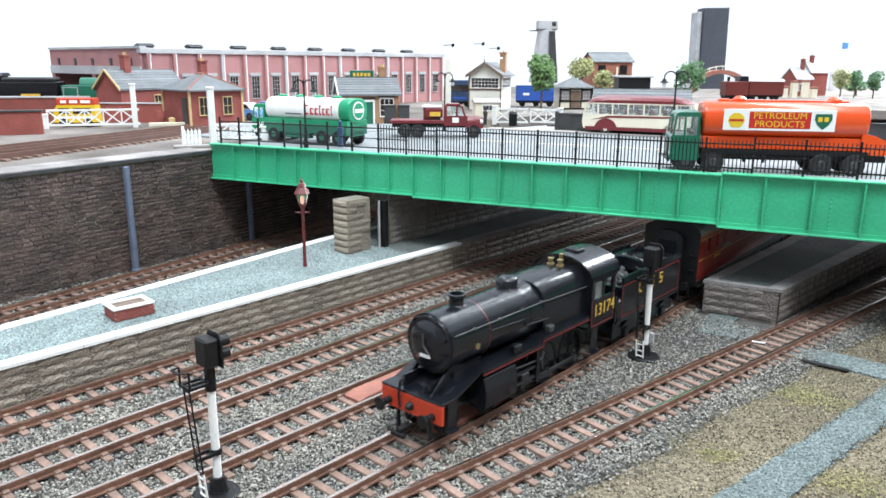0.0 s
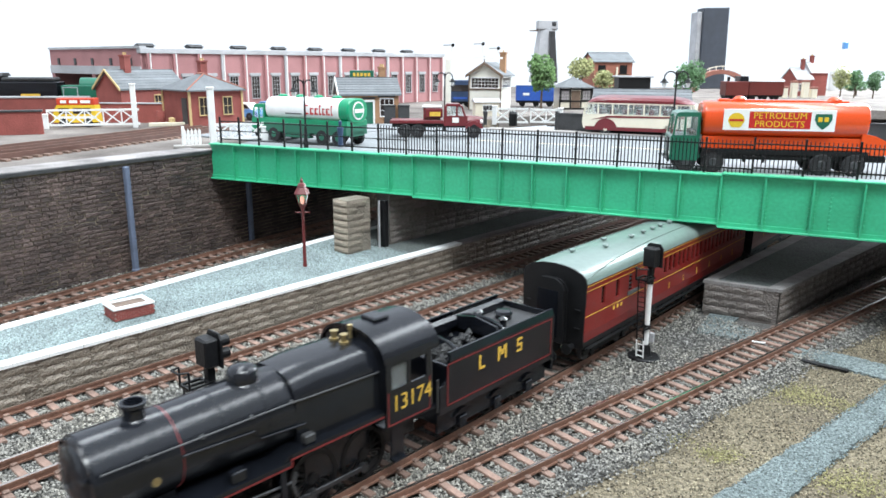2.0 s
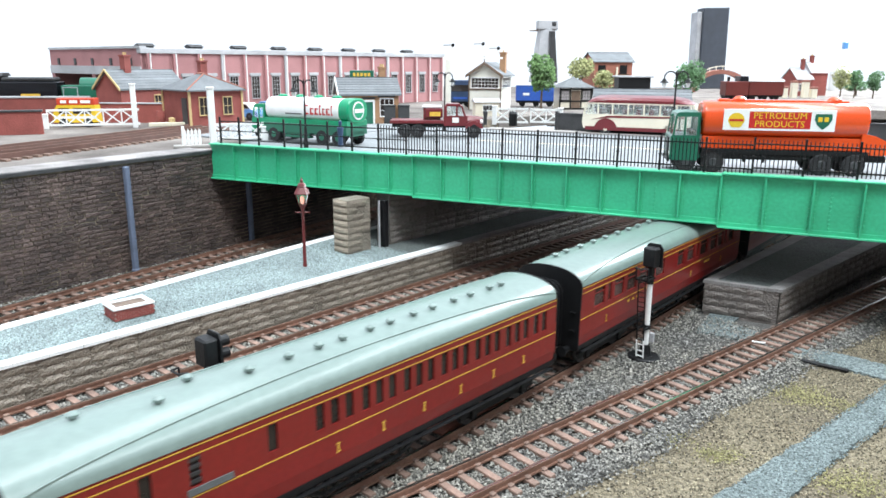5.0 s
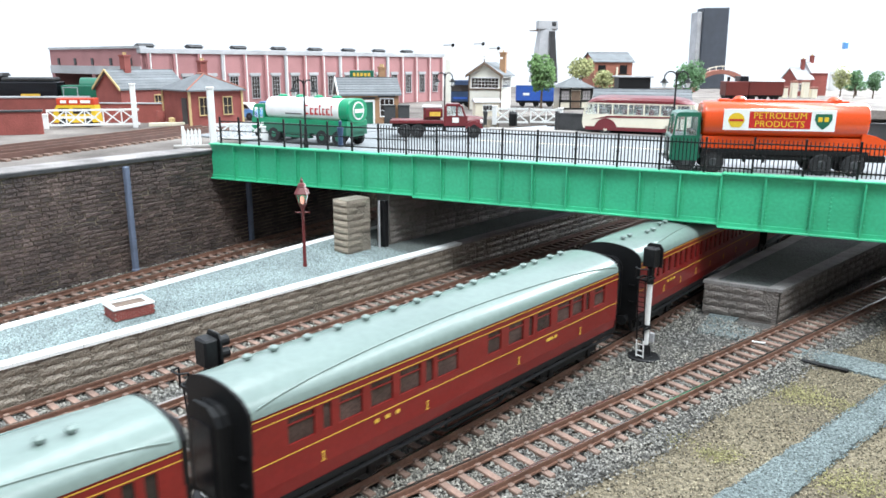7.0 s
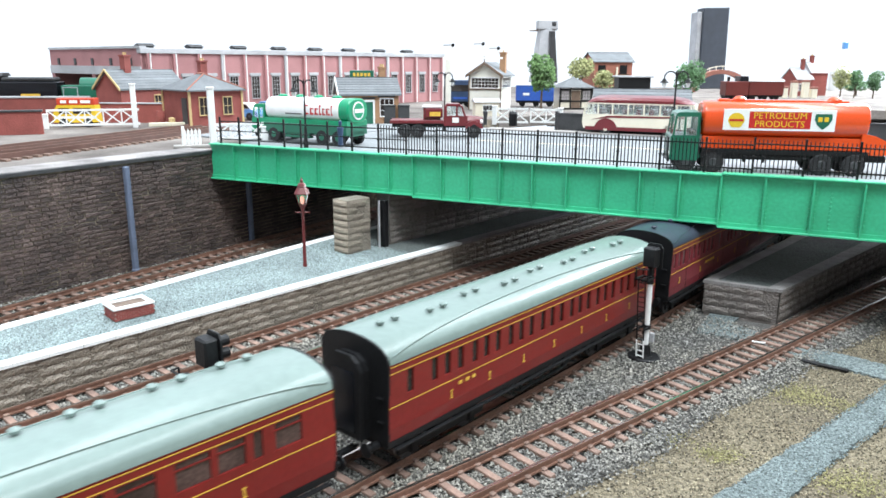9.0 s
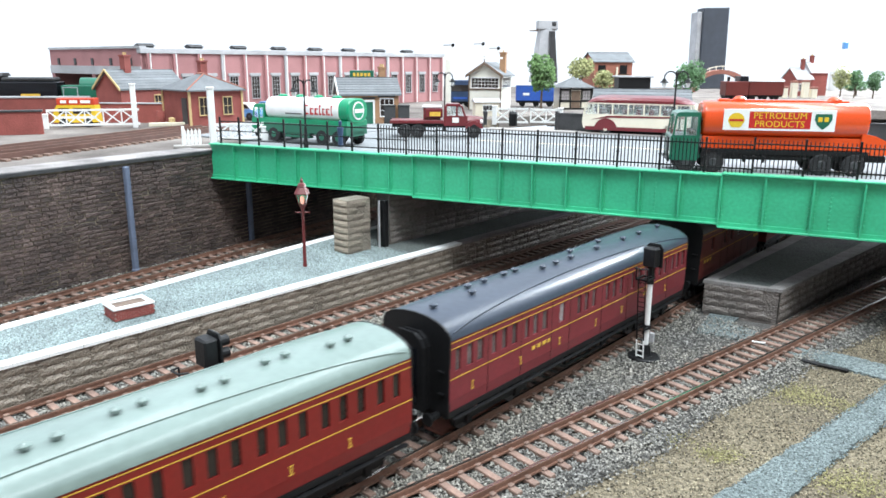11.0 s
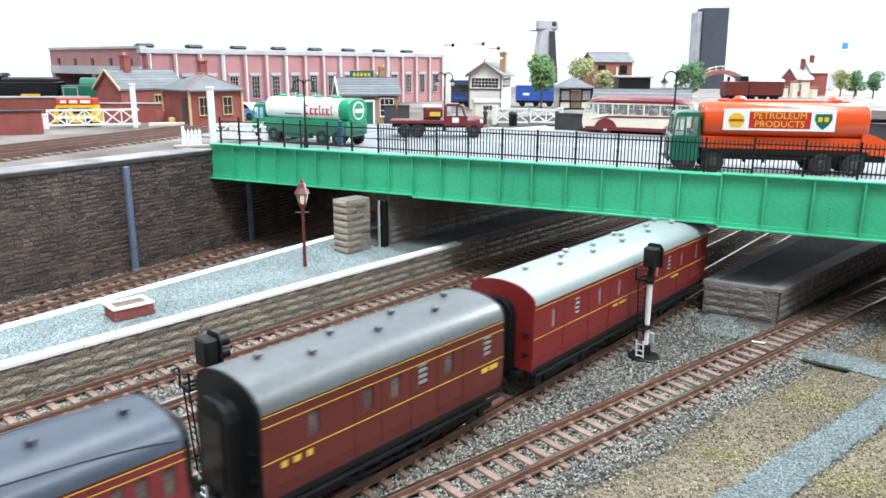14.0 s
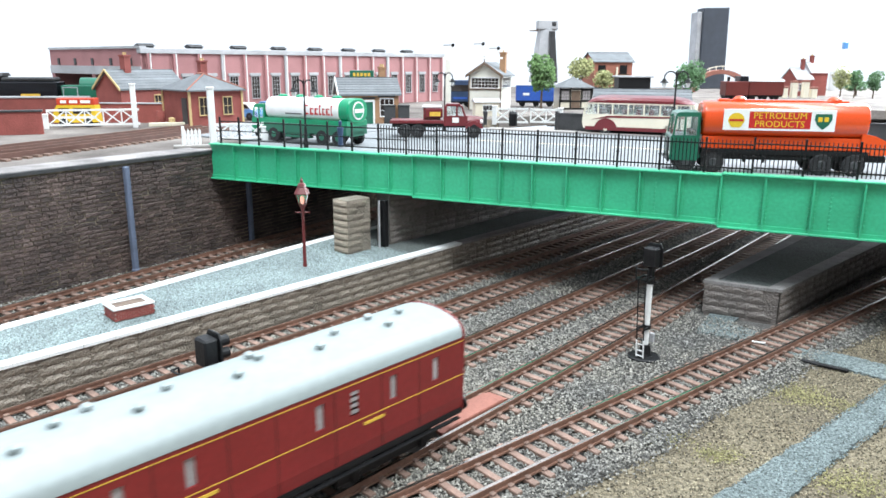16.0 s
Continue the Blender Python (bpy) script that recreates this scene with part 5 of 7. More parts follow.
part("door_frame", Mesh().box(25, -1.2, 0, 27, 0.2, 26).box(36, -1.2, 0, 38, 0.2, 26).box(25, -1.2, 25, 38, 0.2, 27), WHITE, b3)
part("door", Mesh().box(27, -0.5, 0, 36, 0.2, 25), GREEN_D, b3, "dark green door")
part("arch", Mesh().box(24, -0.8, 28, 39, 0.2, 30).box(42, -0.8, 30, 62, 0.2, 32), LOCO_GREY, b3)
chimney(b3, 52, 26, 44, 66, 3.6, BRICK_TAN, 2)
sg = thing("name_sign", at(-113, 905, G0), "dark green name sign on two posts", "sign")
part("board", Mesh().box(0, 0, 49, 29, 1.6, 59, 0.3), GREEN_D, sg)
for k in range(5):
    part("letter_bar", Mesh().box(4 + k * 4.4, -0.25, 52, 7 + k * 4.4, 0, 56), GOLD, sg)
for x in (4, 25):
    part("post", Mesh().tube((x, 0.8, 0), (x, 0.8, 49), 1.0), TIMBER, sg)

# signal box
sb = thing("signal_box", at(38, 1130, G0, -20), "cream and brown timber signal box with grey roof", "signal box")
sb.scale = (1.12, 1.12, 1.06)
SBX, SBY = 44, 52
part("wall", Mesh().box(0, 0, 0, SBX, SBY, 49).prism([(0, 49), (SBX / 2, 63), (SBX, 49)], "y", 0, SBY), PALE, sb)
for s in (0, 1):
    x0 = -4 if s == 0 else SBX + 4
    m = Mesh().prism([(x0, 46), (x0, 48), (SBX / 2, 66), (SBX / 2, 63.8)], "y", -4, SBY + 4)
    part("roof", m, SLATE, sb)
    part("barge_board", Mesh().prism([(x0, 44), (x0, 48.2), (SBX / 2, 66.4), (SBX / 2, 62.4)], "y", -5, -4), TIMBER, sb, "dark brown barge board")
part("finial", Mesh().tube((SBX / 2, -4.5, 62), (SBX / 2, -4.5, 74), 0.8), TIMBER, sb)
window_unit(sb, SBX / 2, 0, 31, 37, 13, WHITE, GLASS_DK, "x", -1, (8, 3))
window_unit(sb, SBX, SBY / 2, 31, 40, 13, WHITE, GLASS_DK, "y", 1, (8, 3))
part("corner_post", Mesh().box(-0.8, -0.8, 0, 0.8, 0.8, 49).box(SBX - 0.8, -0.8, 0, SBX + 0.8, 0.8, 49), TIMBER, sb)
part("sill_beam", Mesh().box(-0.6, -0.8, 27.5, SBX + 0.6, 0, 29.2), TIMBER, sb)
chimney(sb, SBX - 4, SBY * 0.45, 48, 82, 3.8, BRICK_TAN, 1)

# glazed pavilion
pvn = thing("waiting_pavilion", at(178, 1148, G0, 8), "black and cream timber waiting pavilion with hipped roof", "hut")
part("wall", Mesh().box(0, 0, 0, 50, 34, 34), CREAM, pvn)
part("roof", Mesh().add([(-4, -4, 33), (54, -4, 33), (54, 38, 33), (-4, 38, 33), (25, 17, 48), (-4, -4, 31.8), (54, -4, 31.8), (54, 38, 31.8), (-4, 38, 31.8)], [(0, 1, 4), (1, 2, 4), (2, 3, 4), (3, 0, 4), (0, 5, 6, 1), (1, 6, 7, 2), (2, 7, 8, 3), (3, 8, 5, 0), (5, 8, 7, 6)]), SLATE, pvn)
for x in (0, 16.5, 33.5, 50):
    part("post", Mesh().box(x - 0.9, -0.9, 0, x + 0.9, 0.9, 33), BLACK, pvn)
part("rail", Mesh().box(0, -0.8, 11, 50, 0.4, 13).box(0, -0.8, 0, 50, 0.4, 2).box(0, -0.8, 29, 50, 0.4, 31), BLACK, pvn)
for x in (8.2, 41.8):
    window_unit(pvn, x, 0, 14, 12, 14, BLACK, GLASS_PALE, "x", -1, (3, 3))
part("door", Mesh().box(18, -0.5, 0, 32, 0.3, 28), TIMBER, pvn)

# far buildings
hs = thing("brick_warehouse", at(338, 1700, G0 - 0.6, 12), "red brick warehouse with slate roof and timber hoist", "warehouse")
gable_walls(hs, 0, 92, 0, 70, 74, 94, BRICK_ORANGE)
gable_roof(hs, 0, 92, 0, 70, 73, 94, 4, SLATE, 5)
for x in (18, 70):
    part("loading_door", Mesh().box(x - 9, -1, 46, x + 9, 0.5, 66), BLACK, hs)
    part("hoist_shelf", Mesh().box(x - 12, -8, 44, x + 12, 0, 46), TIMBER, hs)
part("lower_wall", Mesh().box(-2, -2, 0, 94, -0.2, 18), LOCO_GREY, hs)
part("post", Mesh().tube((52, -6, 0), (52, -6, 62), 2.4), CREAM, hs)
bt = thing("dark_tower", at(739, 2180, G0 - 0.6, 0, 0, -1), "tall dark blue-grey tower block with pale side", "tower")
part("shaft", Mesh().box(0, 0, 0, 72, 60, 224, 1.5), TOWER, bt)
part("pale_side", Mesh().box(-13, 12, 0, -0.2, 70, 214, 1), CONCRETE, bt, "pale grey side block")
ml = thing("windmill_tower", at(256, 1900, G0 - 0.6, 0), "pale tapered windmill tower with a dark grey side", "windmill")
part("tower", Mesh().lathe((0, 0, 0), [(46, 0), (24, 148), (24, 152), (0.5, 152)], 8), CONCRETE, ml)
part("cap", Mesh().box(-26, -22, 150, 24, 22, 172, 2), CONCRETE, ml)
part("cap_window", Mesh().box(8, -22.6, 158, 18, -22, 168), LOCO_GREY, ml)
part("beam", Mesh().box(-44, -2, 146, -24, 2, 149), TIMBER, ml)
part("shutter", Mesh().prism([(2, 20), (24, 20), (13, 145), (2, 145)], "y", -44, -23), LOCO_GREY, ml, "dark grey boarded face")
part("stage", Mesh().box(-30, -3, 148, -20, 0, 150), TIMBER, ml)
st = thing("station_house", at(796, 1700, G0 - 0.6, 18), "red brick station house with pale slate roof", "house")
gable_walls(st, 0, 44, 0, 46, 38, 62, BRICK_RED)
gable_roof(st, 0, 44, 0, 46, 37, 62, 3, CONCRETE, 4)
part("wing", Mesh().box(44, 6, 0, 92, 46, 52), BRICK_RED, st)
part("wing_roof", Mesh().prism([(3, 51), (26, 76), (49, 51)], "x", 42, 95), CONCRETE, st)
chimney(st, 30, 20, 58, 84, 3.6, BRICK_RED, 2)
chimney(st, 60, 26, 70, 92, 3.6, BRICK_RED, 2)
for x in (12, 32):
    window_unit(st, x, 0, 12, 8, 15, WHITE, GLASS_DK, "x", -1, (2, 2))
for i, (x, h) in enumerate(((-10, 26), (10, 40), (34, 42), (52, 24))):
    wq = thing("stone_gatepost", at(735 + x, 1600, G0 - 0.6), "buff stone post with a terracotta cap", "post", "buff posts")
    part("shaft", Mesh().box(-6, -6, 0, 6, 6, h * 0.8, 0.6), CREAM, wq)
    part("cap", Mesh().box(-7, -7, h * 0.8, 7, 7, h * 0.8 + 4, 0.6), TERRA, wq)
lh = thing("white_kiln", at(1105, 2100, G0 - 0.6), "white tapered tower with a blue top", "tower")
part("shaft", Mesh().lathe((0, 0, 0), [(30, 0), (30, 52), (22, 60), (17, 88), (8, 96), (6, 112), (0.5, 112)], 12), WHITE, lh, smooth=True)
part("blue_cap", Mesh().box(-6, -6, 112, 6, 6, 130, 1), CAR_BLUE, lh)
ar = thing("arched_footbridge", at(700, 1900, G0 - 0.6), "red-brown arched footbridge in the far yard", "footbridge")
arc = [(math.cos(math.pi * i / 14), math.sin(math.pi * i / 14)) for i in range(15)]
part("arch", Mesh().prism([(c * 74, s * 56) for c, s in arc] + [(c * 64, s * 46) for c, s in reversed(arc)], "y", 0, 26), TERRA, ar)
part("hand_rail", Mesh().path([(c * 74, 0, s * 56 + 9) for c, s in arc], 1.2), CREAM, ar)
for c, s in arc[2:-2]:
    part("baluster", Mesh().tube((c * 74, 0, s * 56), (c * 74, 0, s * 56 + 9), 0.8), CREAM, ar)

# brick boundary walls at the left
bw = thing("brick_wall", at(-560, 640, G0, 21), "red brick boundary wall with pale coping", "wall")
part("wall", Mesh().box(0, 0, 0, 190, 5, 21), BRICK_RED, bw)
part("coping", Mesh().box(-1, -1, 21, 191, 6, 23, 0.3), LOCO_GREY, bw)
bw2 = thing("brick_wall", at(-640, 800, G0, 9), "tall red brick wall with a white coping", "wall")
part("wall", Mesh().box(0, 0, 0, 245, 5, 28), BRICK_RED, bw2)
part("coping", Mesh().box(-1, -1, 28, 246, 6, 30, 0.3), CONCRETE, bw2)
bw3 = thing("brick_wall", at(-430, 850, G0, 0), "red brick yard wall with pale coping", "wall")
part("wall", Mesh().box(0, 0, 0, 112, 5, 21), BRICK_RED, bw3)
part("coping", Mesh().box(-1, -1, 21, 113, 6, 22.5, 0.3), CONCRETE, bw3)

# ---- tracks of the upper yard ----
yd0, yd1 = Vector((-306, 508)), Vector((-241, 680))
yn = (yd1 - yd0).normalized()
yo = Vector((-yn.y, yn.x))
yang = math.degrees(math.atan2(yn.y, yn.x))
YS = data("sleeper", Mesh().box(-1.9, -15, 0, 1.9, 15, 1.6), SLEEPER)
for k, off in ((0, 12), (1, 46)):
    ut = thing("yard_track", at(yd0.x + yo.x * off, yd0.y + yo.y * off, G0, yang), "rust-brown yard track beside the level crossing", "railway track", "yard tracks", "structure")
    for s in (-8.4, 8.4):
        part("rail", Mesh().box(-260, s - 0.7, 1.4, 260, s + 0.7, 5.0), YARD_RAIL, ut)
        part("running_surface", Mesh().box(-260, s - 0.4, 5.0, 260, s + 0.4, 5.1), RAIL_SIDE, ut)
    for i in range(60):
        part("sleeper", YS, None, ut, where=at(-258 + i * 8.7, 0, 0))
cb = Mesh().prism([(-230, 690), (-150, 640), (-60, 760), (-250, 870)], "z", TOP, TOP + 1.4)
solo("crossing_road", cb, ROAD, "grey road beside the level crossing", "road", kind="structure")


# ---- level crossing gates and fences ----
def lattice_gate(x0, y0, x1, y1, z0, h, n, posts, label):
    d = Vector((x1 - x0, y1 - y0))
    g_ = thing("level_crossing_gate", at(x0, y0, G0, math.degrees(math.atan2(d.y, d.x))), label, "gate", "level crossing gates")
    L = d.length
    part("top_rail", Mesh().box(0, -0.9, z0 + h - 2, L, 0.9, z0 + h), WHITE, g_)
    part("bottom_rail", Mesh().box(0, -0.9, z0, L, 0.9, z0 + 2), WHITE, g_)
    for i in range(n):
        a, b = L * i / n, L * (i + 1) / n
        part("upright", Mesh().box(a - 0.6, -0.8, z0, a + 0.6, 0.8, z0 + h), WHITE, g_)
        for za, zb in ((z0 + 1, z0 + h - 1), (z0 + h - 1, z0 + 1)):
            part("brace", Mesh().prism([(a, za - 0.9), (b, zb - 0.9), (b, zb + 0.9), (a, za + 0.9)], "y", -0.5, 0.5), WHITE, g_)
    for px, ph in posts:
        part("gate_post", Mesh().box(px - 2.6, -2.6, 0, px + 2.6, 2.6, ph, 0.4).box(px - 3.2, -3.2, ph, px + 3.2, 3.2, ph + 1.6, 0.4), WHITE, g_)
    return g_


lattice_gate(-405, 760, -322, 788, 3, 17, 5, ((-2, 14), (83, 44)), "white timber level crossing gate with crossed braces")
lattice_gate(-197, 632, -158, 652, 3, 14, 3, ((0, 46), (44, 12)), "white timber crossing gate beside the road")
lattice_gate(58, 850, 96, 846, 2, 17, 2, ((0, 20),), "white timber gate near the signal box")
lattice_gate(100, 856, 134, 846, 2, 16, 2, ((34, 18),), "grey-white timber gate near the signal box")
pk = thing("picket_fence", at(-212, 602, G0, 20), "white picket fence at the bridge end", "fence")
for i in range(5):
    part("picket", Mesh().prism([(i * 2.9, 0), (i * 2.9 + 2.3, 0), (i * 2.9 + 2.3, 13), (i * 2.9 + 1.15, 15), (i * 2.9, 13)], "y", 0, 0.8), WHITE, pk)
part("rail", Mesh().box(0, 0.8, 4, 14, 1.6, 5.5).box(0, 0.8, 9, 14, 1.6, 10.5), WHITE, pk)
part("corner_post", Mesh().box(-1.2, -1.2, 0, 1.2, 1.2, 17, 0.3), WHITE, pk)
part("stone_kerb", Mesh().box(-8, -7, 0, 30, 2.5, 2.2, 0.4), PAVE, pk, "pale stone kerb")
for i in range(2):
    lg = thing("timber_baulk", at(-318 + i * 22, 800 + i * 6, G0, 24), "pale timber baulk beside the track", "timber", "timber baulks")
    part("baulk", Mesh().box(0, -3, 0, 24, 3, 4, 0.4), CREAM, lg)
    part("end_block", Mesh().lathe((24, 0, 0), [(3.4, 0), (3.4, 8), (2.4, 9), (0.2, 9)], 10), BUFF, lg)
# bridge parapet fence: one panel between each pair of posts
PST = [6.1, 24.3, 42.6, 66.1, 81.3, 104.5, 125, 146.6, 168.5, 191.7, 214.8, 238.7, 262.5, 287.4, 313.4, 338.5, 364, 389.8, 415.9, 442.5, 468, 494, 520, 546, 572, 598, 624, 650]
BAR = {}
for i, (a, b) in enumerate(zip(PST, PST[1:])):
    zt = [z1 for s0, s1, z0, z1 in SECT if s0 - 1 <= a <= s1 + 0.5][-1]
    fx, fy = deck_pt(a, 2.5)
    fn = thing("railing_panel", at(fx, fy, zt, girder_angle), "black iron railing panel on the bridge parapet", "railing", "bridge railings")
    L = b - a
    part("post", Mesh().box(-0.62, -0.62, 0, 0.62, 0.62, 20.5, 0.12), BLACK, fn)
    part("post_collar", Mesh().box(-0.95, -0.95, 9, 0.95, 0.95, 10.2, 0.2), BLACK, fn)
    part("top_rail", Mesh().box(0, -0.4, 16.6, L, 0.4, 17.4), BLACK, fn)
    part("bottom_rail", Mesh().box(0, -0.4, 3.0, L, 0.4, 3.8), BLACK, fn)
    if a < 150:
        part("mid_rail", Mesh().box(0, -0.3, 9.6, L, 0.3, 10.2), BLACK, fn)
    if a > 135:
        nb = max(3, int(L / 2.05))
        if "bar" not in BAR:
            BAR["bar"] = data("bar", Mesh().box(-0.27, -0.27, 1.0, 0.27, 0.27, 19.4), BLACK)
        for j in range(1, nb):
            part("bar", BAR["bar"], None, fn, where=at(L * j / nb, 0, 0))
# far parapet of the deck
for i in range(9):
    s0 = 190 + i * 52
    fx, fy = deck_pt(s0, 298)
    fw = thing("parapet_panel", at(fx, fy, TOP + 0.6, girder_angle), "dark grey parapet panel along the far side of the bridge", "parapet", "far parapet")
    part("panel", Mesh().box(0, 0, 0, 50, 3, 17), LOCO_GREY, fw)
    part("coping", Mesh().box(-1, -0.8, 17, 51, 3.8, 18.4), LOCO_GREY, fw)
    part("pier", Mesh().box(-1.6, -1, 0, 1.6, 4, 20), LOCO_GREY, fw)
solo("tunnel_wall", Mesh().box(-60, 0, LOW, 1900, 6, TOP - 14), STONE_GREY, "grey stone wall beyond the bridge", "wall", at(*deck_pt(-60, 1300), 0, girder_angle), kind="structure")
# road markings
for i in range(7):
    s0 = 150 + i * 62
    solo("road_marking", Mesh().box(0, 0, 0, 46, 2.2, 0.25), CREAM_LINE, "cream painted line on the grey road", "road marking", at(*deck_pt(s0, 170), TOP + 0.6, girder_angle), group="road markings")
solo("road_marking", Mesh().box(0, 0, 0, 520, 2.4, 0.25), CREAM_LINE, "cream painted edge line on the road", "road marking", at(*deck_pt(60, 28), TOP + 0.6, girder_angle), group="road markings")
solo("far_kerb", Mesh().box(0, 0, 0, 480, 16, 1.6, 0.3), PAVE, "pale kerb and pavement along the road", "pavement", at(*deck_pt(120, 276), TOP + 0.6, girder_angle), kind="structure")
solo("near_kerb", Mesh().box(0, 0, 0, 660, 14, 1.4, 0.3), PAVE, "pale kerb behind the bridge railing", "pavement", at(*deck_pt(0, 6), TOP + 0.6, girder_angle), kind="structure")


# ---- road vehicles ----
RD = TOP + 0.62


def wheel(parent, x, y, r, w=4.0, hub=STEEL):
    t = part("wheel", Mesh().lathe((x, y, r), [(r * 0.55, -w / 2), (r * 0.9, -w / 2), (r, -w / 3), (r, w / 3), (r * 0.9, w / 2), (r * 0.55, w / 2)], 16, "y"), TYRE, parent, smooth=True)
    part("hub", Mesh().lathe((x, y, r), [(0.3, -w / 2 - 0.3), (r * 0.3, -w / 2 - 0.3), (r * 0.55, -w / 2 + 0.5), (r * 0.55, w / 2 - 0.5), (r * 0.3, w / 2 + 0.3), (0.3, w / 2 + 0.3)], 12, "y"), hub, t)


def tank_shell(x0, x1, hw, z0, z1, n=24, power=0.75):
    rows = []
    zc, hz = (z0 + z1) / 2, (z1 - z0) / 2
    for x, k in ((x0, 0.0), (x0, 0.86), (x0 + 1.2, 0.97), (x0 + 2.6, 1.0), (x1 - 2.6, 1.0), (x1 - 1.2, 0.97), (x1, 0.86), (x1, 0.0)):
        k = max(k, 0.02)
        ring = []
        for i in range(n):
            c, s = math.cos(i * math.tau / n), math.sin(i * math.tau / n)
            ring.append((x, math.copysign(abs(c) ** power, c) * hw * k, zc + math.copysign(abs(s) ** power, s) * hz * k))
        rows.append(ring)
    return Mesh().ring(rows)


def lorry_cab(parent, x0, x1, hw, z0, z1, material):
    m = Mesh()
    zw = z0 + (z1 - z0) * 0.52
    m.prism([(x0 - 0.5, z0), (x0 - 0.8, zw - 1), (x0 + 0.2, zw), (x1, zw), (x1, z0)], "y", -hw, hw)
    m.prism([(x0 + 1.6, z1 - 3), (x0 + 2.4, z1 - 0.8), (x0 + 5, z1), (x1, z1), (x1, z1 - 3)], "y", -hw + 0.6, hw - 0.6)
    for y in (-hw, hw - 1):
        m.prism([(x0 + 0.2, zw), (x0 + 1.6, z1 - 3), (x0 + 2.8, z1 - 3), (x0 + 1.6, zw)], "y", y, y + 1)
        m.box(x0 + 7.5, y, zw, x0 + 8.7, y + 1, z1 - 3).box(x1 - 2, y, zw, x1, y + 1, z1 - 3)
    m.box(x1 - 0.8, -hw, zw, x1, hw, z1 - 1).box(x0 + 0.6, -0.5, zw, x0 + 1.8, 0.5, z1 - 2)
    cab = part("cab", m, material, parent)
    part("windscreen", Mesh().prism([(x0 + 0.7, zw), (x0 + 2.0, z1 - 3), (x0 + 2.2, z1 - 3), (x0 + 0.9, zw)], "y", -hw + 1, hw - 1), PANE, cab)
    for y in (-hw + 0.4, hw - 0.6):
        part("side_window", Mesh().box(x0 + 2, y, zw, x1 - 2, y + 0.2, z1 - 3), PANE, cab)
    part("seat", Mesh().box(x1 - 5, -hw + 3, z0 + 5, x1 - 2, hw - 3, zw + 3, 0.6), TIMBER, cab)
    for s in (-1, 1):
        part("headlamp", Mesh().lathe((x0 - 0.7, s * hw * 0.72, z0 + 4), [(1.6, 0.2), (1.6, -0.6), (0.2, -0.9)], 10, "x"), WHITE, cab)
        part("door_joint", Mesh().box(x0 + 7.6, s * hw - 0.06, z0 + 1, x0 + 7.9, s * hw + 0.06, zw), BLACK, cab)
    part("bumper", Mesh().box(x0 - 2, -hw, z0 - 1, x0 - 0.6, hw, z0 + 1.4, 0.3), BLACK, cab)
    part("radiator", Mesh().box(x0 - 1.3, -4.5, z0 + 2, x0 - 0.7, 4.5, zw - 2, 0.3), LOCO_GREY, cab)
    return cab


# orange tanker with a green cab
ot = thing("fuel_tanker", at(149, 489, RD, -10.2), "orange-red fuel tanker lorry with dark green cab on the bridge", "tanker lorry")
ot.scale = (0.95, 0.95, 0.95)
lorry_cab(ot, 0, 18, 15.5, 8, 40, GREEN_D)
part("chassis", Mesh().box(4, -11, 9, 136, 11, 13).box(20, -14.5, 13, 124, 14.5, 16), BLACK, ot)
part("tank_cradle", Mesh().box(20, -12.5, 16, 122, 12.5, 24.5, 0.6), ORANGE, ot, "orange-red tank cradle")
part("tank", tank_shell(19.5, 123, 15.6, 23.2, 47.2), ORANGE, ot, "glossy orange-red tank", smooth=True)
part("tail_locker", Mesh().prism([(119, 14), (119, 28), (127, 26.5), (142, 19.5), (142, 14)], "y", -14, 14), ORANGE, ot)
part("catwalk", Mesh().box(36, -3.5, 46.8, 112, 3.5, 48.2, 0.4), ORANGE, ot)
for x in (44, 104):
    part("filler_cap", Mesh().lathe((x, 0, 47.1), [(4.4, 0), (4.4, 1.6), (2.6, 3.2), (0.3, 3.6)], 14), ORANGE, ot, smooth=True)
part("valve_cover", Mesh().box(30, -3, 46.6, 38, 3, 48.6, 0.8), ORANGE, ot)
pn = part("sign_panel", Mesh().box(32, -16.6, 27.4, 101, -15.5, 41.0), WHITE, ot, "white-edged advertising panel")
pn.matrix_basis = at(0, 0, 1.6)
part("sign_field", Mesh().box(48, -16.75, 28.8, 86, -16.55, 39.6), SIGN_RED, pn, "red sign field")
for words, z in (("PETROLEUM", 36.9), ("PRODUCTS", 31.5)):
    tx = new("sign_word", text_mesh(words, 5.9, YELLOW, 1.02))
    tx.parent = pn
    tx.matrix_basis = at(67, -16.85, z)
shell = [(40 + 5.2 * math.cos(a), 33.2 + 5.2 * math.sin(a) * 1.05) for a in [math.pi * k / 10 for k in range(11)]] + [(36.5, 30.2), (37.4, 29.2), (42.6, 29.2), (43.5, 30.2)]
part("badge", Mesh().prism(shell, "y", -16.85, -16.5), YELLOW, pn, "yellow fan-shaped badge")
part("badge_bar", Mesh().box(35.6, -17.0, 33.2, 44.4, -16.8, 34.6), SIGN_RED, pn)
shield = [(88.5, 38.6), (98.5, 38.6), (98.8, 35), (97, 31.5), (93.5, 28.6), (90, 31.5), (88.2, 35)]
part("badge", Mesh().prism(shield, "y", -16.85, -16.5), GREEN_D, pn, "green shield badge")
part("badge_bar", Mesh().box(90.2, -17.0, 33.6, 92.9, -16.8, 36.6).box(94, -17.0, 33.6, 96.6, -16.8, 36.6), YELLOW, pn)
for x in (10, 28, 96, 116):
    for y in (-13, 13):
        wheel(ot, x, y, 7.2)
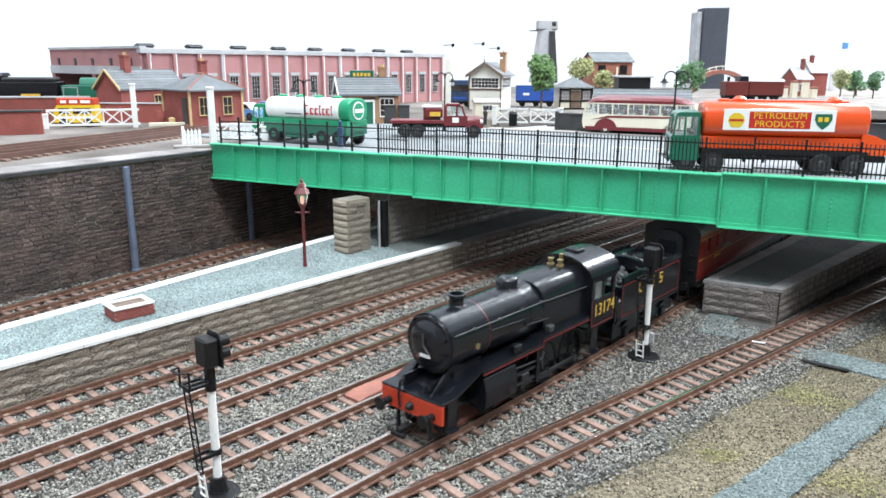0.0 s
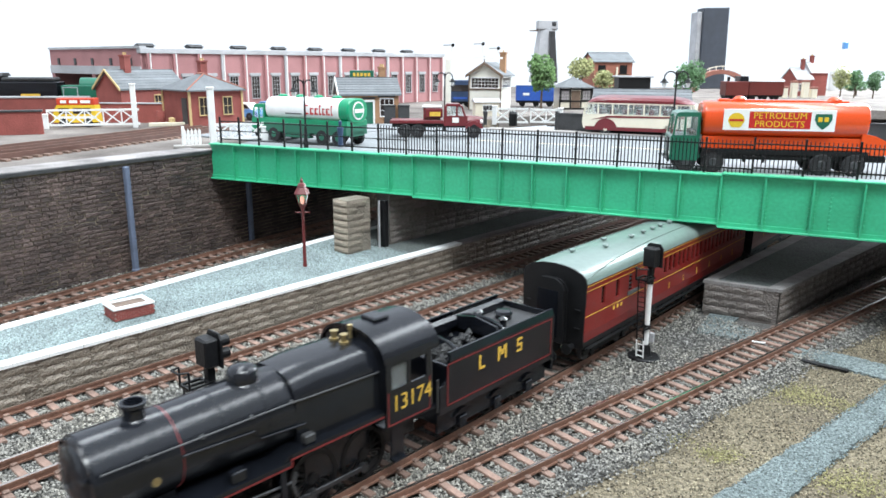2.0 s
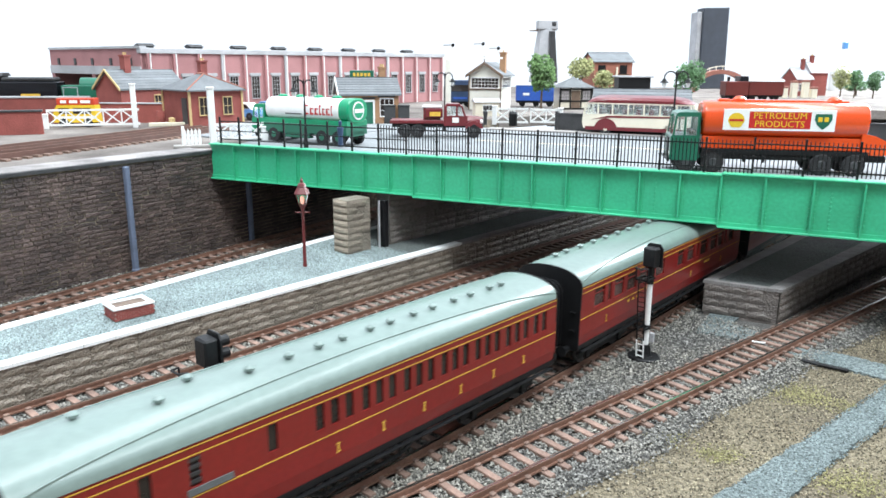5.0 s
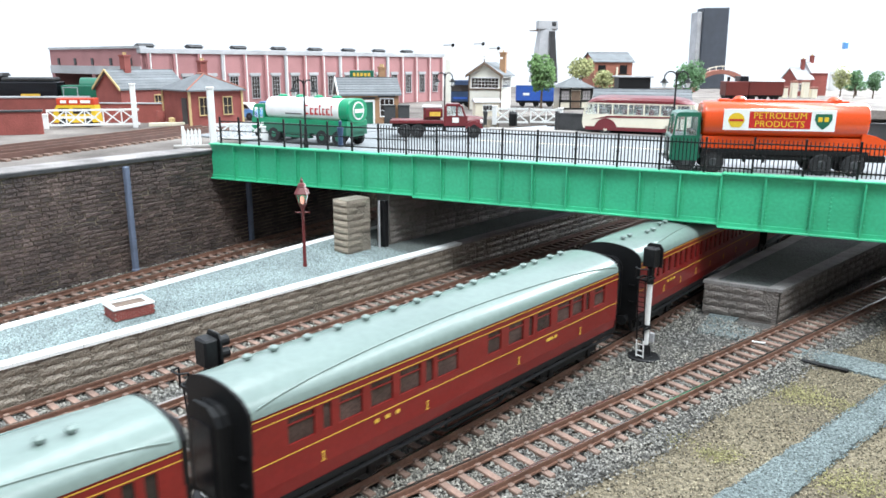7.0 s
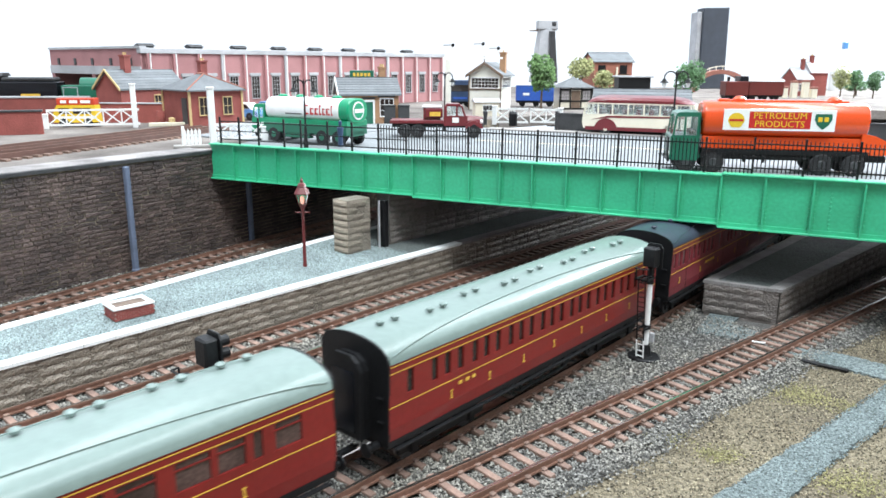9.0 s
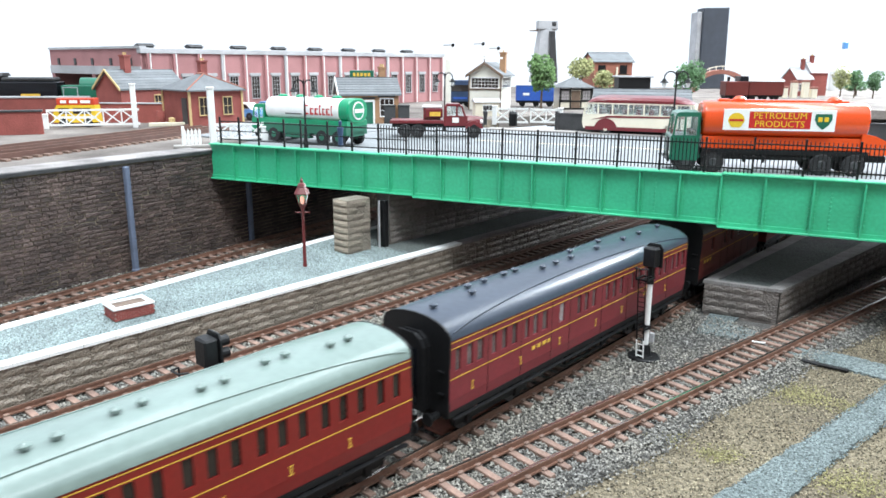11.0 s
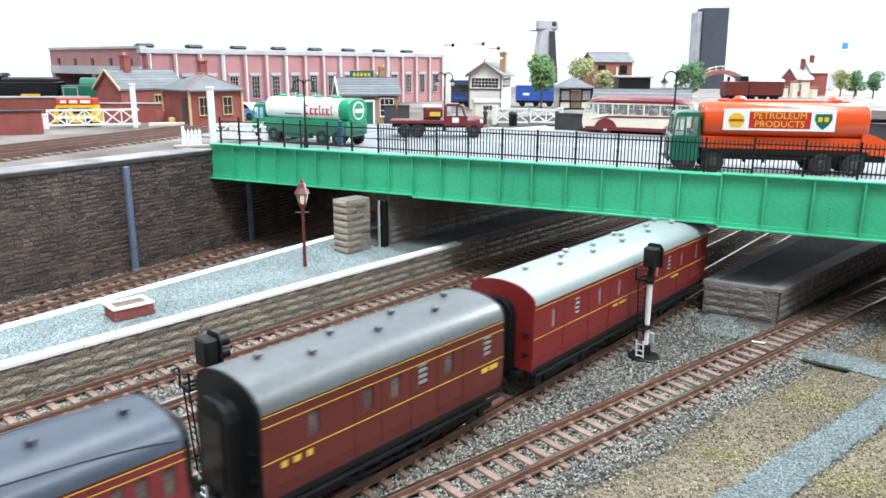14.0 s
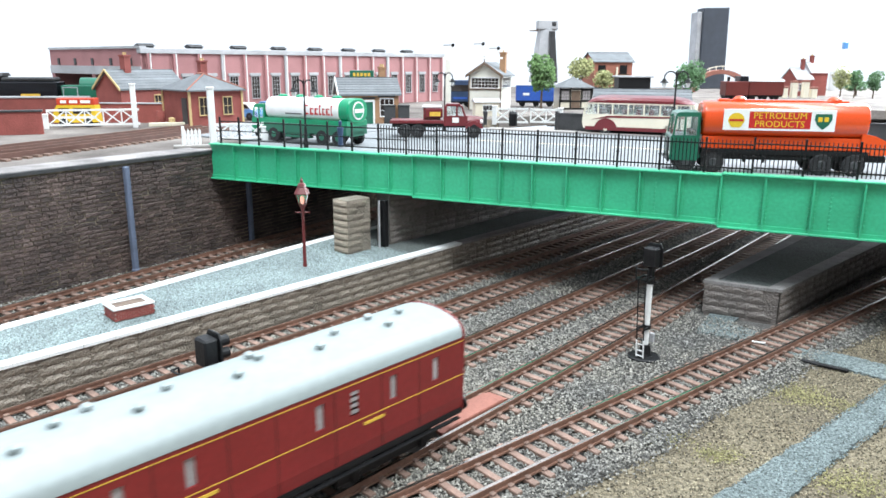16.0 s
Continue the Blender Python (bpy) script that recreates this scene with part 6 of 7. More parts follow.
for x in (10, 28):
    part("mudguard", Mesh().prism([(x - 9, 10), (x - 8, 14), (x - 4, 16.4), (x + 4, 16.4), (x + 8, 14), (x + 9, 10), (x + 8, 10), (x, 15.4), (x - 8, 10)], "y", -15.6, -10.5), GREEN_D if x == 10 else BLACK, ot)
for x in (48, 60):
    part("side_valve", Mesh().tube((x, -13, 8), (x, -15, 12), 1.2), BLACK, ot)
part("side_rail", Mesh().box(38, -14.6, 10.5, 88, -14, 11.5), BLACK, ot)

# green and white tanker
ct = thing("oil_tanker", at(-163, 671, RD, -31), "green and white oil tanker lorry parked on the road", "tanker lorry")
lorry_cab(ct, 0, 15, 13, 7, 32, GREEN_M)
part("chassis", Mesh().box(2, -10, 8, 106, 10, 12).box(15, -14.4, 9, 106, 14.4, 17, 0.5), GREEN_D, ct)
part("tank", tank_shell(15.5, 106, 13.6, 19, 38.6), WHITE, ct, "white tank", smooth=True)
part("tank_base", Mesh().box(15, -13.6, 16.5, 106.5, 13.6, 21), GREEN_M, ct)
part("rear_cap", Mesh().ring([[(x, math.copysign(abs(math.cos(a)) ** 0.75, math.cos(a)) * 13.9 * k, 28.8 + math.copysign(abs(math.sin(a)) ** 0.75, math.sin(a)) * 10.2 * k) for a in [i * math.tau / 28 for i in range(28)]] for x, k in ((98, 1.0), (106.3, 1.0), (107.6, 0.9), (107.9, 0.02))]), GREEN_M, ct, "green rear cap", smooth=True)
part("badge", Mesh().lathe((107.8, 0, 29), [(7.4, 0), (7.4, 0.5), (0.3, 0.6)], 24, "x"), WHITE, ct, "white oval badge")
part("badge_field", Mesh().lathe((108.2, 0, 29), [(6.2, 0), (6.2, 0.4), (0.3, 0.5)], 24, "x"), GREEN_M, ct)
part("badge_bar", Mesh().box(108.3, -5.6, 27.4, 108.9, 5.6, 30.4), WHITE, ct)
for x0, w, h in ((61, 5.5, 8), (67.6, 4.2, 5.5), (72.8, 4, 5.5), (77.6, 2.6, 8), (81, 3, 5.5), (85, 4.2, 5.5), (90.2, 1.6, 8)):
    part("lettering", Mesh().box(x0, -13.85, 25, x0 + w * 0.36, -13.4, 25 + h).box(x0, -13.85, 25, x0 + w * 0.85, -13.4, 26.3).box(x0, -13.85, 24 + h, x0 + w * 0.85, -13.4, 25 + h), SIGN_RED, ct, "red lettering block")
part("lettering", Mesh().box(40, -13.8, 24.6, 58, -13.4, 25.6), LOCO_GREY, ct)
for x in (26, 46, 66, 86):
    part("filler_cap", Mesh().lathe((x, 0, 38.2), [(4.2, 0), (4.2, 1.4), (2.6, 2.4), (0.3, 2.6)], 12), GREEN_M, ct)
for x in (10, 26, 80, 97):
    for y in (-12.5, 12.5):
        wheel(ct, x, y, 6.6, hub=GREEN_D)
part("tool_box", Mesh().box(38, -14, 5, 66, -8, 12, 0.5), GREEN_D, ct)

# cream and maroon coach
bs = thing("motor_coach", at(144, 748, RD, -25), "cream and maroon vintage motor coach on the bridge road", "bus")
BL, BH = 104, 13.6
prof = [(0, 6), (-1.5, 12), (-0.5, 20), (3, 29), (9, 35), (18, 37.4), (BL * 0.6, 38.2), (BL - 12, 37), (BL - 3, 33), (BL, 24), (BL, 6)]
m = Mesh().prism([(0, 6), (-1.5, 12), (-0.8, 20), (BL, 20), (BL, 6)], "y", -BH, BH)
part("body", m, CREAM, bs, "cream body")
rf = Mesh().ring([[(x, y * k, z) for x, z in ((2.4, 30.5), (4.5, 33 + h), (11, 35.5 + h), (22, 36.6 + h), (BL - 20, 36.4 + h), (BL - 7, 34 + h), (BL - 1, 30.5))] for y, k, h in ((-BH, 1, -3.0), (-BH * 0.86, 1, -0.6), (0, 1, 1.6), (BH * 0.86, 1, -0.6), (BH, 1, -3.0))], True, True)
part("roof", rf, CRIMSON, bs, "maroon roof", smooth=True)
for y in (-BH, BH - 0.8):
    pl = Mesh()
    for x in (14, 28, 43, 58, 73, 88, 101):
        pl.box(x - 0.7, y, 20, x + 0.7, y + 0.8, 31)
    pl.prism([(-0.6, 20), (2.6, 31), (4, 31), (1.2, 20)], "y", y, y + 0.8)
    pl.box(2, y, 29.6, BL - 1, y + 0.8, 31)
    part("window_frame", pl, CREAM, bs)
    part("window", Mesh().box(1.5, y + 0.3, 20, BL - 1, y + 0.5, 30), PANE, bs)
part("front_frame", Mesh().box(0.2, -BH, 20, 1.4, -BH + 1.4, 30.6).box(0.2, -0.6, 20, 1.4, 0.6, 30.6).box(BL - 1.2, -BH, 20, BL, BH, 30.6), CREAM, bs)
for i in range(7):
    part("seat", Mesh().box(12 + i * 12.6, -12, 14, 17 + i * 12.6, 12, 25, 0.8), CRIMSON, bs)
part("waist_stripe", Mesh().prism([(8, 14.5), (24, 18.6), (96, 19.4), (96, 18), (24, 16.6)], "y", -BH - 0.3, -BH), CRIMSON, bs, "swept maroon stripe")
part("wheel_arch", Mesh().prism([(22 + 11 * c, 6 + 10 * s) for c, s in [(math.cos(math.pi * i / 12), math.sin(math.pi * i / 12)) for i in range(13)]], "y", -BH - 0.35, -BH + 0.5), CRIMSON, bs)
part("skirt", Mesh().box(2, -BH - 0.2, 4.5, BL - 1, BH + 0.2, 8), CRIMSON, bs)
for x in (22, 82):
    for y in (-11.6, 11.6):
        wheel(bs, x, y, 6.0, hub=CREAM)

# crimson flatbed lorry
rl = thing("flatbed_lorry", at(-50, 700, RD, 0), "crimson flatbed lorry with rounded bonnet cab", "lorry")
part("flatbed", Mesh().box(0, -13, 13, 50, 13, 16, 0.4), CRIMSON, rl)
part("chassis", Mesh().box(2, -6, 9, 82, 6, 13), BLACK, rl)
cb = Mesh().prism([(50, 11), (50, 20), (72, 20), (72, 11)], "y", -10.5, 10.5)
cb.prism([(51.5, 28.6), (53, 31), (64, 31), (67, 28.6)], "y", -9.6, 9.6)
for y in (-10.2, 9.4):
    cb.box(50.5, y, 20, 53, y + 0.8, 29).box(61.5, y, 20, 63, y + 0.8, 29).prism([(69, 20), (66, 29), (67.4, 29), (70.6, 20)], "y", y, y + 0.8)
part("cab", cb, CRIMSON, rl, "crimson cab")
part("window", Mesh().box(53, -9.8, 20, 67, -9.6, 29).box(53, 9.4, 20, 67, 9.6, 29), PANE, rl)
part("windscreen", Mesh().prism([(69.6, 20), (66.6, 29), (66.9, 29), (69.9, 20)], "y", -9.4, 9.4), PANE, rl)
part("bonnet", Mesh().ring([[(x, -8 * k, 10), (x, -8 * k, 16 * q), (x, -5 * k, 20 * q), (x, 5 * k, 20 * q), (x, 8 * k, 16 * q), (x, 8 * k, 10)] for x, k, q in ((71, 1.1, 1.0), (80, 0.95, 0.97), (86, 0.8, 0.93))]), CRIMSON, rl, smooth=True)
part("radiator", Mesh().box(86, -5, 10, 87, 5, 17.6, 0.3), LOCO_GREY, rl)
part("headboard", Mesh().box(33, -8, 18, 49, 8, 26.5, 0.6), CRIMSON, rl)
part("name_panel", Mesh().box(37, -8.4, 19.5, 47, -8, 23.5), GOLD, rl, "gold name panel")
part("door_panel", Mesh().box(58, -10.75, 14, 64, -10.5, 18.5), WHITE, rl, "white door marking")
for s in (-1, 1):
    part("front_wing", Mesh().prism([(70, 9), (72, 14), (77, 16), (83, 14.5), (87, 9), (84, 9), (78, 13), (73, 9)], "y", s * 11 - 3, s * 11 + 3), CRIMSON, rl)
    part("headlamp", Mesh().lathe((86, s * 9, 15), [(1.8, -2), (1.8, 0), (0.3, 0.6)], 10, "x"), WHITE, rl)
for x in (14, 26, 78):
    for y in (-11, 11):
        wheel(rl, x, y, 6.4)
sv = thing("stake_load", at(0, 690, RD), "white topped load sheet on the lorry bed", "load")
part("sheet", Mesh().box(-20, 4, 27, -2, 16, 29, 0.6), WHITE, sv)
part("box_body", Mesh().box(-19, 5, 16.1, -3, 15, 27), CRIMSON, sv)


def small_car(x, y, rz, body, roof, label, s=1.0, name="parked_car"):
    c = thing(name, at(x, y, G0 + 0.3, rz), label, "car", "parked cars")
    part("body", Mesh().prism([(0, 4), (0, 10), (3, 12), (15, 13), (44, 13), (52, 11), (54, 8), (54, 4)], "y", -10 * s, 10 * s), body, c)
    part("cabin", Mesh().prism([(13, 13), (18, 20), (38, 20), (45, 13)], "y", -8.6 * s, 8.6 * s), roof, c)
    part("window", Mesh().prism([(15.5, 13.6), (19.4, 18.8), (36.6, 18.8), (42, 13.6)], "y", -8.8 * s, -8.6 * s), GLASS_DK, c)
    part("window", Mesh().prism([(15.5, 13.6), (19.4, 18.8), (36.6, 18.8), (42, 13.6)], "y", 8.6 * s, 8.8 * s), GLASS_DK, c)
    for wx in (11, 42):
        for wy in (-9, 9):
            wheel(c, wx, wy * s, 4.6, 3)
    return c


small_car(-268, 912, -20, CAR_BLUE, WHITE, "pale blue and white parked car")
small_car(-245, 945, -14, WHITE, CAR_BLUE, "white and blue parked car")
yv = thing("yellow_van", at(-412, 792, G0, 8), "yellow delivery van with an orange sign on its roof", "van")
part("body", Mesh().prism([(0, 5), (0, 15), (4, 23), (42, 23), (44, 5)], "y", -9, 9), YELLOW, yv)
part("roof_sign", Mesh().box(4, -8, 23, 42, 8, 30, 0.6), RED_BEAM, yv, "orange roof sign")
part("letter_bar", Mesh().box(8, -8.4, 25, 14, -8, 28).box(17, -8.4, 25, 25, -8, 28).box(28, -8.4, 25, 38, -8, 28), WHITE, yv)
part("window", Mesh().box(6, -9.3, 14, 16, -9, 20).box(20, -9.3, 14, 38, -9, 20), GLASS_DK, yv)
part("stripe", Mesh().box(1, -9.2, 9, 43, -9, 11.5), WHITE, yv)
for x in (10, 34):
    for y in (-8, 8):
        wheel(yv, x, y, 4.8, 3)


# ---- rolling stock of the yard ----
def boxy_stock(name, x, y, rz, L, h, body, label, cat, tender=False):
    w = thing(name, at(x, y, G0, rz), label, cat, "yard stock")
    part("body", Mesh().box(0, -14, 9, L, 14, h, 1.0), body, w)
    part("underframe", Mesh().box(1, -11, 6, L - 1, 11, 9), BLACK, w)
    for k in range(3 if L < 110 else 4):
        for yy in (-8.5, 8.5):
            part("wheel", Mesh().lathe((L * (k + 0.5) / (3 if L < 110 else 4), yy, 5), [(0.3, -1.2), (5, -1.2), (5, 1.2), (0.3, 1.2)], 12, "y"), BLACK, w)
    return w


lk = boxy_stock("shunting_engine", -640, 905, 8, 110, 30, LOCO_BLACK, "black steam engine standing near the shed", "locomotive")
part("boiler", Mesh().lathe((0, 0, 34), [(0.3, 6), (12, 6), (12, 78), (0.3, 78)], 20, "x"), LOCO_BLACK, lk, smooth=True)
part("cab", Mesh().box(78, -14, 30, 104, 14, 50, 0.5), LOCO_BLACK, lk)
part("cab_roof", Mesh().prism([(-15, 50), (-8, 54), (8, 54), (15, 50)], "x", 76, 107), LOCO_GREY, lk)
tk = boxy_stock("black_tender", -528, 900, 8, 66, 44, LOCO_BLACK, "black tender with a gold number near the shed", "tender")
part("number_bar", Mesh().box(24, -14.3, 26, 46, -14, 30), GOLD, tk)
part("coal_rail", Mesh().box(4, -13, 44, 62, 13, 49, 1.5), COAL, tk)
gk = boxy_stock("green_engine", -458, 908, 8, 62, 40, GREEN_D, "dark green steam engine near the shed", "locomotive")
part("cab_lining", Mesh().box(2, -14.3, 12, 3, -14, 38).box(18, -14.3, 12, 19, -14, 38).box(2, -14.3, 37, 19, -14, 38), CONCRETE, gk)
part("boiler", Mesh().lathe((0, 0, 38), [(0.3, 20), (11, 20), (11, 60), (0.3, 60)], 18, "x"), GREEN_D, gk, smooth=True)
dk1 = boxy_stock("diesel_shunter", 4, 1195, 4, 40, 42, BLUE_DK, "dark blue diesel engine beside the signal box", "locomotive")
part("window", Mesh().box(6, -14.4, 25, 34, -14, 35), GLASS_DK, dk1)
part("stripe", Mesh().box(10, -14.4, 13, 32, -14, 16), BLUE, dk1)
bl = boxy_stock("blue_wagon", 118, 1230, -6, 66, 34, BLUE, "bright blue covered wagon behind the tree", "wagon")
part("roof", Mesh().prism([(-14.5, 34), (0, 38), (14.5, 34)], "x", -1, 67), CONCRETE, bl)
part("number_bar", Mesh().box(12, -14.4, 18, 22, -14, 22), WHITE, bl)
for i, (x, y) in enumerate(((602, 1500), (553, 1490))):
    rr = boxy_stock("maroon_carriage" if i == 0 else "tank_engine", x, y, 3, 72 if i == 0 else 46, 36, MAROON_C, "maroon carriage with pale roof in the far yard" if i == 0 else "maroon tank engine in the far yard", "carriage" if i == 0 else "locomotive")
    if i == 0:
        part("roof", Mesh().prism([(-15, 36), (-8, 41), (8, 41), (15, 36)], "x", 0, 72), CONCRETE, rr)
    else:
        part("chimney", Mesh().lathe((10, 0, 36), [(3, 0), (3, 9), (0.3, 9)], 10), BLACK, rr)
        part("cab", Mesh().box(28, -13, 36, 45, 13, 46, 0.6), LOCO_BLACK, rr)
hg = thing("coal_hopper", at(330, 1420, G0 - 0.6), "black coal hopper beside the warehouse", "hopper")
part("body", Mesh().box(0, 0, 0, 60, 40, 44, 1), BLACK, hg)
part("roof", Mesh().box(-4, -4, 44, 64, 44, 47, 0.6), CONCRETE, hg)
gr = thing("grey_roof_shed", at(200, 990, G0 - 0.6, -12), "low grey slate-roofed shed behind the motor coach", "shed")
gable_walls(gr, 0, 120, 0, 40, 20, 36, LOCO_GREY)
gable_roof(gr, 0, 120, 0, 40, 19, 36, 3, SLATE, 5)
# ---- colour-light signals ----
def light_signal(u, v, label):
    x, y = xy(u, v)
    s = thing("colour_light_signal", at(x, y, LOW + 0.8, HEAD), label, "railway signal", "colour light signals")
    part("base_plate", Mesh().lathe((-1, 0, 0), [(0.2, 0), (8.2, 0), (8.2, 0.9), (7.4, 1.4), (0.2, 1.4)], 20), BLACK, s)
    part("base_block", Mesh().lathe((0, 0, 1.4), [(3.6, 0), (3.2, 1), (2.4, 5.6), (0.2, 5.8)], 12), BLACK, s)
    part("post", Mesh().tube((0, 0, 6), (0, 0, 40), 1.5, 1.45, 16), WHITE, s, "white tubular post", smooth=True)
    part("collar", Mesh().tube((0, 0, 39.6), (0, 0, 43.4), 1.9, 1.9, 14), BLACK, s)
    hd = part("signal_head", Mesh().box(-3.0, -3.6, 48.6, 2.2, 3.6, 58.6, 0.7), BLACK, s, "black signal head")
    part("backboard", Mesh().prism([(-4.6, 48.2), (4.6, 48.2), (4.6, 57.8), (3, 60), (-3, 60), (-4.6, 57.8)], "x", 2.2, 2.9), BLACK, hd)
    for z in (51.4, 55.8):
        part("lens_hood", Mesh().lathe((2.9, 0, z), [(1.9, 0), (1.9, 4.4), (1.6, 4.4), (1.6, 0.4), (0.2, 0.4)], 12, "x"), BLACK, hd)
    part("head_bracket", Mesh().box(-1.3, -1.3, 43.4, 1.3, 1.3, 48.8), BLACK, s)
    # platform with hoop rail, and ladder
    pf_ = part("platform", Mesh().box(-9.5, -3.4, 43.0, -1.4, -2.6, 43.9).box(-9.5, 2.6, 43.0, -1.4, 3.4, 43.9).box(-9.5, -0.4, 43.0, -1.4, 0.4, 43.9).box(-9.5, -3.4, 43.0, -8.7, 3.4, 43.9).box(-2.2, -3.4, 43.0, -1.4, 3.4, 43.9), BLACK, s)
    part("hoop_rail", Mesh().path([(-9.1, -3.2, 43.4), (-9.1, -3.2, 49.6), (-12.2, -2.2, 49.8), (-12.2, 2.2, 49.8), (-9.1, 3.2, 49.6), (-9.1, 3.2, 43.4)], 0.38), BLACK, pf_)
    for yy in (-1.9, 1.9):
        part("ladder_rail", Mesh().tube((-8.8, yy, 43.2), (-6.2, yy, 11), 0.32, n=6), BLACK, s)
        part("ladder_foot", Mesh().tube((-6.2, yy, 11), (-5.4, yy, 1.2), 0.4, n=6), WHITE, s, "white ladder foot")
    for i in range(13):
        k = i / 12
        part("rung", Mesh().tube((-8.8 + 2.6 * k, -1.9, 42 - 31 * k), (-8.8 + 2.6 * k, 1.9, 42 - 31 * k), 0.22, n=5), BLACK, s)
    for z in (8.6, 5.2, 2.4):
        part("rung", Mesh().tube((-5.9, -1.9, z), (-5.9, 1.9, z), 0.3, n=5), WHITE, s)
    part("stay", Mesh().box(-7.0, -2.2, 16.2, 0.4, -1.5, 17.4).box(-7.0, 1.5, 16.2, 0.4, 2.2, 17.4).tube((0, 0, 15.8), (0, 0, 17.8), 2.2, 2.2, 12), BLACK, s)
    return s


light_signal(114.8, -213.2, "two-aspect colour light signal with white post and ladder beside the tracks")
sr = light_signal(332.4, -165.3, "two-aspect colour light signal with white post beside the island platform")
part("relay_box", Mesh().box(1.6, -3.2, 8, 3.4, -0.6, 13, 0.3), CONCRETE, sr, "pale relay box")

# ---- gas lamp on the platform ----
gl = thing("platform_lamp", at(-88.4, 454, PLAT, 10), "maroon cast-iron platform lamp with a glowing lantern", "lamp")
part("post", Mesh().lathe((0, 0, 0), [(1.4, 0), (1.4, 1.5), (1.15, 2.2), (1.1, 14), (1.0, 15), (0.95, 37), (1.2, 37.4), (1.2, 38.6), (0.2, 38.7)], 14), LAMP_RED, gl, smooth=True)
part("ladder_bar", Mesh().tube((-4.2, 0, 35.4), (4.2, 0, 35.4), 0.45).tube((-4.3, 0, 35.4), (-4.5, 0, 35.4), 0.8).tube((4.3, 0, 35.4), (4.5, 0, 35.4), 0.8), LAMP_RED, gl)
lan = part("lantern_frame", Mesh().lathe((0, 0, 38.6), [(1.4, 0), (2.2, 1.0), (2.2, 1.6), (0.2, 1.6)], 6), LAMP_RED, gl)
for i in range(6):
    a = i * math.tau / 6
    part("glazing_bar", Mesh().tube((math.cos(a) * 2.1, math.sin(a) * 2.1, 40), (math.cos(a) * 4.1, math.sin(a) * 4.1, 47.2), 0.3, n=5), LAMP_RED, lan)
part("glass", Mesh().lathe((0, 0, 40.2), [(2.0, 0), (3.9, 6.9)], 6), PANE, lan)
part("lamp_flame", Mesh().lathe((0, 0, 40.6), [(0.2, 0), (1.3, 1.2), (1.5, 3.6), (0.8, 5.4), (0.1, 5.8)], 10), WARM_GLOW, lan, "warm glowing bulb")
part("lantern_roof", Mesh().lathe((0, 0, 47.2), [(5.0, 0), (5.0, 0.5), (2.6, 4.4), (2.9, 4.8), (2.0, 6.6), (0.7, 7.4), (1.0, 8.4), (0.5, 9.4), (0.1, 10.6)], 6), LAMP_RED, lan)


# ---- double swan-neck street lamps ----
def street_lamp(x, y, h, reach, rz, label):
    s = thing("street_lamp", at(x, y, TOP + 0.5, rz), label, "street lamp", "street lamps")
    part("post", Mesh().lathe((0, 0, 0), [(2.0, 0), (2.0, 4), (1.5, 5), (1.2, 16), (0.8, 17), (0.7, h - 6), (0.9, h - 5), (0.5, h), (0.1, h + 1)], 10), BLACK, s, smooth=True)
    for d in (-1, 1):
        pts = [(0, 0, h - 8)] + [(d * (reach / 2 - reach / 2 * math.cos(math.pi * k / 8)), 0, h - 5 + 5 * math.sin(math.pi * k / 8)) for k in range(9)]
        part("arm", Mesh().path(pts, 0.6), BLACK, s)
        lp = part("lamp_head", Mesh().lathe((d * reach, 0, h - 6), [(0.6, 0.8), (1.2, 0), (2.0, -1.6), (3.4, -2.4), (3.4, -3.0), (0.2, -3.0)], 12), BLACK, s)
        part("bulb", Mesh().lathe((d * reach, 0, h - 9), [(1.6, 0), (2.0, -1.4), (1.4, -3.4), (0.2, -4)], 10), WHITE, lp, "white glass bulb")
    return s


street_lamp(-112, 601, 54, 8, 10, "black double swan-neck street lamp beside the green tanker")
street_lamp(1, 768, 58, 8, 10, "black double swan-neck street lamp beside the flatbed lorry")
street_lamp(190, 616, 62, 10, 4, "black double swan-neck street lamp beside the motor coach")

# ---- bracket signals near the signal box ----
bsg = thing("semaphore_signal", at(6, 1085, G0), "white bracket semaphore signal post near the shed", "railway signal")
part("main_post", Mesh().box(-4.2, -4, 0, 4.2, 4, 74, 0.5), PALE, bsg)
part("bracket", Mesh().box(-6, -2, 74, 78, 2, 77), WHITE, bsg)
for x, h in ((5, 94), (48, 96), (70, 90)):
    dl = part("doll_post", Mesh().box(x - 1.2, -1.2, 77, x + 1.2, 1.2, h), WHITE, bsg)
    part("signal_arm", Mesh().prism([(x - 12, h - 2.6), (x - 1, h - 1.8), (x - 1, h - 0.2), (x - 12, h - 0.6)], "y", -1.8, -1.2), CONCRETE, dl)
    part("spectacle", Mesh().lathe((x + 1.6, -2.0, h - 1.2), [(2.4, 0), (2.4, 0.8), (0.2, 0.8)], 10, "y"), BLACK, dl)
# small cream shed and bins
cs_ = thing("lamp_hut", at(42, 985, G0, 8), "small pale green lamp hut with a dark window", "hut")
part("wall", Mesh().box(0, 0, 0, 32, 22, 18), CREAM, cs_)
part("roof", Mesh().prism([(-2, 18), (11, 23), (24, 18)], "x", -2, 34), CONCRETE, cs_)
window_unit(cs_, 16, 0, 8, 12, 6, WHITE, GLASS_DK, "x", -1, (3, 1))
for x in (-68, -52):
    bn = thing("coal_bunker", at(x, 850, G0, 3), "dark grey coal bunker beside the office hut", "bunker", "coal bunkers")
    part("body", Mesh().box(0, 0, 0, 13, 12, 20, 0.4), LOCO_GREY, bn)
    part("lid", Mesh().box(-0.6, -0.6, 20, 13.6, 12.6, 21.4, 0.3), LOCO_GREY, bn)
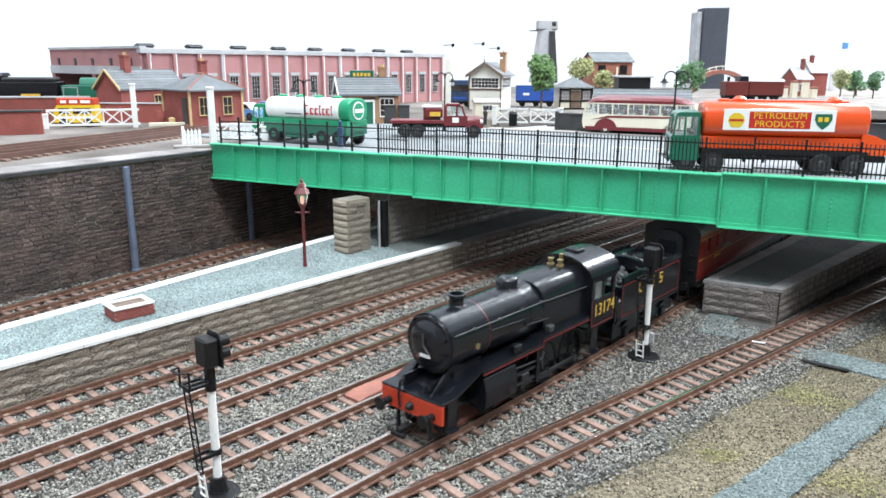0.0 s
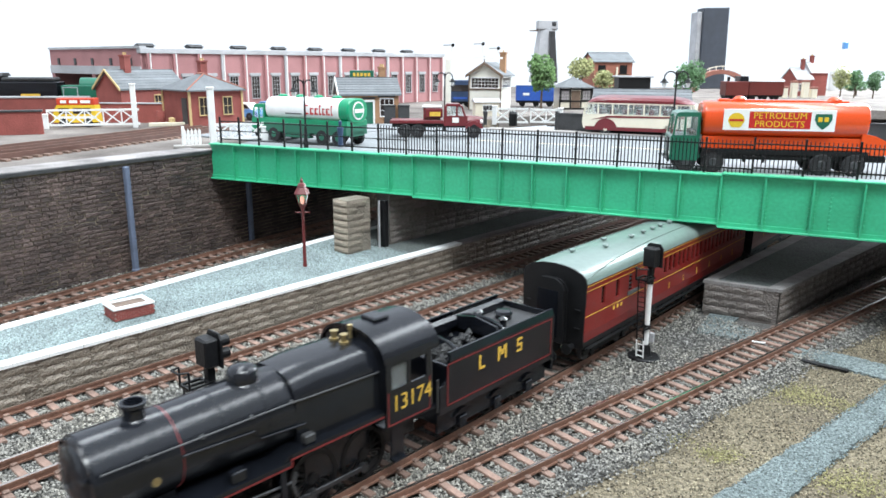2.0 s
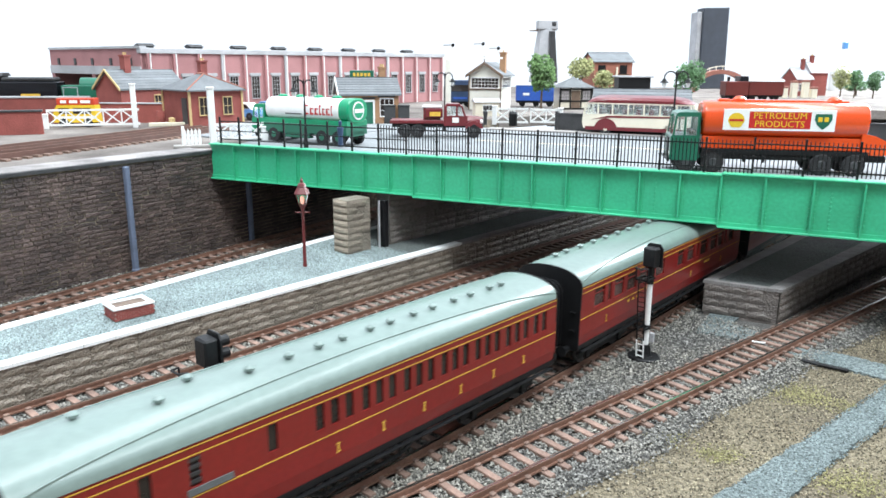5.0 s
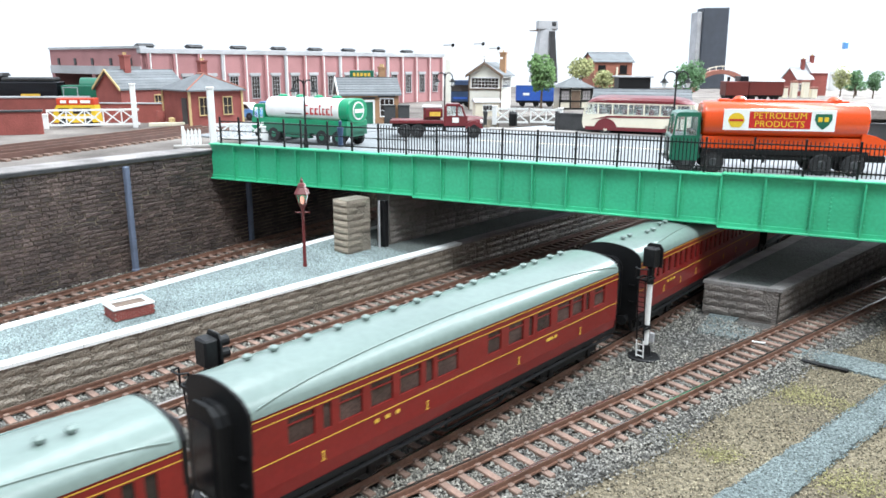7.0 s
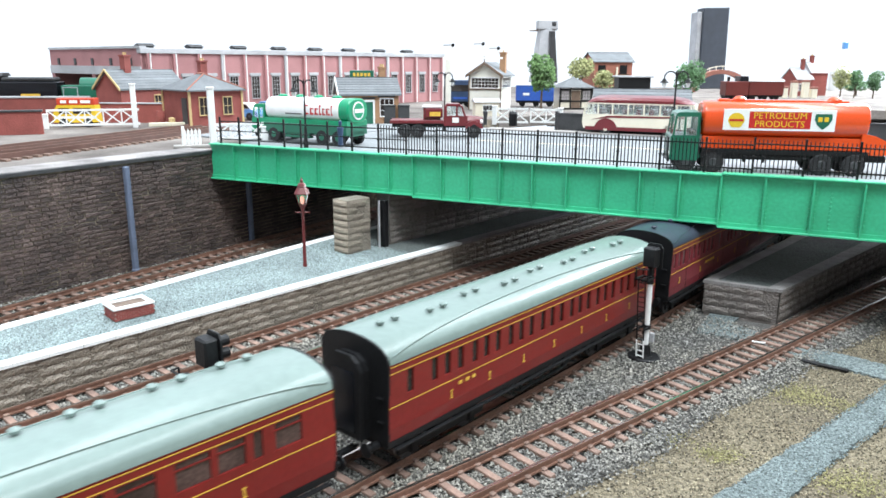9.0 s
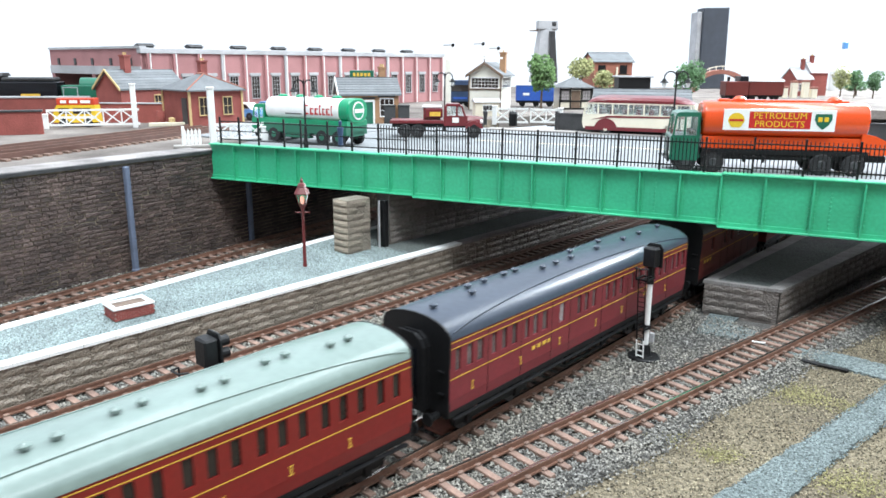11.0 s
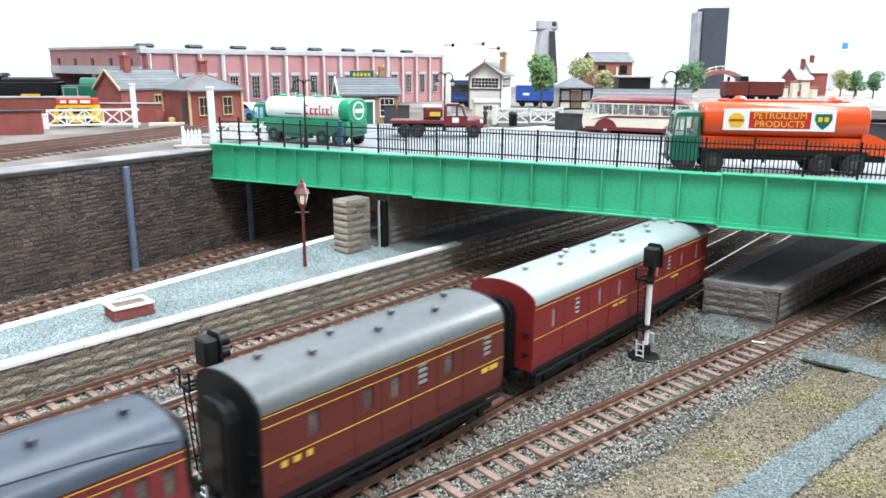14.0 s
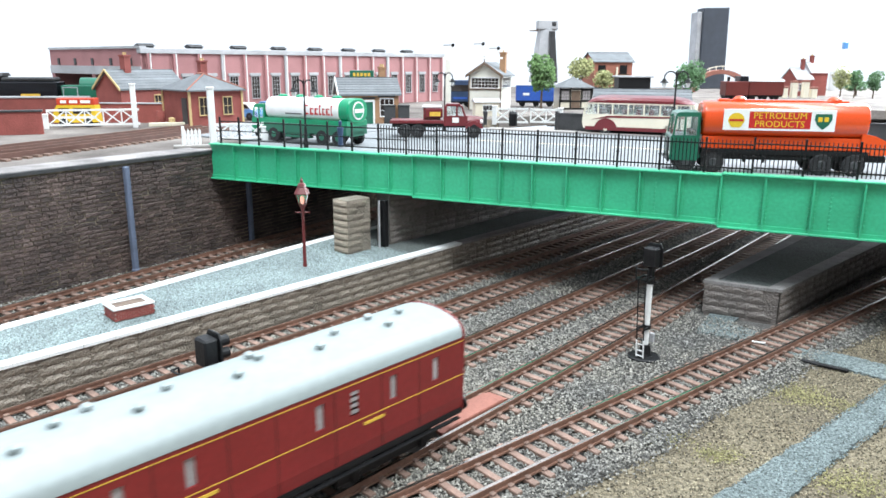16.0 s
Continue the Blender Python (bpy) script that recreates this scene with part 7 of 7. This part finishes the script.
bx = thing("litter_bin", at(78, 836, G0), "black cylindrical litter bin near the gates", "bin")
part("drum", Mesh().lathe((0, 0, 0), [(4.6, 0), (5.0, 13), (0.2, 13)], 12), BLACK, bx)
part("lid", Mesh().lathe((0, 0, 13), [(5.4, 0), (4.0, 2.4), (0.2, 3)], 12), BLACK, bx)
pb = thing("red_kiosk", at(-155, 690, G0, 0), "small red post box near the crossing gate", "post box")
part("drum", Mesh().lathe((0, 0, 0), [(4, 0), (4, 16), (0.2, 16)], 12), BRICK_RED, pb)
part("cap", Mesh().lathe((0, 0, 16), [(4.6, 0), (4.2, 2), (0.2, 3.4)], 12), BRICK_RED, pb)
# plain model figurines
for x, y, h, c, c2, lab in ((-83.2, 596.5, 19, BLUE_DK, CREAM, "small dark blue model figurine behind the railing"), (47, 840, 19, LOCO_GREY, PALE, "small grey model figurine beside the lorry")):
    fg = Mesh().lathe((0, 0, 0), [(2.2, 0), (2.0, 8), (2.8, 15), (1.0, 16.5), (1.5, 18), (1.4, 20), (0.2, 21)], 10)
    solo("figurine", fg, c, lab, "figurine", at(x, y, TOP + (2.2 if y < 700 else 0.5)), smooth=True, group="figurines")


# ---- trees ----
def tree(x, y, z, h0, h1, r, leaf, label, n, seed, size=3.2, round_=1.0):
    rg = random.Random(seed)
    t = thing("tree", at(x, y, z), label, "tree", "trees")
    tr = Mesh().tube((0, 0, 0), (0.6, 0.4, h0 + (h1 - h0) * 0.4), r * 0.09, r * 0.05, 8)
    for i in range(6):
        a = rg.uniform(0, 6.28)
        tr.tube((0.4, 0.3, h0 * 0.8 + i * (h1 - h0) * 0.08), (math.cos(a) * r * 0.55, math.sin(a) * r * 0.55, h0 + (h1 - h0) * rg.uniform(0.3, 0.75)), r * 0.04, r * 0.015, 5)
    part("trunk", tr, BARK, t)
    m = Mesh()
    lobes = [(rg.uniform(-0.45, 0.45) * r, rg.uniform(-0.45, 0.45) * r, h0 + (h1 - h0) * rg.uniform(0.25, 0.75), rg.uniform(0.45, 0.7)) for _ in range(9)] + [(0, 0, (h0 + h1) / 2, 0.85)]
    for _ in range(n):
        lx, ly, lz, lr = rg.choice(lobes)
        while True:
            p = Vector((rg.gauss(0, 1), rg.gauss(0, 1), rg.gauss(0, 1)))
            if p.length > 0.1:
                break
        p.normalize()
        k = rg.uniform(0.7, 1.05)
        c = Vector((lx + p.x * r * lr * k, ly + p.y * r * lr * k, lz + p.z * (h1 - h0) / 2 * lr * k))
        c.z = min(max(c.z, h0 - 1), h1 + 1)
        if math.hypot(c.x, c.y) > r * 1.05:
            c.x, c.y = c.x * r / math.hypot(c.x, c.y), c.y * r / math.hypot(c.x, c.y)
        s = size * rg.uniform(0.6, 1.2)
        d1 = Vector((rg.uniform(-1, 1), rg.uniform(-1, 1), rg.uniform(-1, 1))).normalized() * s
        d2 = d1.orthogonal().normalized() * s * 0.7
        d3 = (p * s * 0.5)
        m.add([c - d1, c + d2, c + d1, c - d2, c + d3], [(0, 1, 4), (1, 2, 4), (2, 3, 4), (3, 0, 4), (0, 3, 2, 1)])
    part("crown", m, leaf, t, "crown of small leaf clumps", kind="stuff")
    return t


tree(147, 1130, G0, 26, 82, 22, LEAF, "bright green leafy tree beside the pavilion", 1500, 1)
tree(296, 1650, G0 - 0.6, 30, 84, 30, LEAF_O, "olive-green feathery tree before the warehouse", 900, 2, 3.6)
tree(330, 1560, G0 - 0.6, 14, 58, 24, LEAF_O, "low olive-green bush tree", 600, 3, 3.6)
tree(488, 1500, G0 - 0.6, 6, 76, 32, LEAF_D, "dark green rounded tree in the far yard", 1400, 4, 3.6)
tree(845, 1600, G0 - 0.6, 18, 66, 19, LEAF_O, "olive-green tree beside the far station", 600, 5)
tree(880, 1610, G0 - 0.6, 16, 60, 15, LEAF_D, "dark green clipped tree in a row", 600, 6)
tree(915, 1600, G0 - 0.6, 14, 60, 16, LEAF_D, "dark green clipped tree in a row", 600, 7)
tree(960, 1750, G0 - 0.6, 10, 40, 30, LEAF_D, "dark green hedge tree at the edge", 700, 8)

# ---- boards between the rails, paths, tufts ----
for k, u0, u1 in (("D", 193, 241), ("E", 197, 240)):
    bd = thing("crossing_board", at(*track_pt(k, (u0 + u1) / 2), 0, track_head(k, (u0 + u1) / 2)), "terracotta-brown crossing board laid between the rails", "board", "crossing boards")
    h = (u1 - u0) / 2
    part("ramp", Mesh().prism([(-h, -2.9), (-h, -1.6), (-h + 5, -0.5), (h - 5, -0.5), (h, -1.6), (h, -2.9)], "y", -5.2, 5.2), TERRA, bd)
    part("edge_strip", Mesh().box(-h + 4, -5.5, -2.9, h - 4, -5.2, -0.8).box(-h + 4, 5.2, -2.9, h - 4, 5.5, -0.8), TERRA, bd)


def ragged(pts, n, amp, seed):
    rg = random.Random(seed)
    out = []
    for i, p in enumerate(pts):
        q = pts[(i + 1) % len(pts)]
        for k in range(n):
            w = k / n
            out.append((p[0] + (q[0] - p[0]) * w + rg.uniform(-amp, amp), p[1] + (q[1] - p[1]) * w + rg.uniform(-amp, amp)))
    return out


for i, pts in enumerate((((40, 184), (101.7, 233.6), (155, 276), (208.9, 319.3), (300, 392), (282, 365), (190.7, 288.1), (127.1, 233.8), (66, 182)),
                         ((187, 376), (207.7, 363), (224.5, 347.5), (300, 290), (290, 272), (214.9, 329.5), (196.3, 345.6), (182, 362)),
                         ((169, 436), (187, 429), (169, 407), (180, 393), (174, 381), (159, 384), (144, 394)))):
    solo("gravel_path", Mesh().prism(ragged(pts, 16 if i < 2 else 5, 0.8 if i < 2 else 0.4, i), "z", LOW - 0.4, LOW + 0.9), BLUE_PATH, "slate-grey gravel path strip beside the track", "path", kind="structure")
sh = thing("timber_strip", at(190, 353, LOW + 0.3, -38), "black rubber strip along the gravel path", "strip")
part("strip", Mesh().box(-4, -6, 0, 18, -3.6, 1.8, 0.5), BLACK, sh)
scrap = thing("white_scrap", at(171, 372, -2.6, -20), "small white plastic scrap lying between rails", "scrap")
part("bar", Mesh().box(-3, -0.45, 0, 3, 0.45, 0.9, 0.2), WHITE, scrap)
part("tab", Mesh().box(-4, -0.4, 0, -2.8, 1.4, 0.8, 0.2), WHITE, scrap)
for x, y, a in ((-160, 492, 25), (-148, 574, 40)):
    solo("timber_offcut", Mesh().box(-3.4, -0.8, 0, 3.4, 0.8, 1.0, 0.2), CREAM, "pale timber offcut lying by the track", "offcut", at(x, y, -3.4, a), group="offcuts")


# ---- loose ballast stones and earth grit ----
def scatter(name, pts, size, material, label, category, seed):
    """Small angular stones at the points (x, y, z), all in one mesh."""
    rg = np.random.default_rng(seed)
    n = len(pts)
    base = np.array([(1, 0, 0), (-1, 0, 0), (0, 1, 0), (0, -1, 0), (0, 0, 0.8), (0, 0, -0.8)], float)
    sc = size * rg.uniform(0.55, 1.25, (n, 1, 1)) * rg.uniform(0.7, 1.3, (n, 6, 1))
    ang = rg.uniform(0, math.tau, n)
    c, s = np.cos(ang)[:, None], np.sin(ang)[:, None]
    v = base[None] + rg.uniform(-0.3, 0.3, (n, 6, 3))
    v = np.stack([v[..., 0] * c - v[..., 1] * s, v[..., 0] * s + v[..., 1] * c, v[..., 2]], -1) * sc + np.asarray(pts)[:, None, :]
    tri = np.array([(0, 2, 4), (2, 1, 4), (1, 3, 4), (3, 0, 4), (2, 0, 5), (1, 2, 5), (3, 1, 5), (0, 3, 5)])
    f = (np.arange(n)[:, None, None] * 6 + tri[None]).reshape(-1, 3)
    me = bpy.data.meshes.new(name)
    me.from_pydata((v.reshape(-1, 3) * MM).tolist(), [], f.tolist())
    me.materials.append(material)
    return tagged(new(name, me), label, category, kind="stuff")


def track_vs(k, u):
    a, b, c = TRACKS[k]
    w = np.clip(u, 60, 500) / 100
    return a * w * w + b * w + c + (u / 100 - w) * (2 * a * w + b)


rg = np.random.default_rng(11)
cu, cv = [], []
for u0, u1, dens in ((62, 200, 1.45), (200, 330, 1.1), (330, 560, 0.55), (560, 840, 0.3)):
    n = int((u1 - u0) * 245 * dens * 1.45)
    cu.append(rg.uniform(u0, u1, n))
    cv.append(rg.uniform(-336, -92, n))
n = 16000
cu.append(rg.uniform(330, 700, n))
cv.append(rg.uniform(-118, -30, n))
n = 15000
ua = rg.uniform(90, 380, n)
cu.append(ua)
cv.append(track_vs("A", ua) + rg.uniform(-27, 30, n))
cu, cv = np.concatenate(cu), np.concatenate(cv)
near = np.min([np.abs(cv - track_vs(k, cu)) for k in TRACKS], axis=0)
edge = track_vs("F", cu) + 26 + 2.5 * np.sin(cu / 17) + rg.normal(0, 2.5, len(cu))
back = -392 - (np.minimum(cu, 340) - 102) * 0.155 - np.maximum(0, cu - 340) * 0.02
keep = (cv < edge) & ~((cu > 416) & (cv > -177) & (cv < -133 + (cu - 421) * 0.069)) & ~((cv < -340) & (cv > back - 1)) & (np.abs(near - 8.7) > 1.4)
cu, cv, near = cu[keep], cv[keep], near[keep]
cz = -4.9 + rg.uniform(0, 1, len(cu)) * np.where(near < 16, 1.0, 1.6)
scatter("ballast", np.stack([cu * UX + cv * UY, cu * UY - cv * UX, cz], -1), 0.56, BALLAST, "loose grey granite ballast between the tracks", "ballast", 3)
gu, gv = rg.uniform(60, 520, 92000), rg.uniform(-130, 60, 92000)
keep = gv > track_vs("F", gu) + 24 + 2.5 * np.sin(gu / 17)
gu, gv = gu[keep], gv[keep]
scatter("earth_grit", np.stack([gu * UX + gv * UY, gu * UY - gv * UX, LOW - 0.2 + rg.uniform(0, 0.35, len(gu))], -1), 0.42, GRIT, "fine brown grit on the earth", "grit", 5)
# blue-grey chippings on the platform and on the two gravel paths
n = 36000
qu = rg.uniform(60, 345, n)
q_front, q_back = -337 - (qu - 85) * 0.022 - 7, -392 - (qu - 102) * 0.155 + 7
qv = q_back + (q_front - q_back) * rg.uniform(0, 1, n)
scatter("platform_chippings", np.stack([qu * UX + qv * UY, qu * UY - qv * UX, PLAT + rg.uniform(-0.1, 0.15, n)], -1), 0.4, CHIPS, "blue-grey gravel chippings on the platform", "gravel", 8)
n = 9000
qx = rg.uniform(0, 1, n)
qa, qb = np.array([53, 183.0])[None] + qx[:, None] * np.array([238, 195.0])[None], rg.uniform(-8.6, 8.6, n)
scatter("path_chippings", np.stack([qa[:, 0] - qb * 0.63, qa[:, 1] + qb * 0.77, LOW + 0.8 + rg.uniform(0, 0.2, n)], -1), 0.4, PATH_CHIPS, "slate-grey chippings on the gravel path", "gravel", 9)
tp = []
for cx, cy, rx, n in ((166, 313, 15, 900), (108, 259, 9, 420), (150, 238, 15, 800), (92, 270, 8, 160), (180, 300, 10, 250)):
    for a, b in zip(rg.normal(0, 0.5, n), rg.normal(0, 0.5, n)):
        tp.append((cx + a * rx, cy + b * rx * 0.8, LOW + rg.uniform(0, 0.8)))
scatter("dry_grass", tp, 0.36, GRASS, "yellow dry grass flock in patches", "grass", 6)

# ---- unseen room walls and floor; the walls are added to cut low light ----
solo("room_wall_back", Mesh().box(-2600, -1860, -900, 3000, -1800, 2100), mat("dim_unseen_wall", (0.3, 0.29, 0.28), 0.9, var=0.15, scale=2, fine=40), "unseen dim wall added behind the camera to cut light", "wall", kind="structure")
solo("room_wall_right", Mesh().box(2960, -1800, -900, 3000, 2600, 1500), bpy.data.materials["dim_unseen_wall"], "unseen dim wall added beside the layout to cut light", "wall", kind="structure")
solo("room_floor", Mesh().box(-2600, -1800, -920, 2960, 2600, -900), bpy.data.materials["dim_unseen_wall"], "dim plain room floor under the layout", "floor", kind="structure")


def motions():
    """Keys the train along track E, its wheels and its rods."""
    for v, offset, length in VEHICLES:
        walk(v, [(i * 0.25, on_track(START + offset - travelled(i * 0.25), length)) for i in range(65)])
    for w, x, r in AXLES:
        step = 2 if r < 9 else 3
        rows = []
        for i in range(0, 481, step):
            t = i / 30
            rows.append((t, at(x, 0, r, 0, 0, -math.degrees(travelled(t) / r))))
        walk(w, rows)
    for rod in RODS:
        rows = []
        for i in range(0, 481, 3):
            t = i / 30
            a = travelled(t) / 10.2
            rows.append((t, at(-4.2 * math.sin(a), 0, 10.2 - 4.2 * math.cos(a))))
        walk(rod, rows)

motions()
